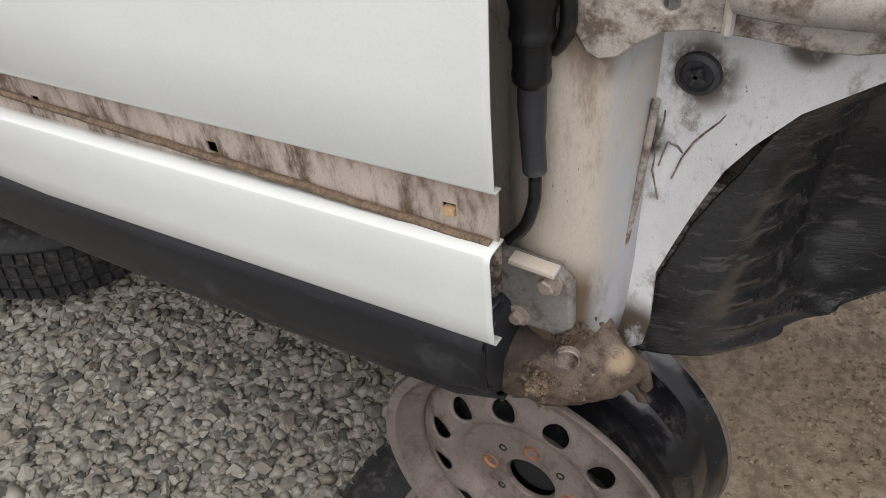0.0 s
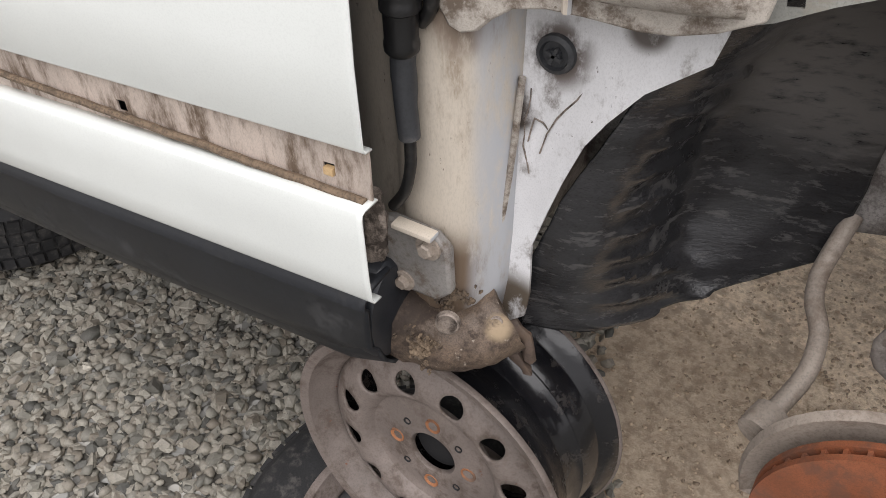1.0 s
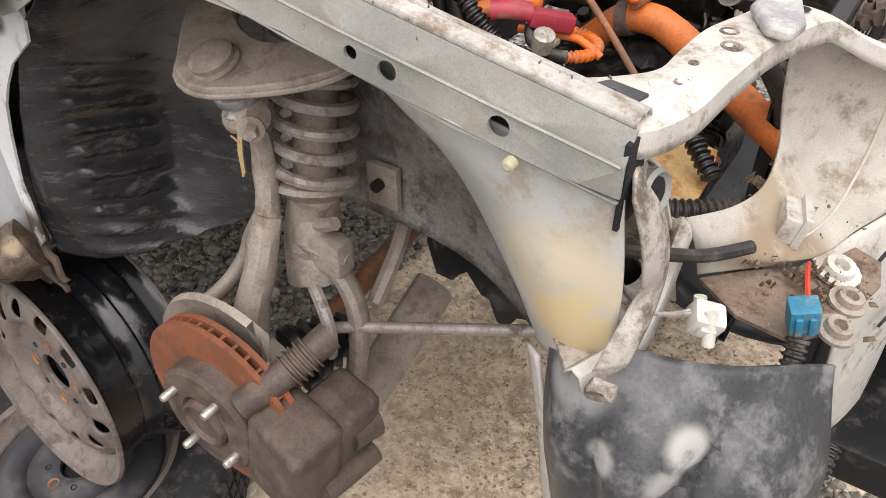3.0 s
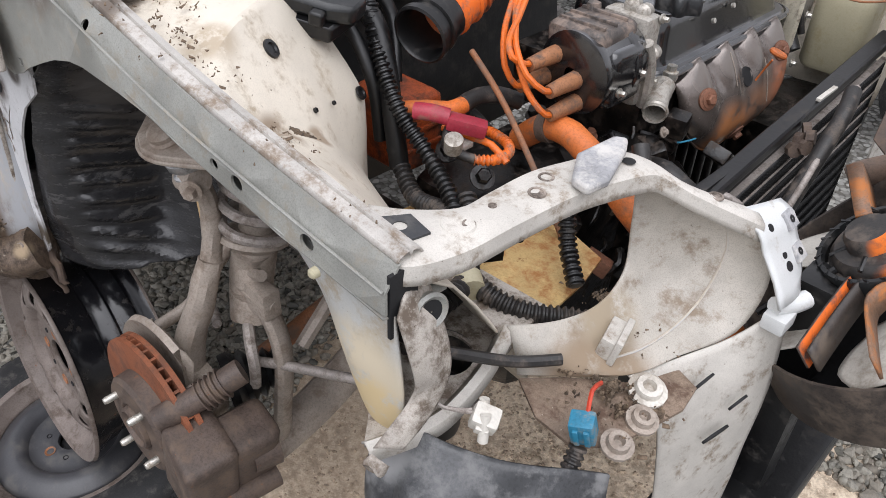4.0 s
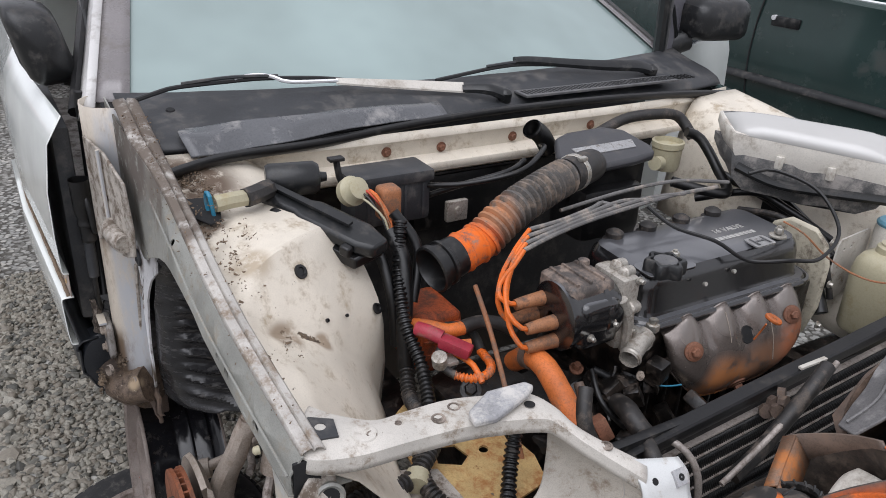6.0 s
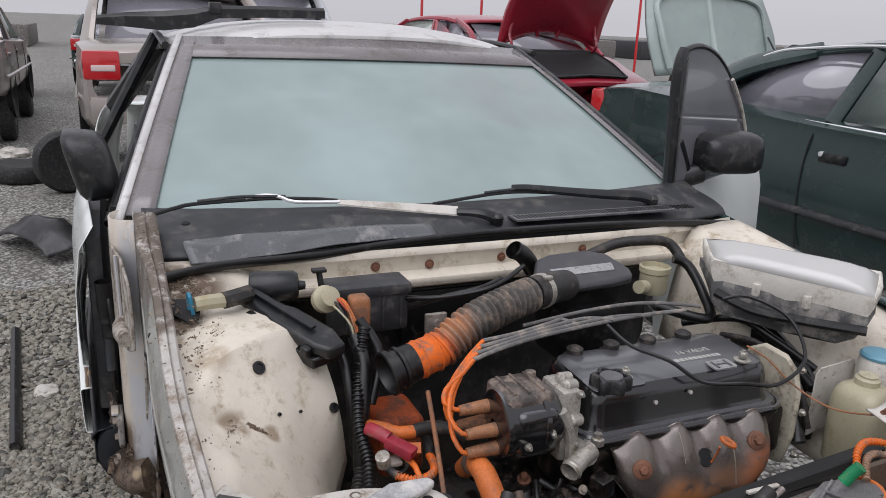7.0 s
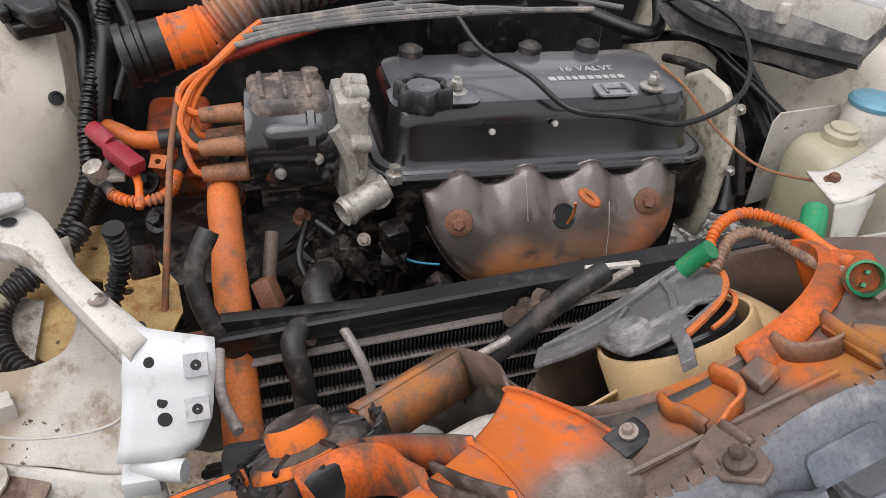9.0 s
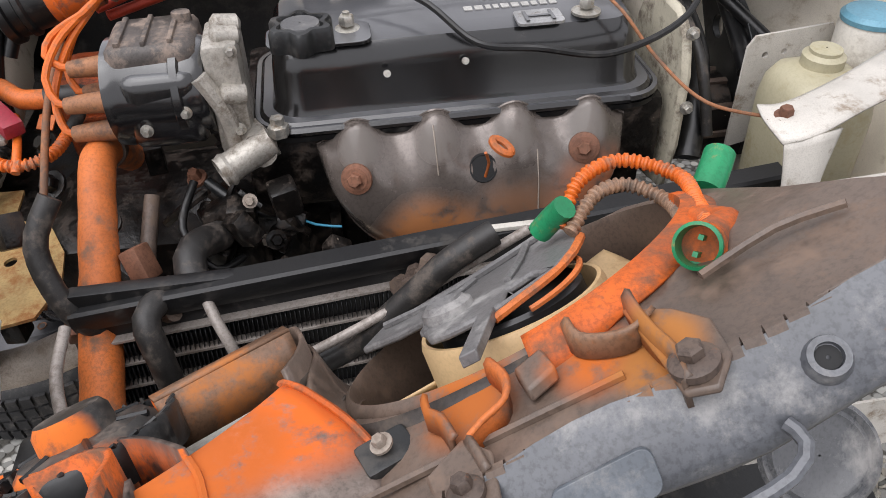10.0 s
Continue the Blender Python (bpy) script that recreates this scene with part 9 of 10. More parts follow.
# tank along the lower edge, its crimped seam
bm = B()
prof = [(-0.004, -0.060), (-0.004, -0.026), (0.004, -0.022), (0.008, -0.028), (0.012, -0.038), (0.016, -0.048), (0.018, -0.058), (0.017, -0.066), (0.012, -0.071), (-0.004, -0.072)]
skin(bm, [[near(a, seam_b(a) - d, h + 0.003 * math.sin(a * 40) + 0.002 * noise.noise(Vector((a * 30, d * 40, 2)))) for d, h in prof] for a in [-0.14 + 0.02 * i for i in range(22)]], True)
tank = part("tank", bm, M_tank, fr, "scuffed grey plastic radiator tank", angle=50)
for i in range(36):
    bm = B()
    a = -0.12 + 0.0112 * i
    skin(bm, [[near(a + e, seam_b(a) - d, h) for d, h in ((-0.004, -0.032), (-0.004, -0.0235), (0.0, -0.0212), (0.0045, -0.0222), (0.006, -0.028))] for e in (0, 0.0098)], True)
    part("crimp", bm, M_shroud, tank)
bm = B()
plate(bm, rounded(0.018, 0.070, 0.0, 0.022, 0.006, 4), 0.003, lambda u, v, w: near(u, seam_b(u) - 0.0145 - 0.25 * v - w, -0.040 - v))
part("recess", bm, M_recess, tank, "dark oblong panel on the tank", bevel=0.002)
PEG = (E3 * 0.55 - E2 * 0.80 + E1 * 0.1).normalized()
bm = B()
lathe(bm, [(0.0125, -0.016), (0.0115, 0.0), (0.0095, 0.006), (0.0065, 0.006), (0.006, -0.004), (0.001, -0.004)], near(0.157, -0.152, -0.044), PEG, 22)
part("post", bm, M_tank, tank, "round hollow post")
bm = B()
lathe(bm, [(0.0058, 0.003), (0.001, 0.003)], near(0.157, -0.152, -0.044), PEG, 14)
part("post_bore", bm, M_dark, tank)
bm = B()
tube(bm, [near(0.04, -0.188, -0.072), near(0.085, -0.186, -0.074), near(0.122, -0.178, -0.074), near(0.134, -0.168, -0.068), near(0.130, -0.160, -0.060)], 0.0038, 8)
part("pipe", bm, M_tank, tank, "thin grey pipe under the tank")
bm = B()
tube(bm, [near(-0.10, -0.178, -0.058), near(-0.04, -0.180, -0.060), near(-0.005, -0.182, -0.064), near(0.02, -0.186, -0.070)], 0.014, 12)
for v in bm.verts:
    v.co += noise.noise_vector(v.co * 40) * 0.007
part("outlet", bm, M_tank, tank, "pale scuffed outlet stub")


# opening of the nearer shroud: an uneven ring
def mouth_at(deg, k=1.0):
    t = radians(deg)
    e = 1 + 0.10 * math.exp(-((deg + 132) / 30) ** 2) - 0.05 * math.exp(-((deg + 35) / 30) ** 2) - 0.05 * math.exp(-((deg - 120) / 40) ** 2)
    return 0.008 + 0.136 * e * k * math.cos(t), 0.046 + 0.124 * e * k * math.sin(t)


def mouth_strip(d0, d1, rows, n=40):
    """A strip along the opening between two bearings; rows of (scale, height)."""
    out = []
    for i in range(n + 1):
        d = d0 + (d1 - d0) * i / n
        out.append([near(*mouth_at(d, k), h + (face_h(mouth_at(d, k)[1]) if k > 1.05 else 0)) for k, h in rows])
    return skin(B(), out, False)


bm = B()
out = [(-0.135, -0.110), (-0.118, -0.150), (-0.05, -0.150), (0.0, -0.147), (0.10, -0.139), (0.20, -0.128), (0.262, -0.122), (0.250, -0.095), (0.222, -0.055), (0.196, 0.0), (0.180, 0.05), (0.160, 0.11), (0.11, 0.17), (0.02, 0.185), (-0.08, 0.165), (-0.135, 0.10), (-0.150, 0.02), (-0.145, -0.06)]
plate(bm, out, 0.005, lambda a, b, h: near(a, b, h - 0.009 + face_h(b) - 0.25 * max(0, -0.10 - a)), [[mouth_at(9 * i, 1.01) for i in range(40)]])
facep = part("face_plate", bm, M_shroud, fr, "brown dusty plastic face plate", bevel=0.0015)
rim = part("rim", mouth_strip(8, 282, ((0.985, -0.090), (1.0, -0.004), (1.008, 0.0), (1.03, -0.002), (1.06, -0.012)), 80), M_shroud, fr, "brown dusty wall round the fan opening", solid=0.002)
part("front_skirt", mouth_strip(-172, -82, ((1.03, -0.002), (1.06, -0.012), (1.12, -0.030), (1.16, -0.05))), M_wall, rim, "dark oily front of the rim", solid=0.002)
part("orange_band", mouth_strip(-84, 14, ((0.985, -0.090), (0.992, 0.002), (1.005, 0.007), (1.05, 0.005), (1.11, -0.001), (1.17, -0.007))), M_band, fr, "bright orange rolled lip of the shroud", solid=0.003)
HC = (0.006, 0.038)
# Plain dark disc added for the shade deep in the opening.
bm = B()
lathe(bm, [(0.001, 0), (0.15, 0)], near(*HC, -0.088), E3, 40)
part("shade_backing", bm, M_dark, rim)
fan2 = thing("fan", near(*HC, -0.05), "tan plastic cooling fan with a cup-shaped hub", "fan")
bm = B()
lathe(bm, [(0.073, -0.080), (0.071, -0.006), (0.069, -0.001), (0.066, -0.001), (0.0645, -0.006), (0.064, -0.03)], near(*HC, 0.0), E3, 56)
part("hub", bm, M_tan, fan2, "tan cup-shaped hub")
# Near-black floor paints the shaded gap round the motor.
bm = B()
lathe(bm, [(0.0645, -0.026), (0.001, -0.024)], near(*HC, 0.0), E3, 40)
part("hub_floor", bm, M_dark, fan2)
bm = B()
lathe(bm, [(0.056, -0.03), (0.0555, 0.0), (0.053, 0.003), (0.050, 0.001), (0.001, 0.0)], near(*HC, 0.0), E3, 44)
mo = part("motor", bm, M_black, fan2, "black motor sitting in the hub")
bm = B()
tube(bm, [near(HC[0] + 0.0575 * math.cos(radians(d)), HC[1] + 0.0575 * math.sin(radians(d)), 0.003) for d in range(-70, 60, 6)], 0.0024, 6, smooth=False)
part("edge_bead", bm, M_pipe, mo, "orange-brown edge of the motor")
for deg in (35, 107, 179, 226, 285):
    bm = B()
    rows = []
    for r, w0, w1 in ((0.070, -22, 22), (0.086, -24, 20), (0.104, -24, 18), (0.119, -18, 16)):
        rows.append([near(HC[0] + r * math.cos(radians(deg + w0 + (w1 - w0) * k / 4)), HC[1] + r * math.sin(radians(deg + w0 + (w1 - w0) * k / 4)), -0.066 + 0.046 * k / 4) for k in range(5)])
    sheet(bm, rows, 3, 3)
    part("fan_blade", bm, M_tan, fan2, "tan plastic fan blade", solid=0.002)
# grey motor carrier across the back of the opening
bm = B()
out = [(-0.112, 0.112), (-0.122, 0.072), (-0.085, 0.055), (-0.060, 0.044), (-0.054, 0.010), (-0.046, -0.012), (-0.030, -0.020), (-0.012, -0.020), (0.008, -0.014), (0.030, 0.000), (0.050, 0.018), (0.064, 0.046), (0.068, 0.085), (0.060, 0.130), (0.048, 0.158), (0.010, 0.148), (-0.030, 0.132), (-0.070, 0.124)]
slot = [(0.012, 0.014), (0.030, 0.029), (0.043, 0.015), (0.018, -0.003)]
plate(bm, out, 0.006, lambda a, b, h: near(a, b, h + 0.008 + 0.006 * math.exp(-((a + 0.03) / 0.04) ** 2 - ((b - 0.03) / 0.05) ** 2)), [slot])
arm2 = part("grey_arm", bm, M_carrier, rim, "scuffed grey plastic motor carrier across the opening", bevel=0.002)
bm = B()
lathe(bm, [(0.020, -0.002), (0.019, 0.005), (0.014, 0.009), (0.010, 0.007), (0.006, 0.004)], near(-0.034, 0.024, 0.018), E3, 22, True)
part("boss", bm, M_carrier, arm2)
for pts in ([(-0.105, 0.098), (-0.06, 0.088), (-0.02, 0.098), (0.05, 0.135)], [(-0.052, 0.006), (-0.045, 0.05), (-0.02, 0.09)], [(0.012, 0.035), (0.02, 0.07), (0.025, 0.12)]):
    bm = B()
    tube(bm, [near(a, b, 0.0165) for a, b in pts], 0.0032, 6)
    part("carrier_rib", bm, M_carrier, arm2)
bm = B()
skin(bm, [[near(a + da, b, h + dh) for da, dh in ((-0.006, -0.004), (-0.006, 0.004), (0.006, 0.004), (0.006, -0.004))] for a, b, h in ((-0.002, -0.014, 0.012), (-0.005, -0.045, 0.012), (-0.012, -0.072, 0.008))], True)
part("stay", bm, M_carrier, arm2, "grey stay to the lip", bevel=0.001)
bm = B()
tube(bm, [near(0.070, 0.070, 0.012), near(0.062, 0.040, 0.011), near(0.046, 0.014, 0.010), near(0.024, -0.006, 0.010), near(0.002, -0.020, 0.009)], 0.0034, 7)
part("dyed_edge", bm, M_pipe, arm2, "orange-dusted edge of the carrier")

# brackets, bolts and curled tabs on the face
for (a, b), out, r in (((0.103, -0.149), [(0.080, -0.092), (0.104, -0.108), (0.119, -0.126), (0.120, -0.150), (0.109, -0.165), (0.093, -0.160), (0.089, -0.135)], 0.0080), ((-0.019, -0.162), [(-0.043, -0.140), (-0.034, -0.166), (-0.013, -0.180), (-0.002, -0.173), (-0.004, -0.142), (-0.020, -0.126)], 0.0066)):
    bm = B()
    plate(bm, out, 0.004, lambda u, v, w: near(u, v, w + face_h(v) + 0.002))
    br2 = part("bolt_bracket", bm, M_shroud, facep, "bent bracket with a large bolt", bevel=0.0015)
    c = near(a, b, face_h(b) + 0.006)
    bm = B()
    lathe(bm, [(r * 1.55, 0), (r * 1.55, 0.004), (r * 1.15, 0.006)], c, E3 - E2 * 0.35, 22, True)
    hexbolt(bm, c + E3 * 0.004, E3 - E2 * 0.35, r * 0.85, 0.007, False)
    part("bolt", bm, M_iron, br2, "brown flange bolt")
for pts, m, tall in (
    ([(-0.045, -0.086), (-0.043, -0.098), (-0.035, -0.106), (-0.027, -0.125)], M_shroud, 0.009),
    ([(-0.003, -0.084), (0.006, -0.102), (0.004, -0.117), (-0.010, -0.124), (-0.019, -0.130)], M_pipe, 0.010),
    ([(-0.019, -0.130), (-0.014, -0.142), (-0.010, -0.154)], M_shroud, 0.010),
    ([(0.046, -0.082), (0.050, -0.097), (0.064, -0.107), (0.079, -0.111), (0.091, -0.105)], M_rib, 0.009),
    ([(0.082, -0.088), (0.084, -0.105), (0.088, -0.122), (0.093, -0.138), (0.094, -0.158)], M_shroud, 0.012),
):
    bm = B()
    line = spline([Vector((a, b, 0)) for a, b in pts], 0.005)
    skin(bm, [[near(p.x + lean, p.y - lean * 0.6, face_h(p.y) + h) for p in line] for h, lean in ((-0.004, 0.0), (tall * 0.7, 0.0015), (tall, 0.005))], False)
    part("clip_tab", bm, m, facep, "curled plastic clip tab", solid=0.003)
bm = B()
plate(bm, [(0.014, -0.098), (0.032, -0.092), (0.038, -0.110), (0.020, -0.117)], 0.009, lambda u, v, w: near(u, v, w + face_h(v) - 0.002))
part("block", bm, M_shroud, facep, bevel=0.002)
for pts in ([(-0.10, -0.125), (0.0, -0.124), (0.07, -0.124)], [(0.125, -0.085), (0.17, -0.075), (0.205, -0.085)]):
    bm = B()
    tube(bm, [near(a, b, face_h(b) - 0.003) for a, b in pts], 0.0028, 6)
    part("face_rib", bm, M_shroud, facep)
frame_m = Matrix((E1, E2, E3)).transposed().to_4x4()
bm = B()
box(bm, (-0.017, -0.013, -0.012), (0.017, 0.013, 0.010), 0.004, Matrix.Translation(near(-0.075, -0.092, -0.018)) @ frame_m @ Matrix.Rotation(0.5, 4, "Z") @ Matrix.Rotation(0.5, 4, "X"))
kb = part("clamp_block", bm, M_black, facep, "black clamp block")
bm = B()
hexbolt(bm, near(-0.073, -0.098, -0.006), E3 - E2 * 0.6, 0.0045, 0.006)
part("bolt", bm, M_arm, kb)

# ---- the second shroud, with its spider and motor ----
FC = (-0.325, 0.0)


def polar(r, deg, h):
    return fan(FC[0] + r * math.cos(radians(deg)), FC[1] + r * math.sin(radians(deg)), h)


def wall_h(deg):
    """Height of the round wall: low at the back, high towards the tank."""
    d = (deg + 180) % 360 - 180
    return -0.050 + 0.045 / (1 + math.exp(max(-30, min(30, (abs(d + 45) - 75) / 10))))


bm = B()
skin(bm, [[polar(r, 5 * i, wall_h(5 * i) + h if h > -0.05 else h - 0.06) for i in range(73)] for r, h in ((0.184, -0.08), (0.182, -0.006), (0.180, 0.0), (0.176, 0.0), (0.174, -0.006), (0.172, -0.08))], False)
left = part("second_shroud", bm, M_wall, fr, "brown and orange shroud of the second fan", angle=50)
# Another dark disc, painted shade behind the spider.
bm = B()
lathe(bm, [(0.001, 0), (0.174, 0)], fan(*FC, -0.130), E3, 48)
part("shade_backing", bm, M_dark, left)
# sloping outer wall towards the tank, its creases, and the valley between the shrouds
SKIRT = ((0.177, 0.004), (0.181, 0.005), (0.193, 0.001), (0.205, -0.005), (0.235, -0.020), (0.262, -0.038), (0.292, -0.064))


def skirt_at(d, r, h):
    """The wall twists forward as it widens; d in degrees from its edge."""
    d = -8 - d - 150 * max(0, r - 0.182)
    return polar(r, d, wall_h(d + 150 * max(0, r - 0.182)) + h)


wall = B()
skin(wall, [[skirt_at(4.6 * i, r, h) for r, h in SKIRT] for i in range(26)], False)
skirt = part("orange_wall", wall, M_skirt, left, "orange-dusted sloping duct wall", solid=0.003)
for d in (27, 60):
    bm = B()
    tube(bm, [skirt_at(d + 60 * max(0, 0.215 - r), r, h + 0.002) for r, h in SKIRT[1:]], 0.0026, 6)
    part("wall_bead", bm, M_skirt, skirt)
bm = B()
tube(bm, [skirt_at(0.5, r, h + 0.002) for r, h in SKIRT], 0.0030, 6)
part("wall_edge", bm, M_band, skirt)
bm = B()
sheet(bm, [
    [polar(0.181, 42, -0.006), polar(0.181, 22, -0.008), polar(0.181, 4, -0.008), polar(0.200, -10, -0.010), polar(0.235, -18, -0.036)],
    [fan(-0.172, 0.130, -0.060), fan(-0.150, 0.075, -0.050), fan(-0.136, 0.02, -0.036), fan(-0.118, -0.040, -0.034), fan(-0.090, -0.090, -0.058)],
    [fan(-0.140, 0.120, -0.075), fan(-0.130, 0.075, -0.062), fan(-0.124, 0.025, -0.048), fan(-0.108, -0.035, -0.048), fan(-0.080, -0.080, -0.062)],
], 5, 5, 0.002)
part("valley", bm, M_shroud, left, "grey-brown plastic between the two shrouds", solid=0.003)


def strip(pts, h0, h1, material, name, label="", wide=0.0035, parent=None):
    b = B()
    line = spline([Vector((a, c, 0)) for a, c in pts], 0.01)
    skin(b, [[fan(p.x, p.y, h) for p in line] for h in (h0, h1)], False)
    return part(name, b, material, parent or left, label, solid=wide)


arm_a = strip([(-0.292, 0.046), (-0.250, 0.078), (-0.196, 0.118)], -0.034, 0.010, M_spider, "arm", "brown deep rib of the fan spider")
strip([(-0.282, 0.034), (-0.240, 0.066), (-0.186, 0.104)], -0.036, 0.008, M_rib, "arm", "orange-brown rib of the fan spider")
bm = B()
skin(bm, [[fan(a, b, 0.0105) for a, b in ((-0.293, 0.047), (-0.250, 0.079), (-0.196, 0.119))], [fan(a, b, 0.009) for a, b in ((-0.281, 0.033), (-0.239, 0.065), (-0.185, 0.103))]], False)
part("arm_top", bm, M_rib, arm_a, solid=0.003)
strip([(-0.200, 0.120), (-0.186, 0.116), (-0.172, 0.090), (-0.158, 0.056), (-0.149, 0.018), (-0.146, -0.020)], -0.05, 0.008, M_shroud, "outer_edge", "grey-brown outer edge of the shroud")
strip([(-0.322, -0.070), (-0.291, -0.058), (-0.266, -0.064), (-0.243, -0.086), (-0.229, -0.120), (-0.212, -0.152)], -0.030, 0.014, M_band, "orange_arch", "bright orange arched rib", 0.005)
strip([(-0.272, -0.034), (-0.238, -0.056), (-0.200, -0.090), (-0.178, -0.112)], -0.030, 0.008, M_spider, "arm", "dusty rib of the fan spider")
for off in (0.0, 0.016):
    strip([(-0.226 + off, -0.124), (-0.202 + off, -0.164), (-0.172 + off, -0.206)], -0.030, 0.006, M_spider, "arm", "orange rib along the shroud wall")
for off in (0.0, 0.014):
    strip([(-0.338 + off, -0.062), (-0.352 + off, -0.120), (-0.370 + off, -0.172)], -0.028, 0.006, M_wall, "arm", "dark rib of the fan spider")
    strip([(-0.385, -0.014 + off), (-0.434, -0.016 + off), (-0.500, -0.022 + off)], -0.028, 0.006, M_spider if off else M_wall, "arm", "dusty rib of the fan spider")
strip([(-0.370, -0.046), (-0.405, -0.034), (-0.450, -0.060), (-0.485, -0.085)], -0.03, 0.004, M_rib, "arm", "orange-brown edge of the large opening")
bm = B()
skin(bm, [[polar(r, 10 * i, h) for i in range(37)] for r, h in ((0.069, -0.024), (0.071, 0.002), (0.069, 0.006), (0.064, 0.006), (0.062, -0.002))], False)
ringm = part("motor_ring", bm, M_black, left, "dark ring that holds the fan motor")
for i in range(24):
    bm = B()
    tube(bm, [polar(0.063, 15 * i, 0.004), polar(0.070, 15 * i + 7, 0.007)], 0.0018, 5)
    part("lattice_rib", bm, M_black, ringm)
# cream fan blades behind the spider
for deg in (-150, -68, -8, 75, 145):
    bm = B()
    rows = []
    for r, w0, w1 in ((0.060, -20, 18), (0.085, -25, 22), (0.115, -28, 24), (0.145, -26, 23), (0.163, -16, 18)):
        rows.append([polar(r, deg + w0 + (w1 - w0) * k / 4, -0.070 + 0.036 * k / 4 * (0.6 + 2.0 * r)) for k in range(5)])
    sheet(bm, rows, 3, 3)
    part("fan_blade", bm, M_lampw, left, "cream plastic fan blade", solid=0.002)
fm = thing("fan_motor", fan(*FC, -0.05), "black fan motor with orange dust on its cap", "motor")
bm = B()
lathe(bm, [(0.030, -0.05), (0.053, -0.040), (0.055, -0.012), (0.059, -0.010), (0.059, -0.006), (0.055, -0.004), (0.054, 0.004), (0.048, 0.010), (0.030, 0.012)], fan(*FC, 0.0), E3, 36, True)
part("housing", bm, M_motor, fm, "orange-dusted motor housing")
bm = B()
lathe(bm, [(0.030, 0.010), (0.029, 0.026), (0.025, 0.032), (0.010, 0.033)], fan(FC[0] - 0.004, FC[1] + 0.002, 0.0), E3, 28, True)
part("cap", bm, M_motor, fm)
for deg in (10, 70, 130, 190, 250, 310):
    bm = B()
    tube(bm, [polar(0.030, deg, 0.012), polar(0.053, deg, 0.008)], 0.0028, 6)
    part("rib", bm, M_black, fm)
for b0 in (0.040, 0.028):
    bm = B()
    tube(bm, [fan(-0.372, b0, 0.0), fan(-0.41, b0 + 0.024, -0.008), fan(-0.455, b0 + 0.048, -0.012)], 0.005, 8)
    part("lead", bm, M_rubber, fm)
bm = B()
plate(bm, [(-0.336, 0.113), (-0.323, 0.093), (-0.369, 0.049), (-0.380, 0.087)], 0.004, lambda a, b, h: fan(a, b, h - 0.052))
part("white_tag", bm, M_lampw, fm, "white plastic plate by the leads")
bm = B()
box(bm, (0.58, -0.45, 0.60), (0.72, 0.30, 0.66), 0.01)
box(bm, (0.62, -0.30, 0.64), (0.68, -0.24, 1.02), 0.01)
box(bm, (0.64, 0.10, 0.64), (0.70, 0.16, 1.08), 0.01)
lone("bumper_beam", bm, M_rubber, "dark bumper beam below the shroud", "bumper")
# Black sheet added here to hide bright gravel in a dark gap.
bm = B()
sheet(bm, [[(-0.25, 0.25, 0.44), (-0.25, 0.5, 0.44), (-0.25, 0.80, 0.44)], [(0.15, 0.12, 0.42), (0.15, 0.45, 0.42), (0.15, 0.80, 0.42)], [(0.28, 0.0, 0.42), (0.28, 0.4, 0.42), (0.28, 0.78, 0.42)], [(0.45, 0.0, 0.38), (0.45, 0.4, 0.38), (0.45, 0.78, 0.40)], [(0.64, 0.0, 0.44), (0.64, 0.4, 0.44), (0.60, 0.70, 0.46)]], 4, 4, 0.01)
part("dark_gap_sheet", bm, M_black, car, "black sheet added to darken the gap below the nose", solid=0.006)
# green plugs with orange sleeves
M_conduit = mat("dusty_tan_conduit", (0.36, 0.22, 0.14), 0.55, vary=0.3, dirt=(0.12, 0.09, 0.07), amount=0.36, scale=18)
gp = thing("green_plug", (0.76, 0.18, 1.2), "green wiring plug in an orange-dusted sleeve", "connector", "green plugs")
bm = B()
gdir = Vector((0.62, -0.55, 0.56)).normalized()
gc = Vector((0.768, 0.18, 1.262))
lathe(bm, [(0.007, -0.026), (0.0115, -0.020), (0.0125, -0.005), (0.0138, -0.002), (0.0138, 0.003), (0.0118, 0.004), (0.0110, -0.013), (0.001, -0.013)], gc, gdir, 26)
for k in (-0.005, 0.005):
    box(bm, (-0.0015, k - 0.0015, -0.016), (0.0015, k + 0.0015, 0.0), 0, Matrix.Translation(gc) @ gdir.to_track_quat("Z", "Y").to_matrix().to_4x4())
part("socket", bm, M_green, gp)
bm = B()
tube(bm, [gc - gdir * 0.012, gc - gdir * 0.035 + Vector((0, 0, 0.004)), gc - gdir * 0.055 + Vector((-0.008, 0.010, 0.010)), gc - gdir * 0.062 + Vector((-0.024, -0.004, 0.004))], (0.0145, 0.008), 16)
part("sleeve", bm, M_band, gp)
bm = B()
tube(bm, [(0.625, 0.262, 1.190), (0.610, 0.274, 1.197), (0.596, 0.284, 1.204)], 0.0125, 16)
part("second_socket", bm, M_green, gp)
for pts, m in (([(0.635, 0.146, 1.180), (0.612, 0.165, 1.204), (0.601, 0.201, 1.211), (0.628, 0.236, 1.210), (0.68, 0.226, 1.222), (0.732, 0.206, 1.245)], M_wire_o), ([(0.645, 0.150, 1.182), (0.622, 0.175, 1.197), (0.617, 0.202, 1.199), (0.642, 0.224, 1.198), (0.69, 0.214, 1.215), (0.737, 0.20, 1.240)], M_conduit)):
    bm = B()
    tube(bm, pts, 0.0052, 10, ribs=0.0008, pitch=0.005)
    part("conduit", bm, m, gp)
bm = B()
tube(bm, [(0.634, 0.148, 1.198), (0.627, 0.141, 1.183), (0.622, 0.134, 1.168)], 0.0095, 12)
part("tail_plug", bm, M_green, gp, "green tail of the plug")

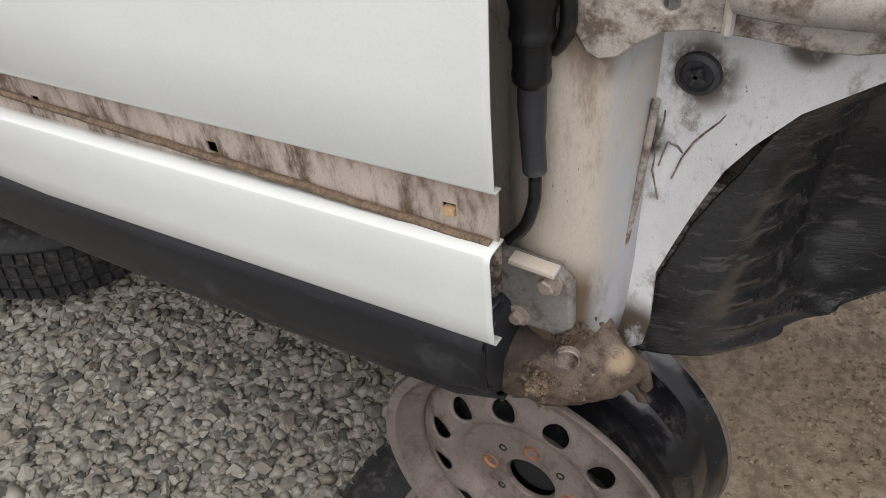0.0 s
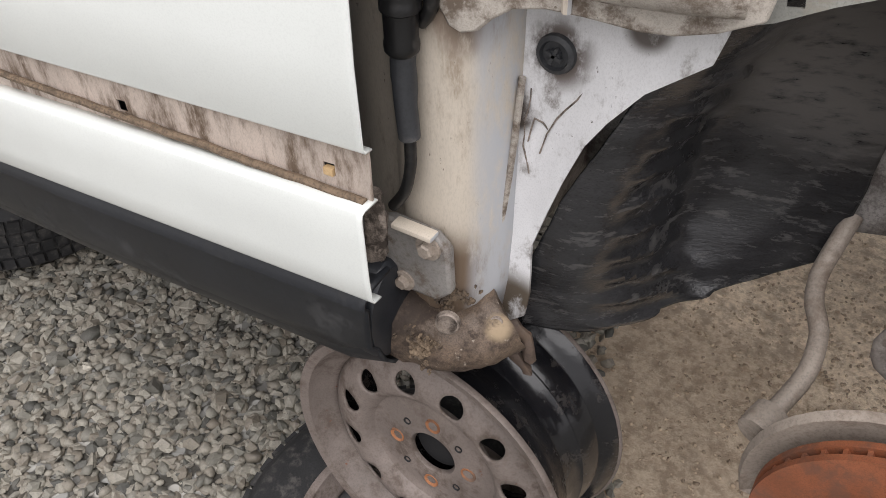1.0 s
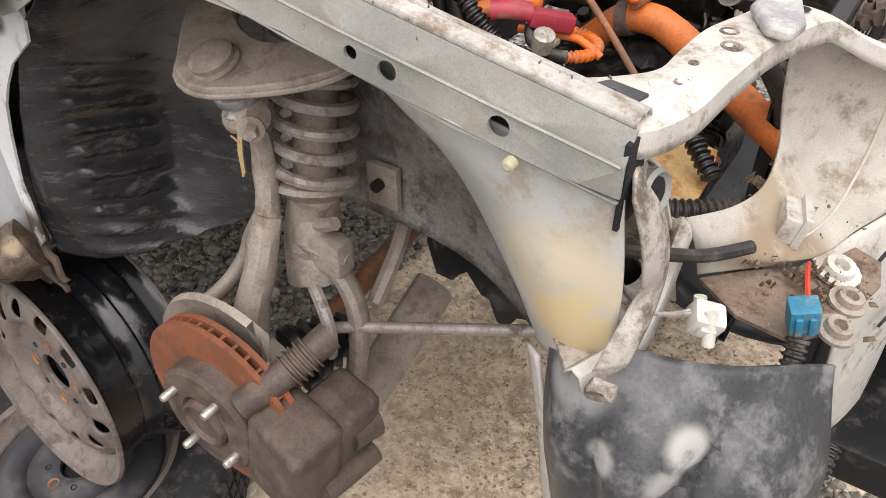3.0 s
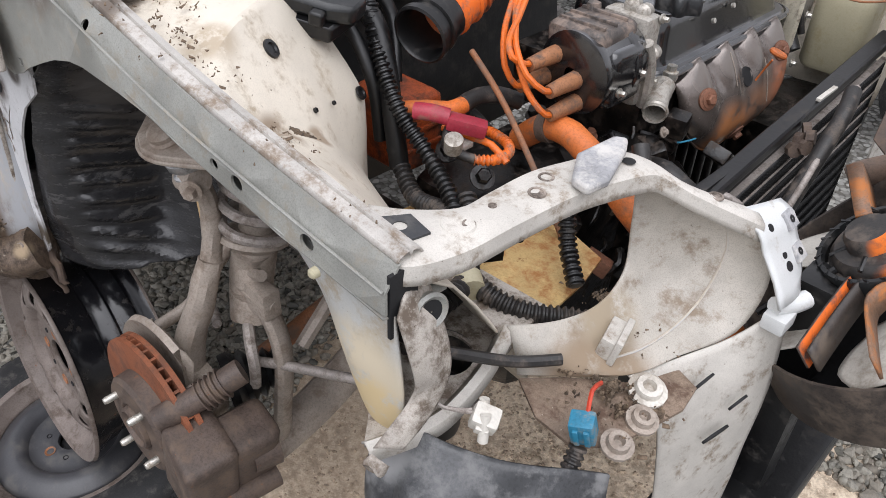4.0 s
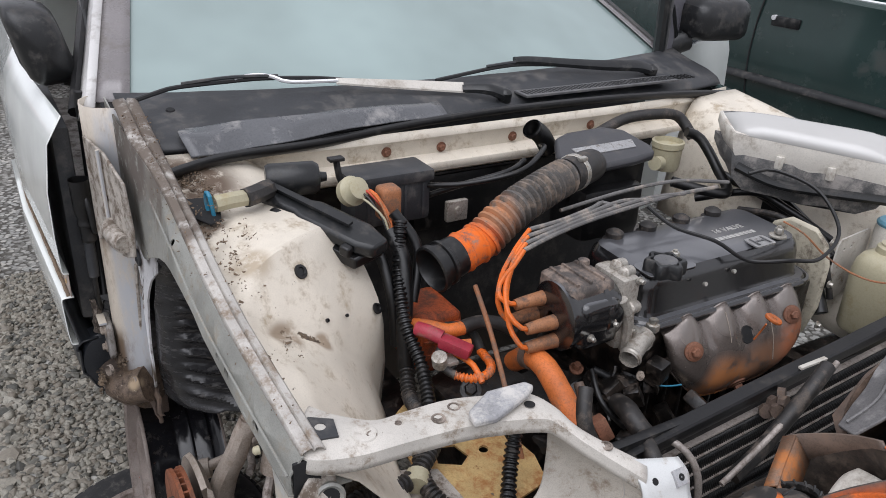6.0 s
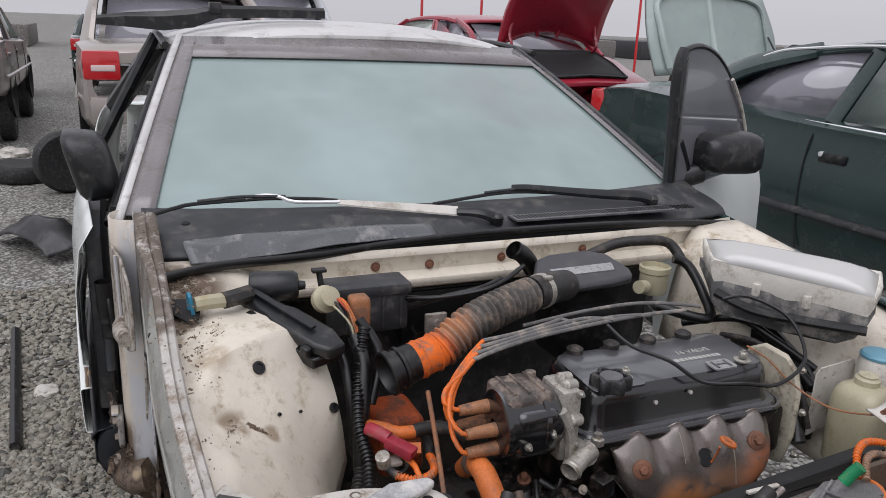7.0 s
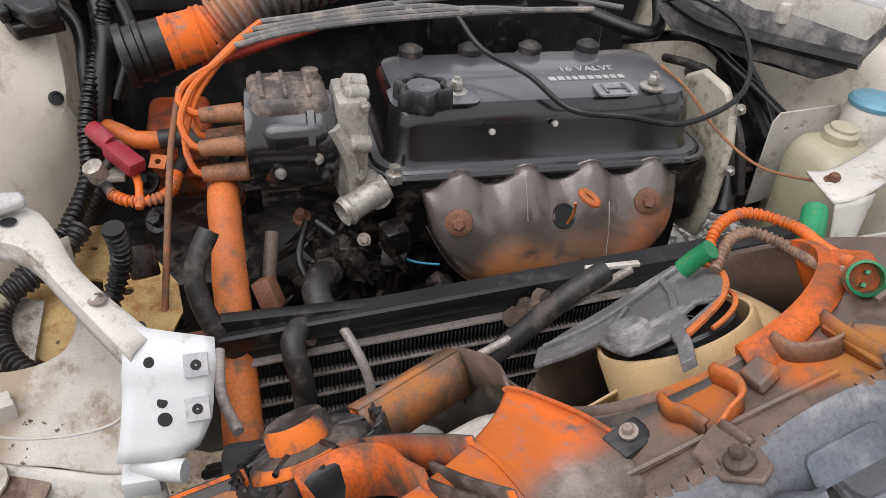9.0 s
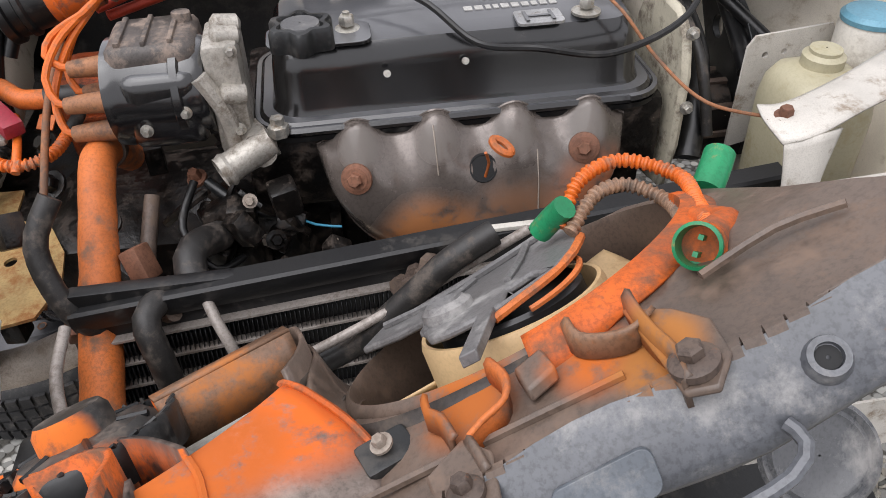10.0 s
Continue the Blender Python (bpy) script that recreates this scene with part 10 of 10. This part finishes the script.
M_house = mat("dusty_lamp_housing", (0.10, 0.10, 0.10), 0.5, vary=0.3, dirt=(0.30, 0.28, 0.26), amount=0.4, scale=9)
# ---- loose headlamp lying on the left wing ----
hl = thing("headlamp", (0.09, 0.53, 1.2), "loose clear headlamp unit lying on the far wing", "headlamp")
C4 = [Vector(p) for p in ((-0.071, 0.446, 1.322), (0.020, 0.395, 1.300), (0.290, 0.575, 1.285), (0.225, 0.665, 1.312))]


def lamp_point(s, t, h):
    q = C4[0].lerp(C4[1], t).lerp(C4[3].lerp(C4[2], t), s)
    return q + Vector((0.02, 0.02, 1)).normalized() * h


bm = B()
rows = []
for j in range(9):
    t = j / 8
    rows.append([lamp_point(s / 12, t, 0.022 * (1 - (2 * t - 1) ** 4) * (1 - (s / 6 - 1) ** 6) + 0.01) for s in range(13)])
skin(bm, rows, False)
part("lens", bm, M_lens, hl, "hazed clear lens", solid=0.003)
bm = B()
loop = [(0, 0), (0.25, 0), (0.5, 0), (0.75, 0), (1, 0), (1.02, 0.5), (1, 1), (0.75, 1), (0.5, 1), (0.25, 1), (0, 1), (-0.02, 0.5)]
skin(bm, [[lamp_point(0.5 + (s - 0.5) * k, 0.5 + (t - 0.5) * k, h) for s, t in loop] for k, h in ((1.0, 0.012), (1.02, 0.008), (1.02, -0.012), (0.98, -0.03), (0.9, -0.05))], True)
part("reflector_bowl", bm, M_lampw, hl, "dirty white lamp bowl")
bm = B()
skin(bm, [[lamp_point(0.5 + (s - 0.5) * k, 0.5 + (t - 0.5) * k, h) for s, t in loop] for k, h in ((0.99, -0.032), (1.0, -0.05), (0.92, -0.085), (0.7, -0.12))], True)
for v in bm.verts:
    v.co += noise.noise_vector(v.co * 20) * 0.012
part("housing", bm, M_house, hl, "dusty grey plastic lamp housing")
for s in (0.30, 0.62):
    bm = B()
    q = lamp_point(s, 1.02, -0.03)
    box(bm, (-0.006, -0.006, -0.016), (0.008, 0.008, 0.012), 0.003, Matrix.Translation(q))
    part("lug", bm, M_lampw, hl)
bm = B()
tube(bm, [lamp_point(0.05, 1.0, -0.06), lamp_point(0.3, 1.1, -0.075), lamp_point(0.6, 1.1, -0.07), lamp_point(1.0, 1.05, -0.06)], 0.011, 8)
part("rear_rib", bm, M_black, hl)


# ---- things round the car ----
ldoor = thing("open_door", (-0.78, 0.98, 0.8), "open white front door with a black window frame", "car door")
LD0, LD1 = Vector((-0.60, 0.80, 0.0)), Vector((-0.93, 1.43, 0.0))


def on_door(s, z, d=0.0):
    n = Vector(((LD1 - LD0).y, -(LD1 - LD0).x, 0)).normalized()
    return LD0.lerp(LD1, s) + n * d + Vector((0, 0, z))


bm = B()
skin(bm, [[on_door(s, z, d) for d, z in ((0.0, 0.83), (0.03, 0.85), (0.04, 1.05), (0.03, 1.25), (0.01, 1.33), (-0.04, 1.33), (-0.05, 1.0), (-0.03, 0.83))] for s in (0, 0.02, 0.3, 0.6, 0.98, 1.0)], True)
part("panel", bm, M_white, ldoor)
bm = B()
tube(bm, [on_door(-0.13, 1.33), on_door(-0.155, 1.54), on_door(-0.160, 1.70), on_door(-0.125, 1.748)], 0.017, 8)
tube(bm, [on_door(-0.125, 1.748), on_door(0.0, 1.760), on_door(0.13, 1.752), on_door(0.26, 1.725), on_door(0.40, 1.675), on_door(0.55, 1.60), on_door(0.67, 1.515), on_door(0.74, 1.45), on_door(0.80, 1.33)], 0.009, 8)
tube(bm, [on_door(0.10, 1.33), on_door(0.04, 1.40), on_door(-0.06, 1.48)], 0.012, 6)
dfr = part("window_frame", bm, M_black, ldoor, "black window frame")
for pts, r, m, label in (([(-0.10, 1.34), (-0.122, 1.54), (-0.126, 1.69), (-0.105, 1.728)], 0.005, M_cap, "grey glass channel"), ([(0.42, 1.655), (0.56, 1.578), (0.68, 1.490), (0.735, 1.43)], 0.006, M_lampw, "pale torn seal")):
    bm = B()
    tube(bm, [on_door(a, z, 0.014) for a, z in pts], r, 6)
    part("seal", bm, m, dfr, label)
bm = B()
plate(bm, [(-0.12, 1.33), (-0.15, 1.54), (-0.155, 1.70), (-0.12, 1.745), (0.0, 1.757), (0.13, 1.749), (0.26, 1.722), (0.40, 1.672), (0.55, 1.597), (0.67, 1.512), (0.74, 1.447), (0.79, 1.33)], 0.005, lambda u, v, w: on_door(u, v, w))
part("window_glass", bm, M_pane, ldoor)
mirror((-0.62, 0.862, 1.433), 1, ldoor, None, 0.122, 0.064)

roofpiece = B()
trim_line = [(-1.70, -0.85, 1.765, 0.016), (-1.66, -0.76, 1.770, 0.026), (-1.64, -0.64, 1.770, 0.036), (-1.62, -0.54, 1.782, 0.034), (-1.61, -0.46, 1.806, 0.024), (-1.60, -0.30, 1.812, 0.022), (-1.58, -0.09, 1.815, 0.020)]
skin(roofpiece, [[Vector((x + dx, y, z + k * h)) for dx, k in ((-0.035, -0.8), (-0.035, 0.5), (-0.02, 0.9), (0.02, 0.9), (0.036, 0.4), (0.036, -0.9))] for x, y, z, h in trim_line], True)
box(roofpiece, (-1.60, -0.49, 1.80), (-1.55, -0.45, 1.838), 0.006)
lone("loose_trim", roofpiece, M_black, "long black plastic trim lying across the roof", "trim")


M_pale = mat("pale_green_paint", (0.30, 0.36, 0.34), 0.3, vary=0.12, scale=2, bump=0.01, coat=0.5)


def car_shell(name, at, turn, paint, label, length=4.6, width=1.75, height=1.40, trunk_open=False, lift=0.0, tail=True, chrome=False):
    """A parked saloon: x is its nose. Built with body, glasshouse, wheels, lamps and trim."""
    t = thing(name, at, label, "car", "parked cars")
    m = Matrix.Translation(at) @ Matrix.Rotation(radians(turn), 4, "Z") @ Matrix.Translation((0, 0, lift))
    hw, L = width / 2, length / 2

    def put(pname, b, material, parent=t, plabel="", **k):
        bmesh.ops.transform(b, matrix=m, verts=b.verts[:])
        return part(pname, b, material, parent, plabel, **k)
    tail_z = (0.76, 0.82, 0.95, 1.03) if trunk_open else (0.86, 0.98, 1.03, 1.02)
    stations = [(-L, 0.55, tail_z[0], 0.86), (-L + 0.05, 0.38, tail_z[1], 0.93), (-L + 0.5, 0.30, tail_z[2], 0.99), (-L + 0.85, 0.30, tail_z[3], 1.0), (-0.3, 0.28, 0.98, 1.0), (0.8, 0.28, 0.95, 1.0), (1.2, 0.28, 0.93, 0.99), (L - 0.35, 0.30, 0.80, 0.95), (L - 0.05, 0.36, 0.70, 0.86), (L, 0.46, 0.62, 0.80)]
    rings = []
    for x, z0, z1, k in stations:
        w = hw * k
        rings.append([(x, y, z) for y, z in ((-w * 0.90, z0), (-w * 0.985, z0 + 0.10), (-w, (z0 + z1) / 2 + 0.02), (-w * 0.975, z1 - 0.08), (-w * 0.88, z1), (0, z1 + 0.03), (w * 0.88, z1), (w * 0.975, z1 - 0.08), (w, (z0 + z1) / 2 + 0.02), (w * 0.985, z0 + 0.10), (w * 0.90, z0))])
    smooth = B()
    sheet(smooth, rings, 2, 3)
    put("body", smooth, paint, angle=40)
    # foot and head of the rear pillar, and the middle pillar
    rb, rt, mp = (-L + 0.90, -L + 1.42, -0.47) if not chrome else (-1.25, -0.62, -0.36)
    cab = B()
    sheet(cab, [[(x, -hw * 0.74, height - 0.04 + dz), (x, -hw * 0.66, height + dz), (x, 0, height + 0.02 + dz), (x, hw * 0.66, height + dz), (x, hw * 0.74, height - 0.04 + dz)] for x, dz in ((rt - 0.10, -0.05), (rt + 0.25, 0.0), (-0.1, 0.0), (0.30, -0.035))], 3, 3)
    put("roof", cab, paint, solid=0.02)
    for sd in (-1, 1):
        for pts, r, fl in (([(rb - 0.10, sd * hw * 0.88, 0.99), ((rb + rt) / 2 - 0.10, sd * hw * 0.81, (0.99 + height) / 2 + 0.02), (rt, sd * hw * 0.74, height - 0.045)], (0.09, 0.05), 0.5), ([(mp, sd * hw * 0.90, 0.97), (mp + 0.08, sd * hw * 0.74, height - 0.04)], 0.038, 0.5), ([(1.12, sd * hw * 0.86, 0.95), (0.30, sd * hw * 0.73, height - 0.06)], 0.035, 0.6)):
            b = B()
            tube(b, pts, r, 8, flat=fl)
            put("pillar", b, paint)
        for quad, m1 in (((rb, mp - 0.04, mp + 0.05, rt), M_pane), ((mp + 0.05, 1.10, 0.30, mp + 0.12), M_pane_g)):
            b = B()
            facets(b, [(quad[0], sd * hw * 0.885, 0.985), (quad[1], sd * hw * 0.875, 0.955), (quad[2], sd * hw * 0.735, height - 0.05), (quad[3], sd * hw * 0.735, height - 0.05)], [(0, 1, 2, 3)])
            put("side_window", b, m1, solid=0.006)
        b = B()
        tube(b, [(rb - 0.05, sd * hw * 0.905, 0.985), (-0.4, sd * hw * 0.925, 0.965), (1.12, sd * hw * 0.885, 0.94)], 0.008, 6)
        put("waist_trim", b, M_chrome if chrome else M_black)
        if chrome:
            b = B()
            tube(b, [(rb - 0.05, sd * hw * 0.895, 1.0), (rb + 0.15, sd * hw * 0.85, 1.14), (rb + 0.38, sd * hw * 0.795, height - 0.075), (rt + 0.02, sd * hw * 0.77, height - 0.035), (-0.2, sd * hw * 0.765, height - 0.015), (0.32, sd * hw * 0.76, height - 0.05), (1.12, sd * hw * 0.885, 0.955)], 0.007, 6)
            put("roof_trim", b, M_chrome)
        for x in (mp - 0.02, 0.66):
            b = B()
            tube(b, [(x + 0.08, sd * hw * 0.78, height - 0.04), (x, sd * hw * 0.915, 0.97), (x - 0.02, sd * hw * 0.982, 0.90), (x - 0.03, sd * hw * 1.004, 0.64), (x, sd * hw * 0.995, 0.36)] if x < 0 else [(x, sd * hw * 0.982, 0.90), (x, sd * hw * 1.004, 0.64), (x + 0.03, sd * hw * 0.995, 0.36)], 0.004, 5)
            put("door_gap", b, M_dark)
        for x in (mp + 0.03, rb - 0.02):
            b = B()
            box(b, (x, sd * hw * 0.99 - 0.010, 0.800), (x + 0.15, sd * hw * 0.99 + 0.010, 0.845), 0.008)
            dh = put("door_handle", b, M_black)
            b = B()
            lathe(b, [(0.012, -0.01), (0.012, 0.014), (0.001, 0.015)], (x + 0.012, sd * hw * 0.99, 0.836), (0, sd, 0), 12)
            put("lock", b, M_chrome, dh)
        b = B()
        tube(b, [(-L + 0.3, sd * hw * 1.004, 0.57), (0, sd * hw * 1.012, 0.55), (L - 0.5, sd * hw * 0.995, 0.53)], 0.022, 6, flat=0.4)
        put("side_moulding", b, M_black if chrome else paint)
        for x in (-L + 0.95, L - 0.92):
            b = B()
            lathe(b, [(0.20, 0.0), (0.27, 0.0), (0.31, -0.03), (0.31, -0.17), (0.27, -0.20)], (x, sd * hw * 0.97, 0.31 - lift), (0, sd, 0), 28, True)
            wh = put("wheel", b, M_tyre)
            b = B()
            lathe(b, [(0.001, 0.0), (0.06, 0.004), (0.19, -0.012), (0.20, 0.002)], (x, sd * hw * 0.97, 0.31 - lift), (0, sd, 0), 24)
            put("rim", b, M_rim_face, wh)
            b = B()
            lathe(b, [(0.345, -0.02), (0.36, 0.012), (0.345, 0.016), (0.30, -0.06)], (x, sd * hw * 0.985, 0.32), (0, sd, 0), 28)
            put("arch", b, M_dark)
        if tail:
            b = B()
            box(b, (-L - 0.012, sd * (hw - 0.20) - 0.14, 0.74), (-L + 0.14, sd * (hw - 0.20) + 0.14, 0.80 if trunk_open else 0.97), 0.03)
            tl = put("tail_lamp", b, M_tail, t, "red tail lamp")
            b = B()
            box(b, (-L - 0.020, sd * (hw - 0.20) - 0.10, 0.765 if trunk_open else 0.81), (-L + 0.05, sd * (hw - 0.20) + 0.08, 0.785 if trunk_open else 0.86), 0.01)
            put("clear_lens", b, M_clearlens, tl)
    b = B()
    facets(b, [(-L + 0.80, -hw * 0.72, 1.02), (-L + 0.80, hw * 0.72, 1.02), (-L + 1.40, hw * 0.62, height - 0.03), (-L + 1.40, -hw * 0.62, height - 0.03)], [(0, 1, 2, 3)])
    put("rear_window", b, M_pane, solid=0.006)
    b = B()
    facets(b, [(1.25, -hw * 0.74, 0.95), (1.25, hw * 0.74, 0.95), (0.34, hw * 0.64, height - 0.04), (0.34, -hw * 0.64, height - 0.04)], [(0, 1, 2, 3)])
    put("windscreen", b, M_glass, solid=0.006)
    b = B()
    box(b, (-L - 0.06, -hw * 0.9, 0.40), (-L + 0.14, hw * 0.9, 0.62), 0.05)
    put("rear_bumper", b, paint)
    b = B()
    box(b, (L - 0.12, -hw * 0.86, 0.36), (L + 0.05, hw * 0.86, 0.58), 0.05)
    put("front_bumper", b, paint)
    if trunk_open:
        # Dark sheet above the deck stands for the boot's shaded inside.
        b = B()
        deck = [[(-L + 0.06, y * 0.52, 0.86 + 0.02 * (1 - abs(y) / hw)) for y in (-hw, 0, hw)], [(-L + 0.35, y * 0.60, 0.965) for y in (-hw, 0, hw)], [(-L + 0.72, y * 0.66, 1.068) for y in (-hw, 0, hw)]]
        sheet(b, deck, 3, 3)
        hole = put("boot_opening", b, M_dark, t, "dark open boot", solid=0.006)
        b = B()
        tube(b, deck[0] + [deck[1][2], deck[2][2]] + deck[2][1::-1] + [deck[1][0], deck[0][0]], 0.016, 6, smooth=False)
        put("boot_seal", b, M_black, hole, "black rubber boot seal")
        b = B()
        w1 = hw * 0.70
        sheet(b, [[(-L + 0.72, -w1, 1.11), (-L + 0.78, -w1 * 0.5, 1.20), (-L + 0.80, 0, 1.235), (-L + 0.78, w1 * 0.5, 1.20), (-L + 0.72, w1, 1.11)], [(-L + 0.62, y, 1.42) for y in (-w1, -w1 * 0.5, 0, w1 * 0.5, w1)], [(-L + 0.42, y, 1.72) for y in (-w1 * 0.96, -w1 * 0.5, 0, w1 * 0.5, w1 * 0.96)], [(-L + 0.28, y, 1.80) for y in (-w1 * 0.9, -w1 * 0.5, 0, w1 * 0.5, w1 * 0.9)]], 3, 3)
        lid = put("boot_lid", b, paint, t, "raised boot lid", solid=0.04)
        for y0, y1 in ((-0.46, -0.30), (-0.12, 0.12), (0.30, 0.46)):
            b = B()
            tube(b, [(-L + 0.77, y0, 1.20), (-L + 0.70, y0, 1.36), (-L + 0.52, (y0 + y1) / 2, 1.60), (-L + 0.70, y1, 1.36), (-L + 0.77, y1, 1.20)], 0.016, 6)
            put("pressed_rib", b, paint, lid)
        for y in (-0.52, 0.52):
            b = B()
            tube(b, [(-L + 0.70, y, 1.05), (-L + 0.62, y, 1.12), (-L + 0.66, y, 1.22), (-L + 0.66, y * 0.95, 1.34)], 0.016, 6)
            put("hinge_arm", b, paint, lid)
    return t


car_shell("parked_car", (-1.02, 3.12, 0), 1, M_gcar, "dark green saloon with bright trim parked alongside", 4.6, 1.80, 1.345, lift=0.44, chrome=True)
car_shell("parked_car", (-7.1, 3.02, 0), 187, M_rcar, "red coupe with its boot lid raised", 4.5, 1.72, 1.36, trunk_open=True, lift=0.50)
car_shell("parked_car", (-7.85, -0.22, 0), 181, M_bcar, "beige saloon standing behind the white car", 4.7, 1.78, 1.52, lift=0.52)
car_shell("parked_car", (-16.0, -3.4, 0), 178, M_gray_car, "silver saloon farther down the row", 4.6, 1.75, 1.42, lift=0.40)
car_shell("parked_car", (-12.3, -2.9, 0), 180, M_bcar, "taupe saloon along the lane", 4.6, 1.75, 1.48, lift=0.35)
car_shell("parked_car", (-9.7, 1.0, 0), 181, M_gray_car, "grey high-roofed car standing behind the white car", 4.4, 1.72, 1.72, lift=0.45)
car_shell("parked_car", (-13.5, 1.2, 0), 185, M_gcar, "dark saloon in the next row", 4.6, 1.75, 1.42, lift=0.40)
car_shell("parked_car", (-12.0, 5.2, 0), 188, M_gray_car, "grey saloon in the next row", 4.6, 1.75, 1.45, lift=0.30)
car_shell("parked_car", (-21.0, -7.2, 0), 172, M_white, "white car at the end of the lane", 4.6, 1.75, 1.45, lift=0.25)
car_shell("parked_car", (-18.5, 4.0, 0), 176, M_bcar, "tan car far down the row", 4.6, 1.75, 1.45, lift=0.25)
car_shell("parked_car", (-18.5, -0.5, 0), 176, M_gcar, "dark car far down the row", 4.6, 1.75, 1.45, lift=0.25)
car_shell("parked_car", (-24.0, -6.5, 0), 176, M_gray_car, "grey car far down the lane", 4.6, 1.75, 1.45, lift=0.25)
car_shell("parked_car", (-26.0, 8.0, 0), 170, M_bcar, "tan car at the back of the yard", 4.6, 1.75, 1.45, lift=0.25)
# raised bonnet of a car beyond the coupe
bm = B()
sheet(bm, [[(-4.10, 3.38, 1.44), (-4.15, 4.05, 1.46), (-4.20, 4.80, 1.44)], [(-4.22, 3.34, 1.78), (-4.28, 4.05, 1.82), (-4.30, 4.80, 1.78)], [(-4.38, 3.40, 2.12), (-4.42, 4.05, 2.18), (-4.42, 4.70, 2.12)]], 4, 4)
bonnet = thing("raised_bonnet", (-4.15, 4.1, 1.45), "pale green raised car bonnet", "bonnet")
part("panel", bm, M_pale, bonnet, solid=0.03)
for pts in ([(-4.07, 3.50, 1.50), (-4.19, 3.46, 1.80), (-4.33, 3.52, 2.06), (-4.37, 4.05, 2.12), (-4.37, 4.60, 2.06), (-4.27, 4.68, 1.78), (-4.16, 4.68, 1.50)], [(-4.12, 4.05, 1.50), (-4.25, 4.05, 1.80), (-4.37, 4.05, 2.10)]):
    bm = B()
    tube(bm, pts, 0.03, 8, flat=0.6)
    part("inner_rib", bm, M_pale, bonnet)
bm = B()
tube(bm, [(-4.0, 4.72, 1.44), (-4.12, 4.70, 1.62), (-4.22, 4.66, 1.78)], 0.008, 6)
part("prop", bm, M_black, bonnet, "thin black prop rod")
bm = B()
box(bm, (-4.72, 3.96, 0.0), (-3.85, 5.6, 1.46), 0.12)
lone("car_nose", bm, M_gcar, "dark nose of a car below the raised bonnet", "car")

# loose clutter by the lane
bm = B()
sheet(bm, [[(-2.6, -1.70, 0.03), (-2.3, -1.55, 0.16), (-2.0, -1.40, 0.20), (-1.75, -1.24, 0.12)], [(-2.5, -1.85, 0.05), (-2.2, -1.70, 0.22), (-1.9, -1.55, 0.24), (-1.65, -1.38, 0.10)], [(-2.35, -2.0, 0.03), (-2.1, -1.85, 0.12), (-1.8, -1.70, 0.14), (-1.6, -1.55, 0.04)]], 5, 5, 0.03, 8)
for v in bm.verts:
    v.co += Vector((-3.1, 0.22, 0.02))
lone("black_liner_piece", bm, M_black, "torn black plastic liner lying on gravel", "liner", solid=0.006)
bm = B()
tube(bm, [(-3.4, -1.42, 0.025), (-2.7, -1.36, 0.028), (-2.02, -1.30, 0.025)], 0.022, 8, flat=1.3)
lone("door_strip", bm, M_black, "long black rubber strip lying on gravel", "strip")
bm = B()
bmesh.ops.create_icosphere(bm, subdivisions=3, radius=0.16)
for v in bm.verts:
    v.co = Vector((v.co.x * 1.4, v.co.y, max(-0.02, v.co.z * 0.5))) * (1 + 0.5 * noise.noise(v.co * 9)) + Vector((-9.6, -2.0, 0.03))
lone("white_rag", bm, M_white_d, "crumpled white rag on the ground", "rag")
bm = B()
bmesh.ops.create_icosphere(bm, subdivisions=3, radius=0.05)
for v in bm.verts:
    v.co = Vector((v.co.x * 1.2, v.co.y, max(-0.01, v.co.z * 0.35))) * (1 + 0.5 * noise.noise(v.co * 25)) + Vector((-2.55, -1.22, 0.02))
lone("white_rag", bm, M_white_d, "small white scrap on gravel", "rag")
bm = B()
lathe(bm, [(0.10, -0.07), (0.28, -0.09), (0.31, -0.05), (0.31, 0.05), (0.28, 0.09), (0.10, 0.07)], (-7.3, -1.28, 0.31), (1, 0.3, 0), 30, True)
lone("spare_wheel", bm, M_tyre, "loose tyre leaning by the row", "wheel")
bm = B()
lathe(bm, [(0.10, -0.07), (0.28, -0.09), (0.31, -0.05), (0.31, 0.05), (0.28, 0.09), (0.10, 0.07)], (-8.0, -1.75, 0.10), (0, 0.05, 1), 30, True)
lone("spare_wheel", bm, M_tyre, "loose tyre lying flat by the row", "wheel")
# far fence posts and a low far line of sheds
for i in range(6):
    bm = B()
    tube(bm, [(-24.0, 9.0 + 2.2 * i, 0), (-24.0, 9.0 + 2.2 * i, 3.4)], 0.05, 8)
    lone("red_pole", bm, M_tail, "thin red marker pole", "pole", "marker poles")
rng = random.Random(12)
for i in range(9):
    bm = B()
    y = -26 + 8.0 * i
    h = rng.uniform(1.0, 1.7)
    box(bm, (-46, y, 0), (-40, y + rng.uniform(5, 7.5), h), 0.1)
    lone("far_shed", bm, M_cowl if i % 2 else M_apron, "low grey shed at the yard's edge", "building", "far sheds")
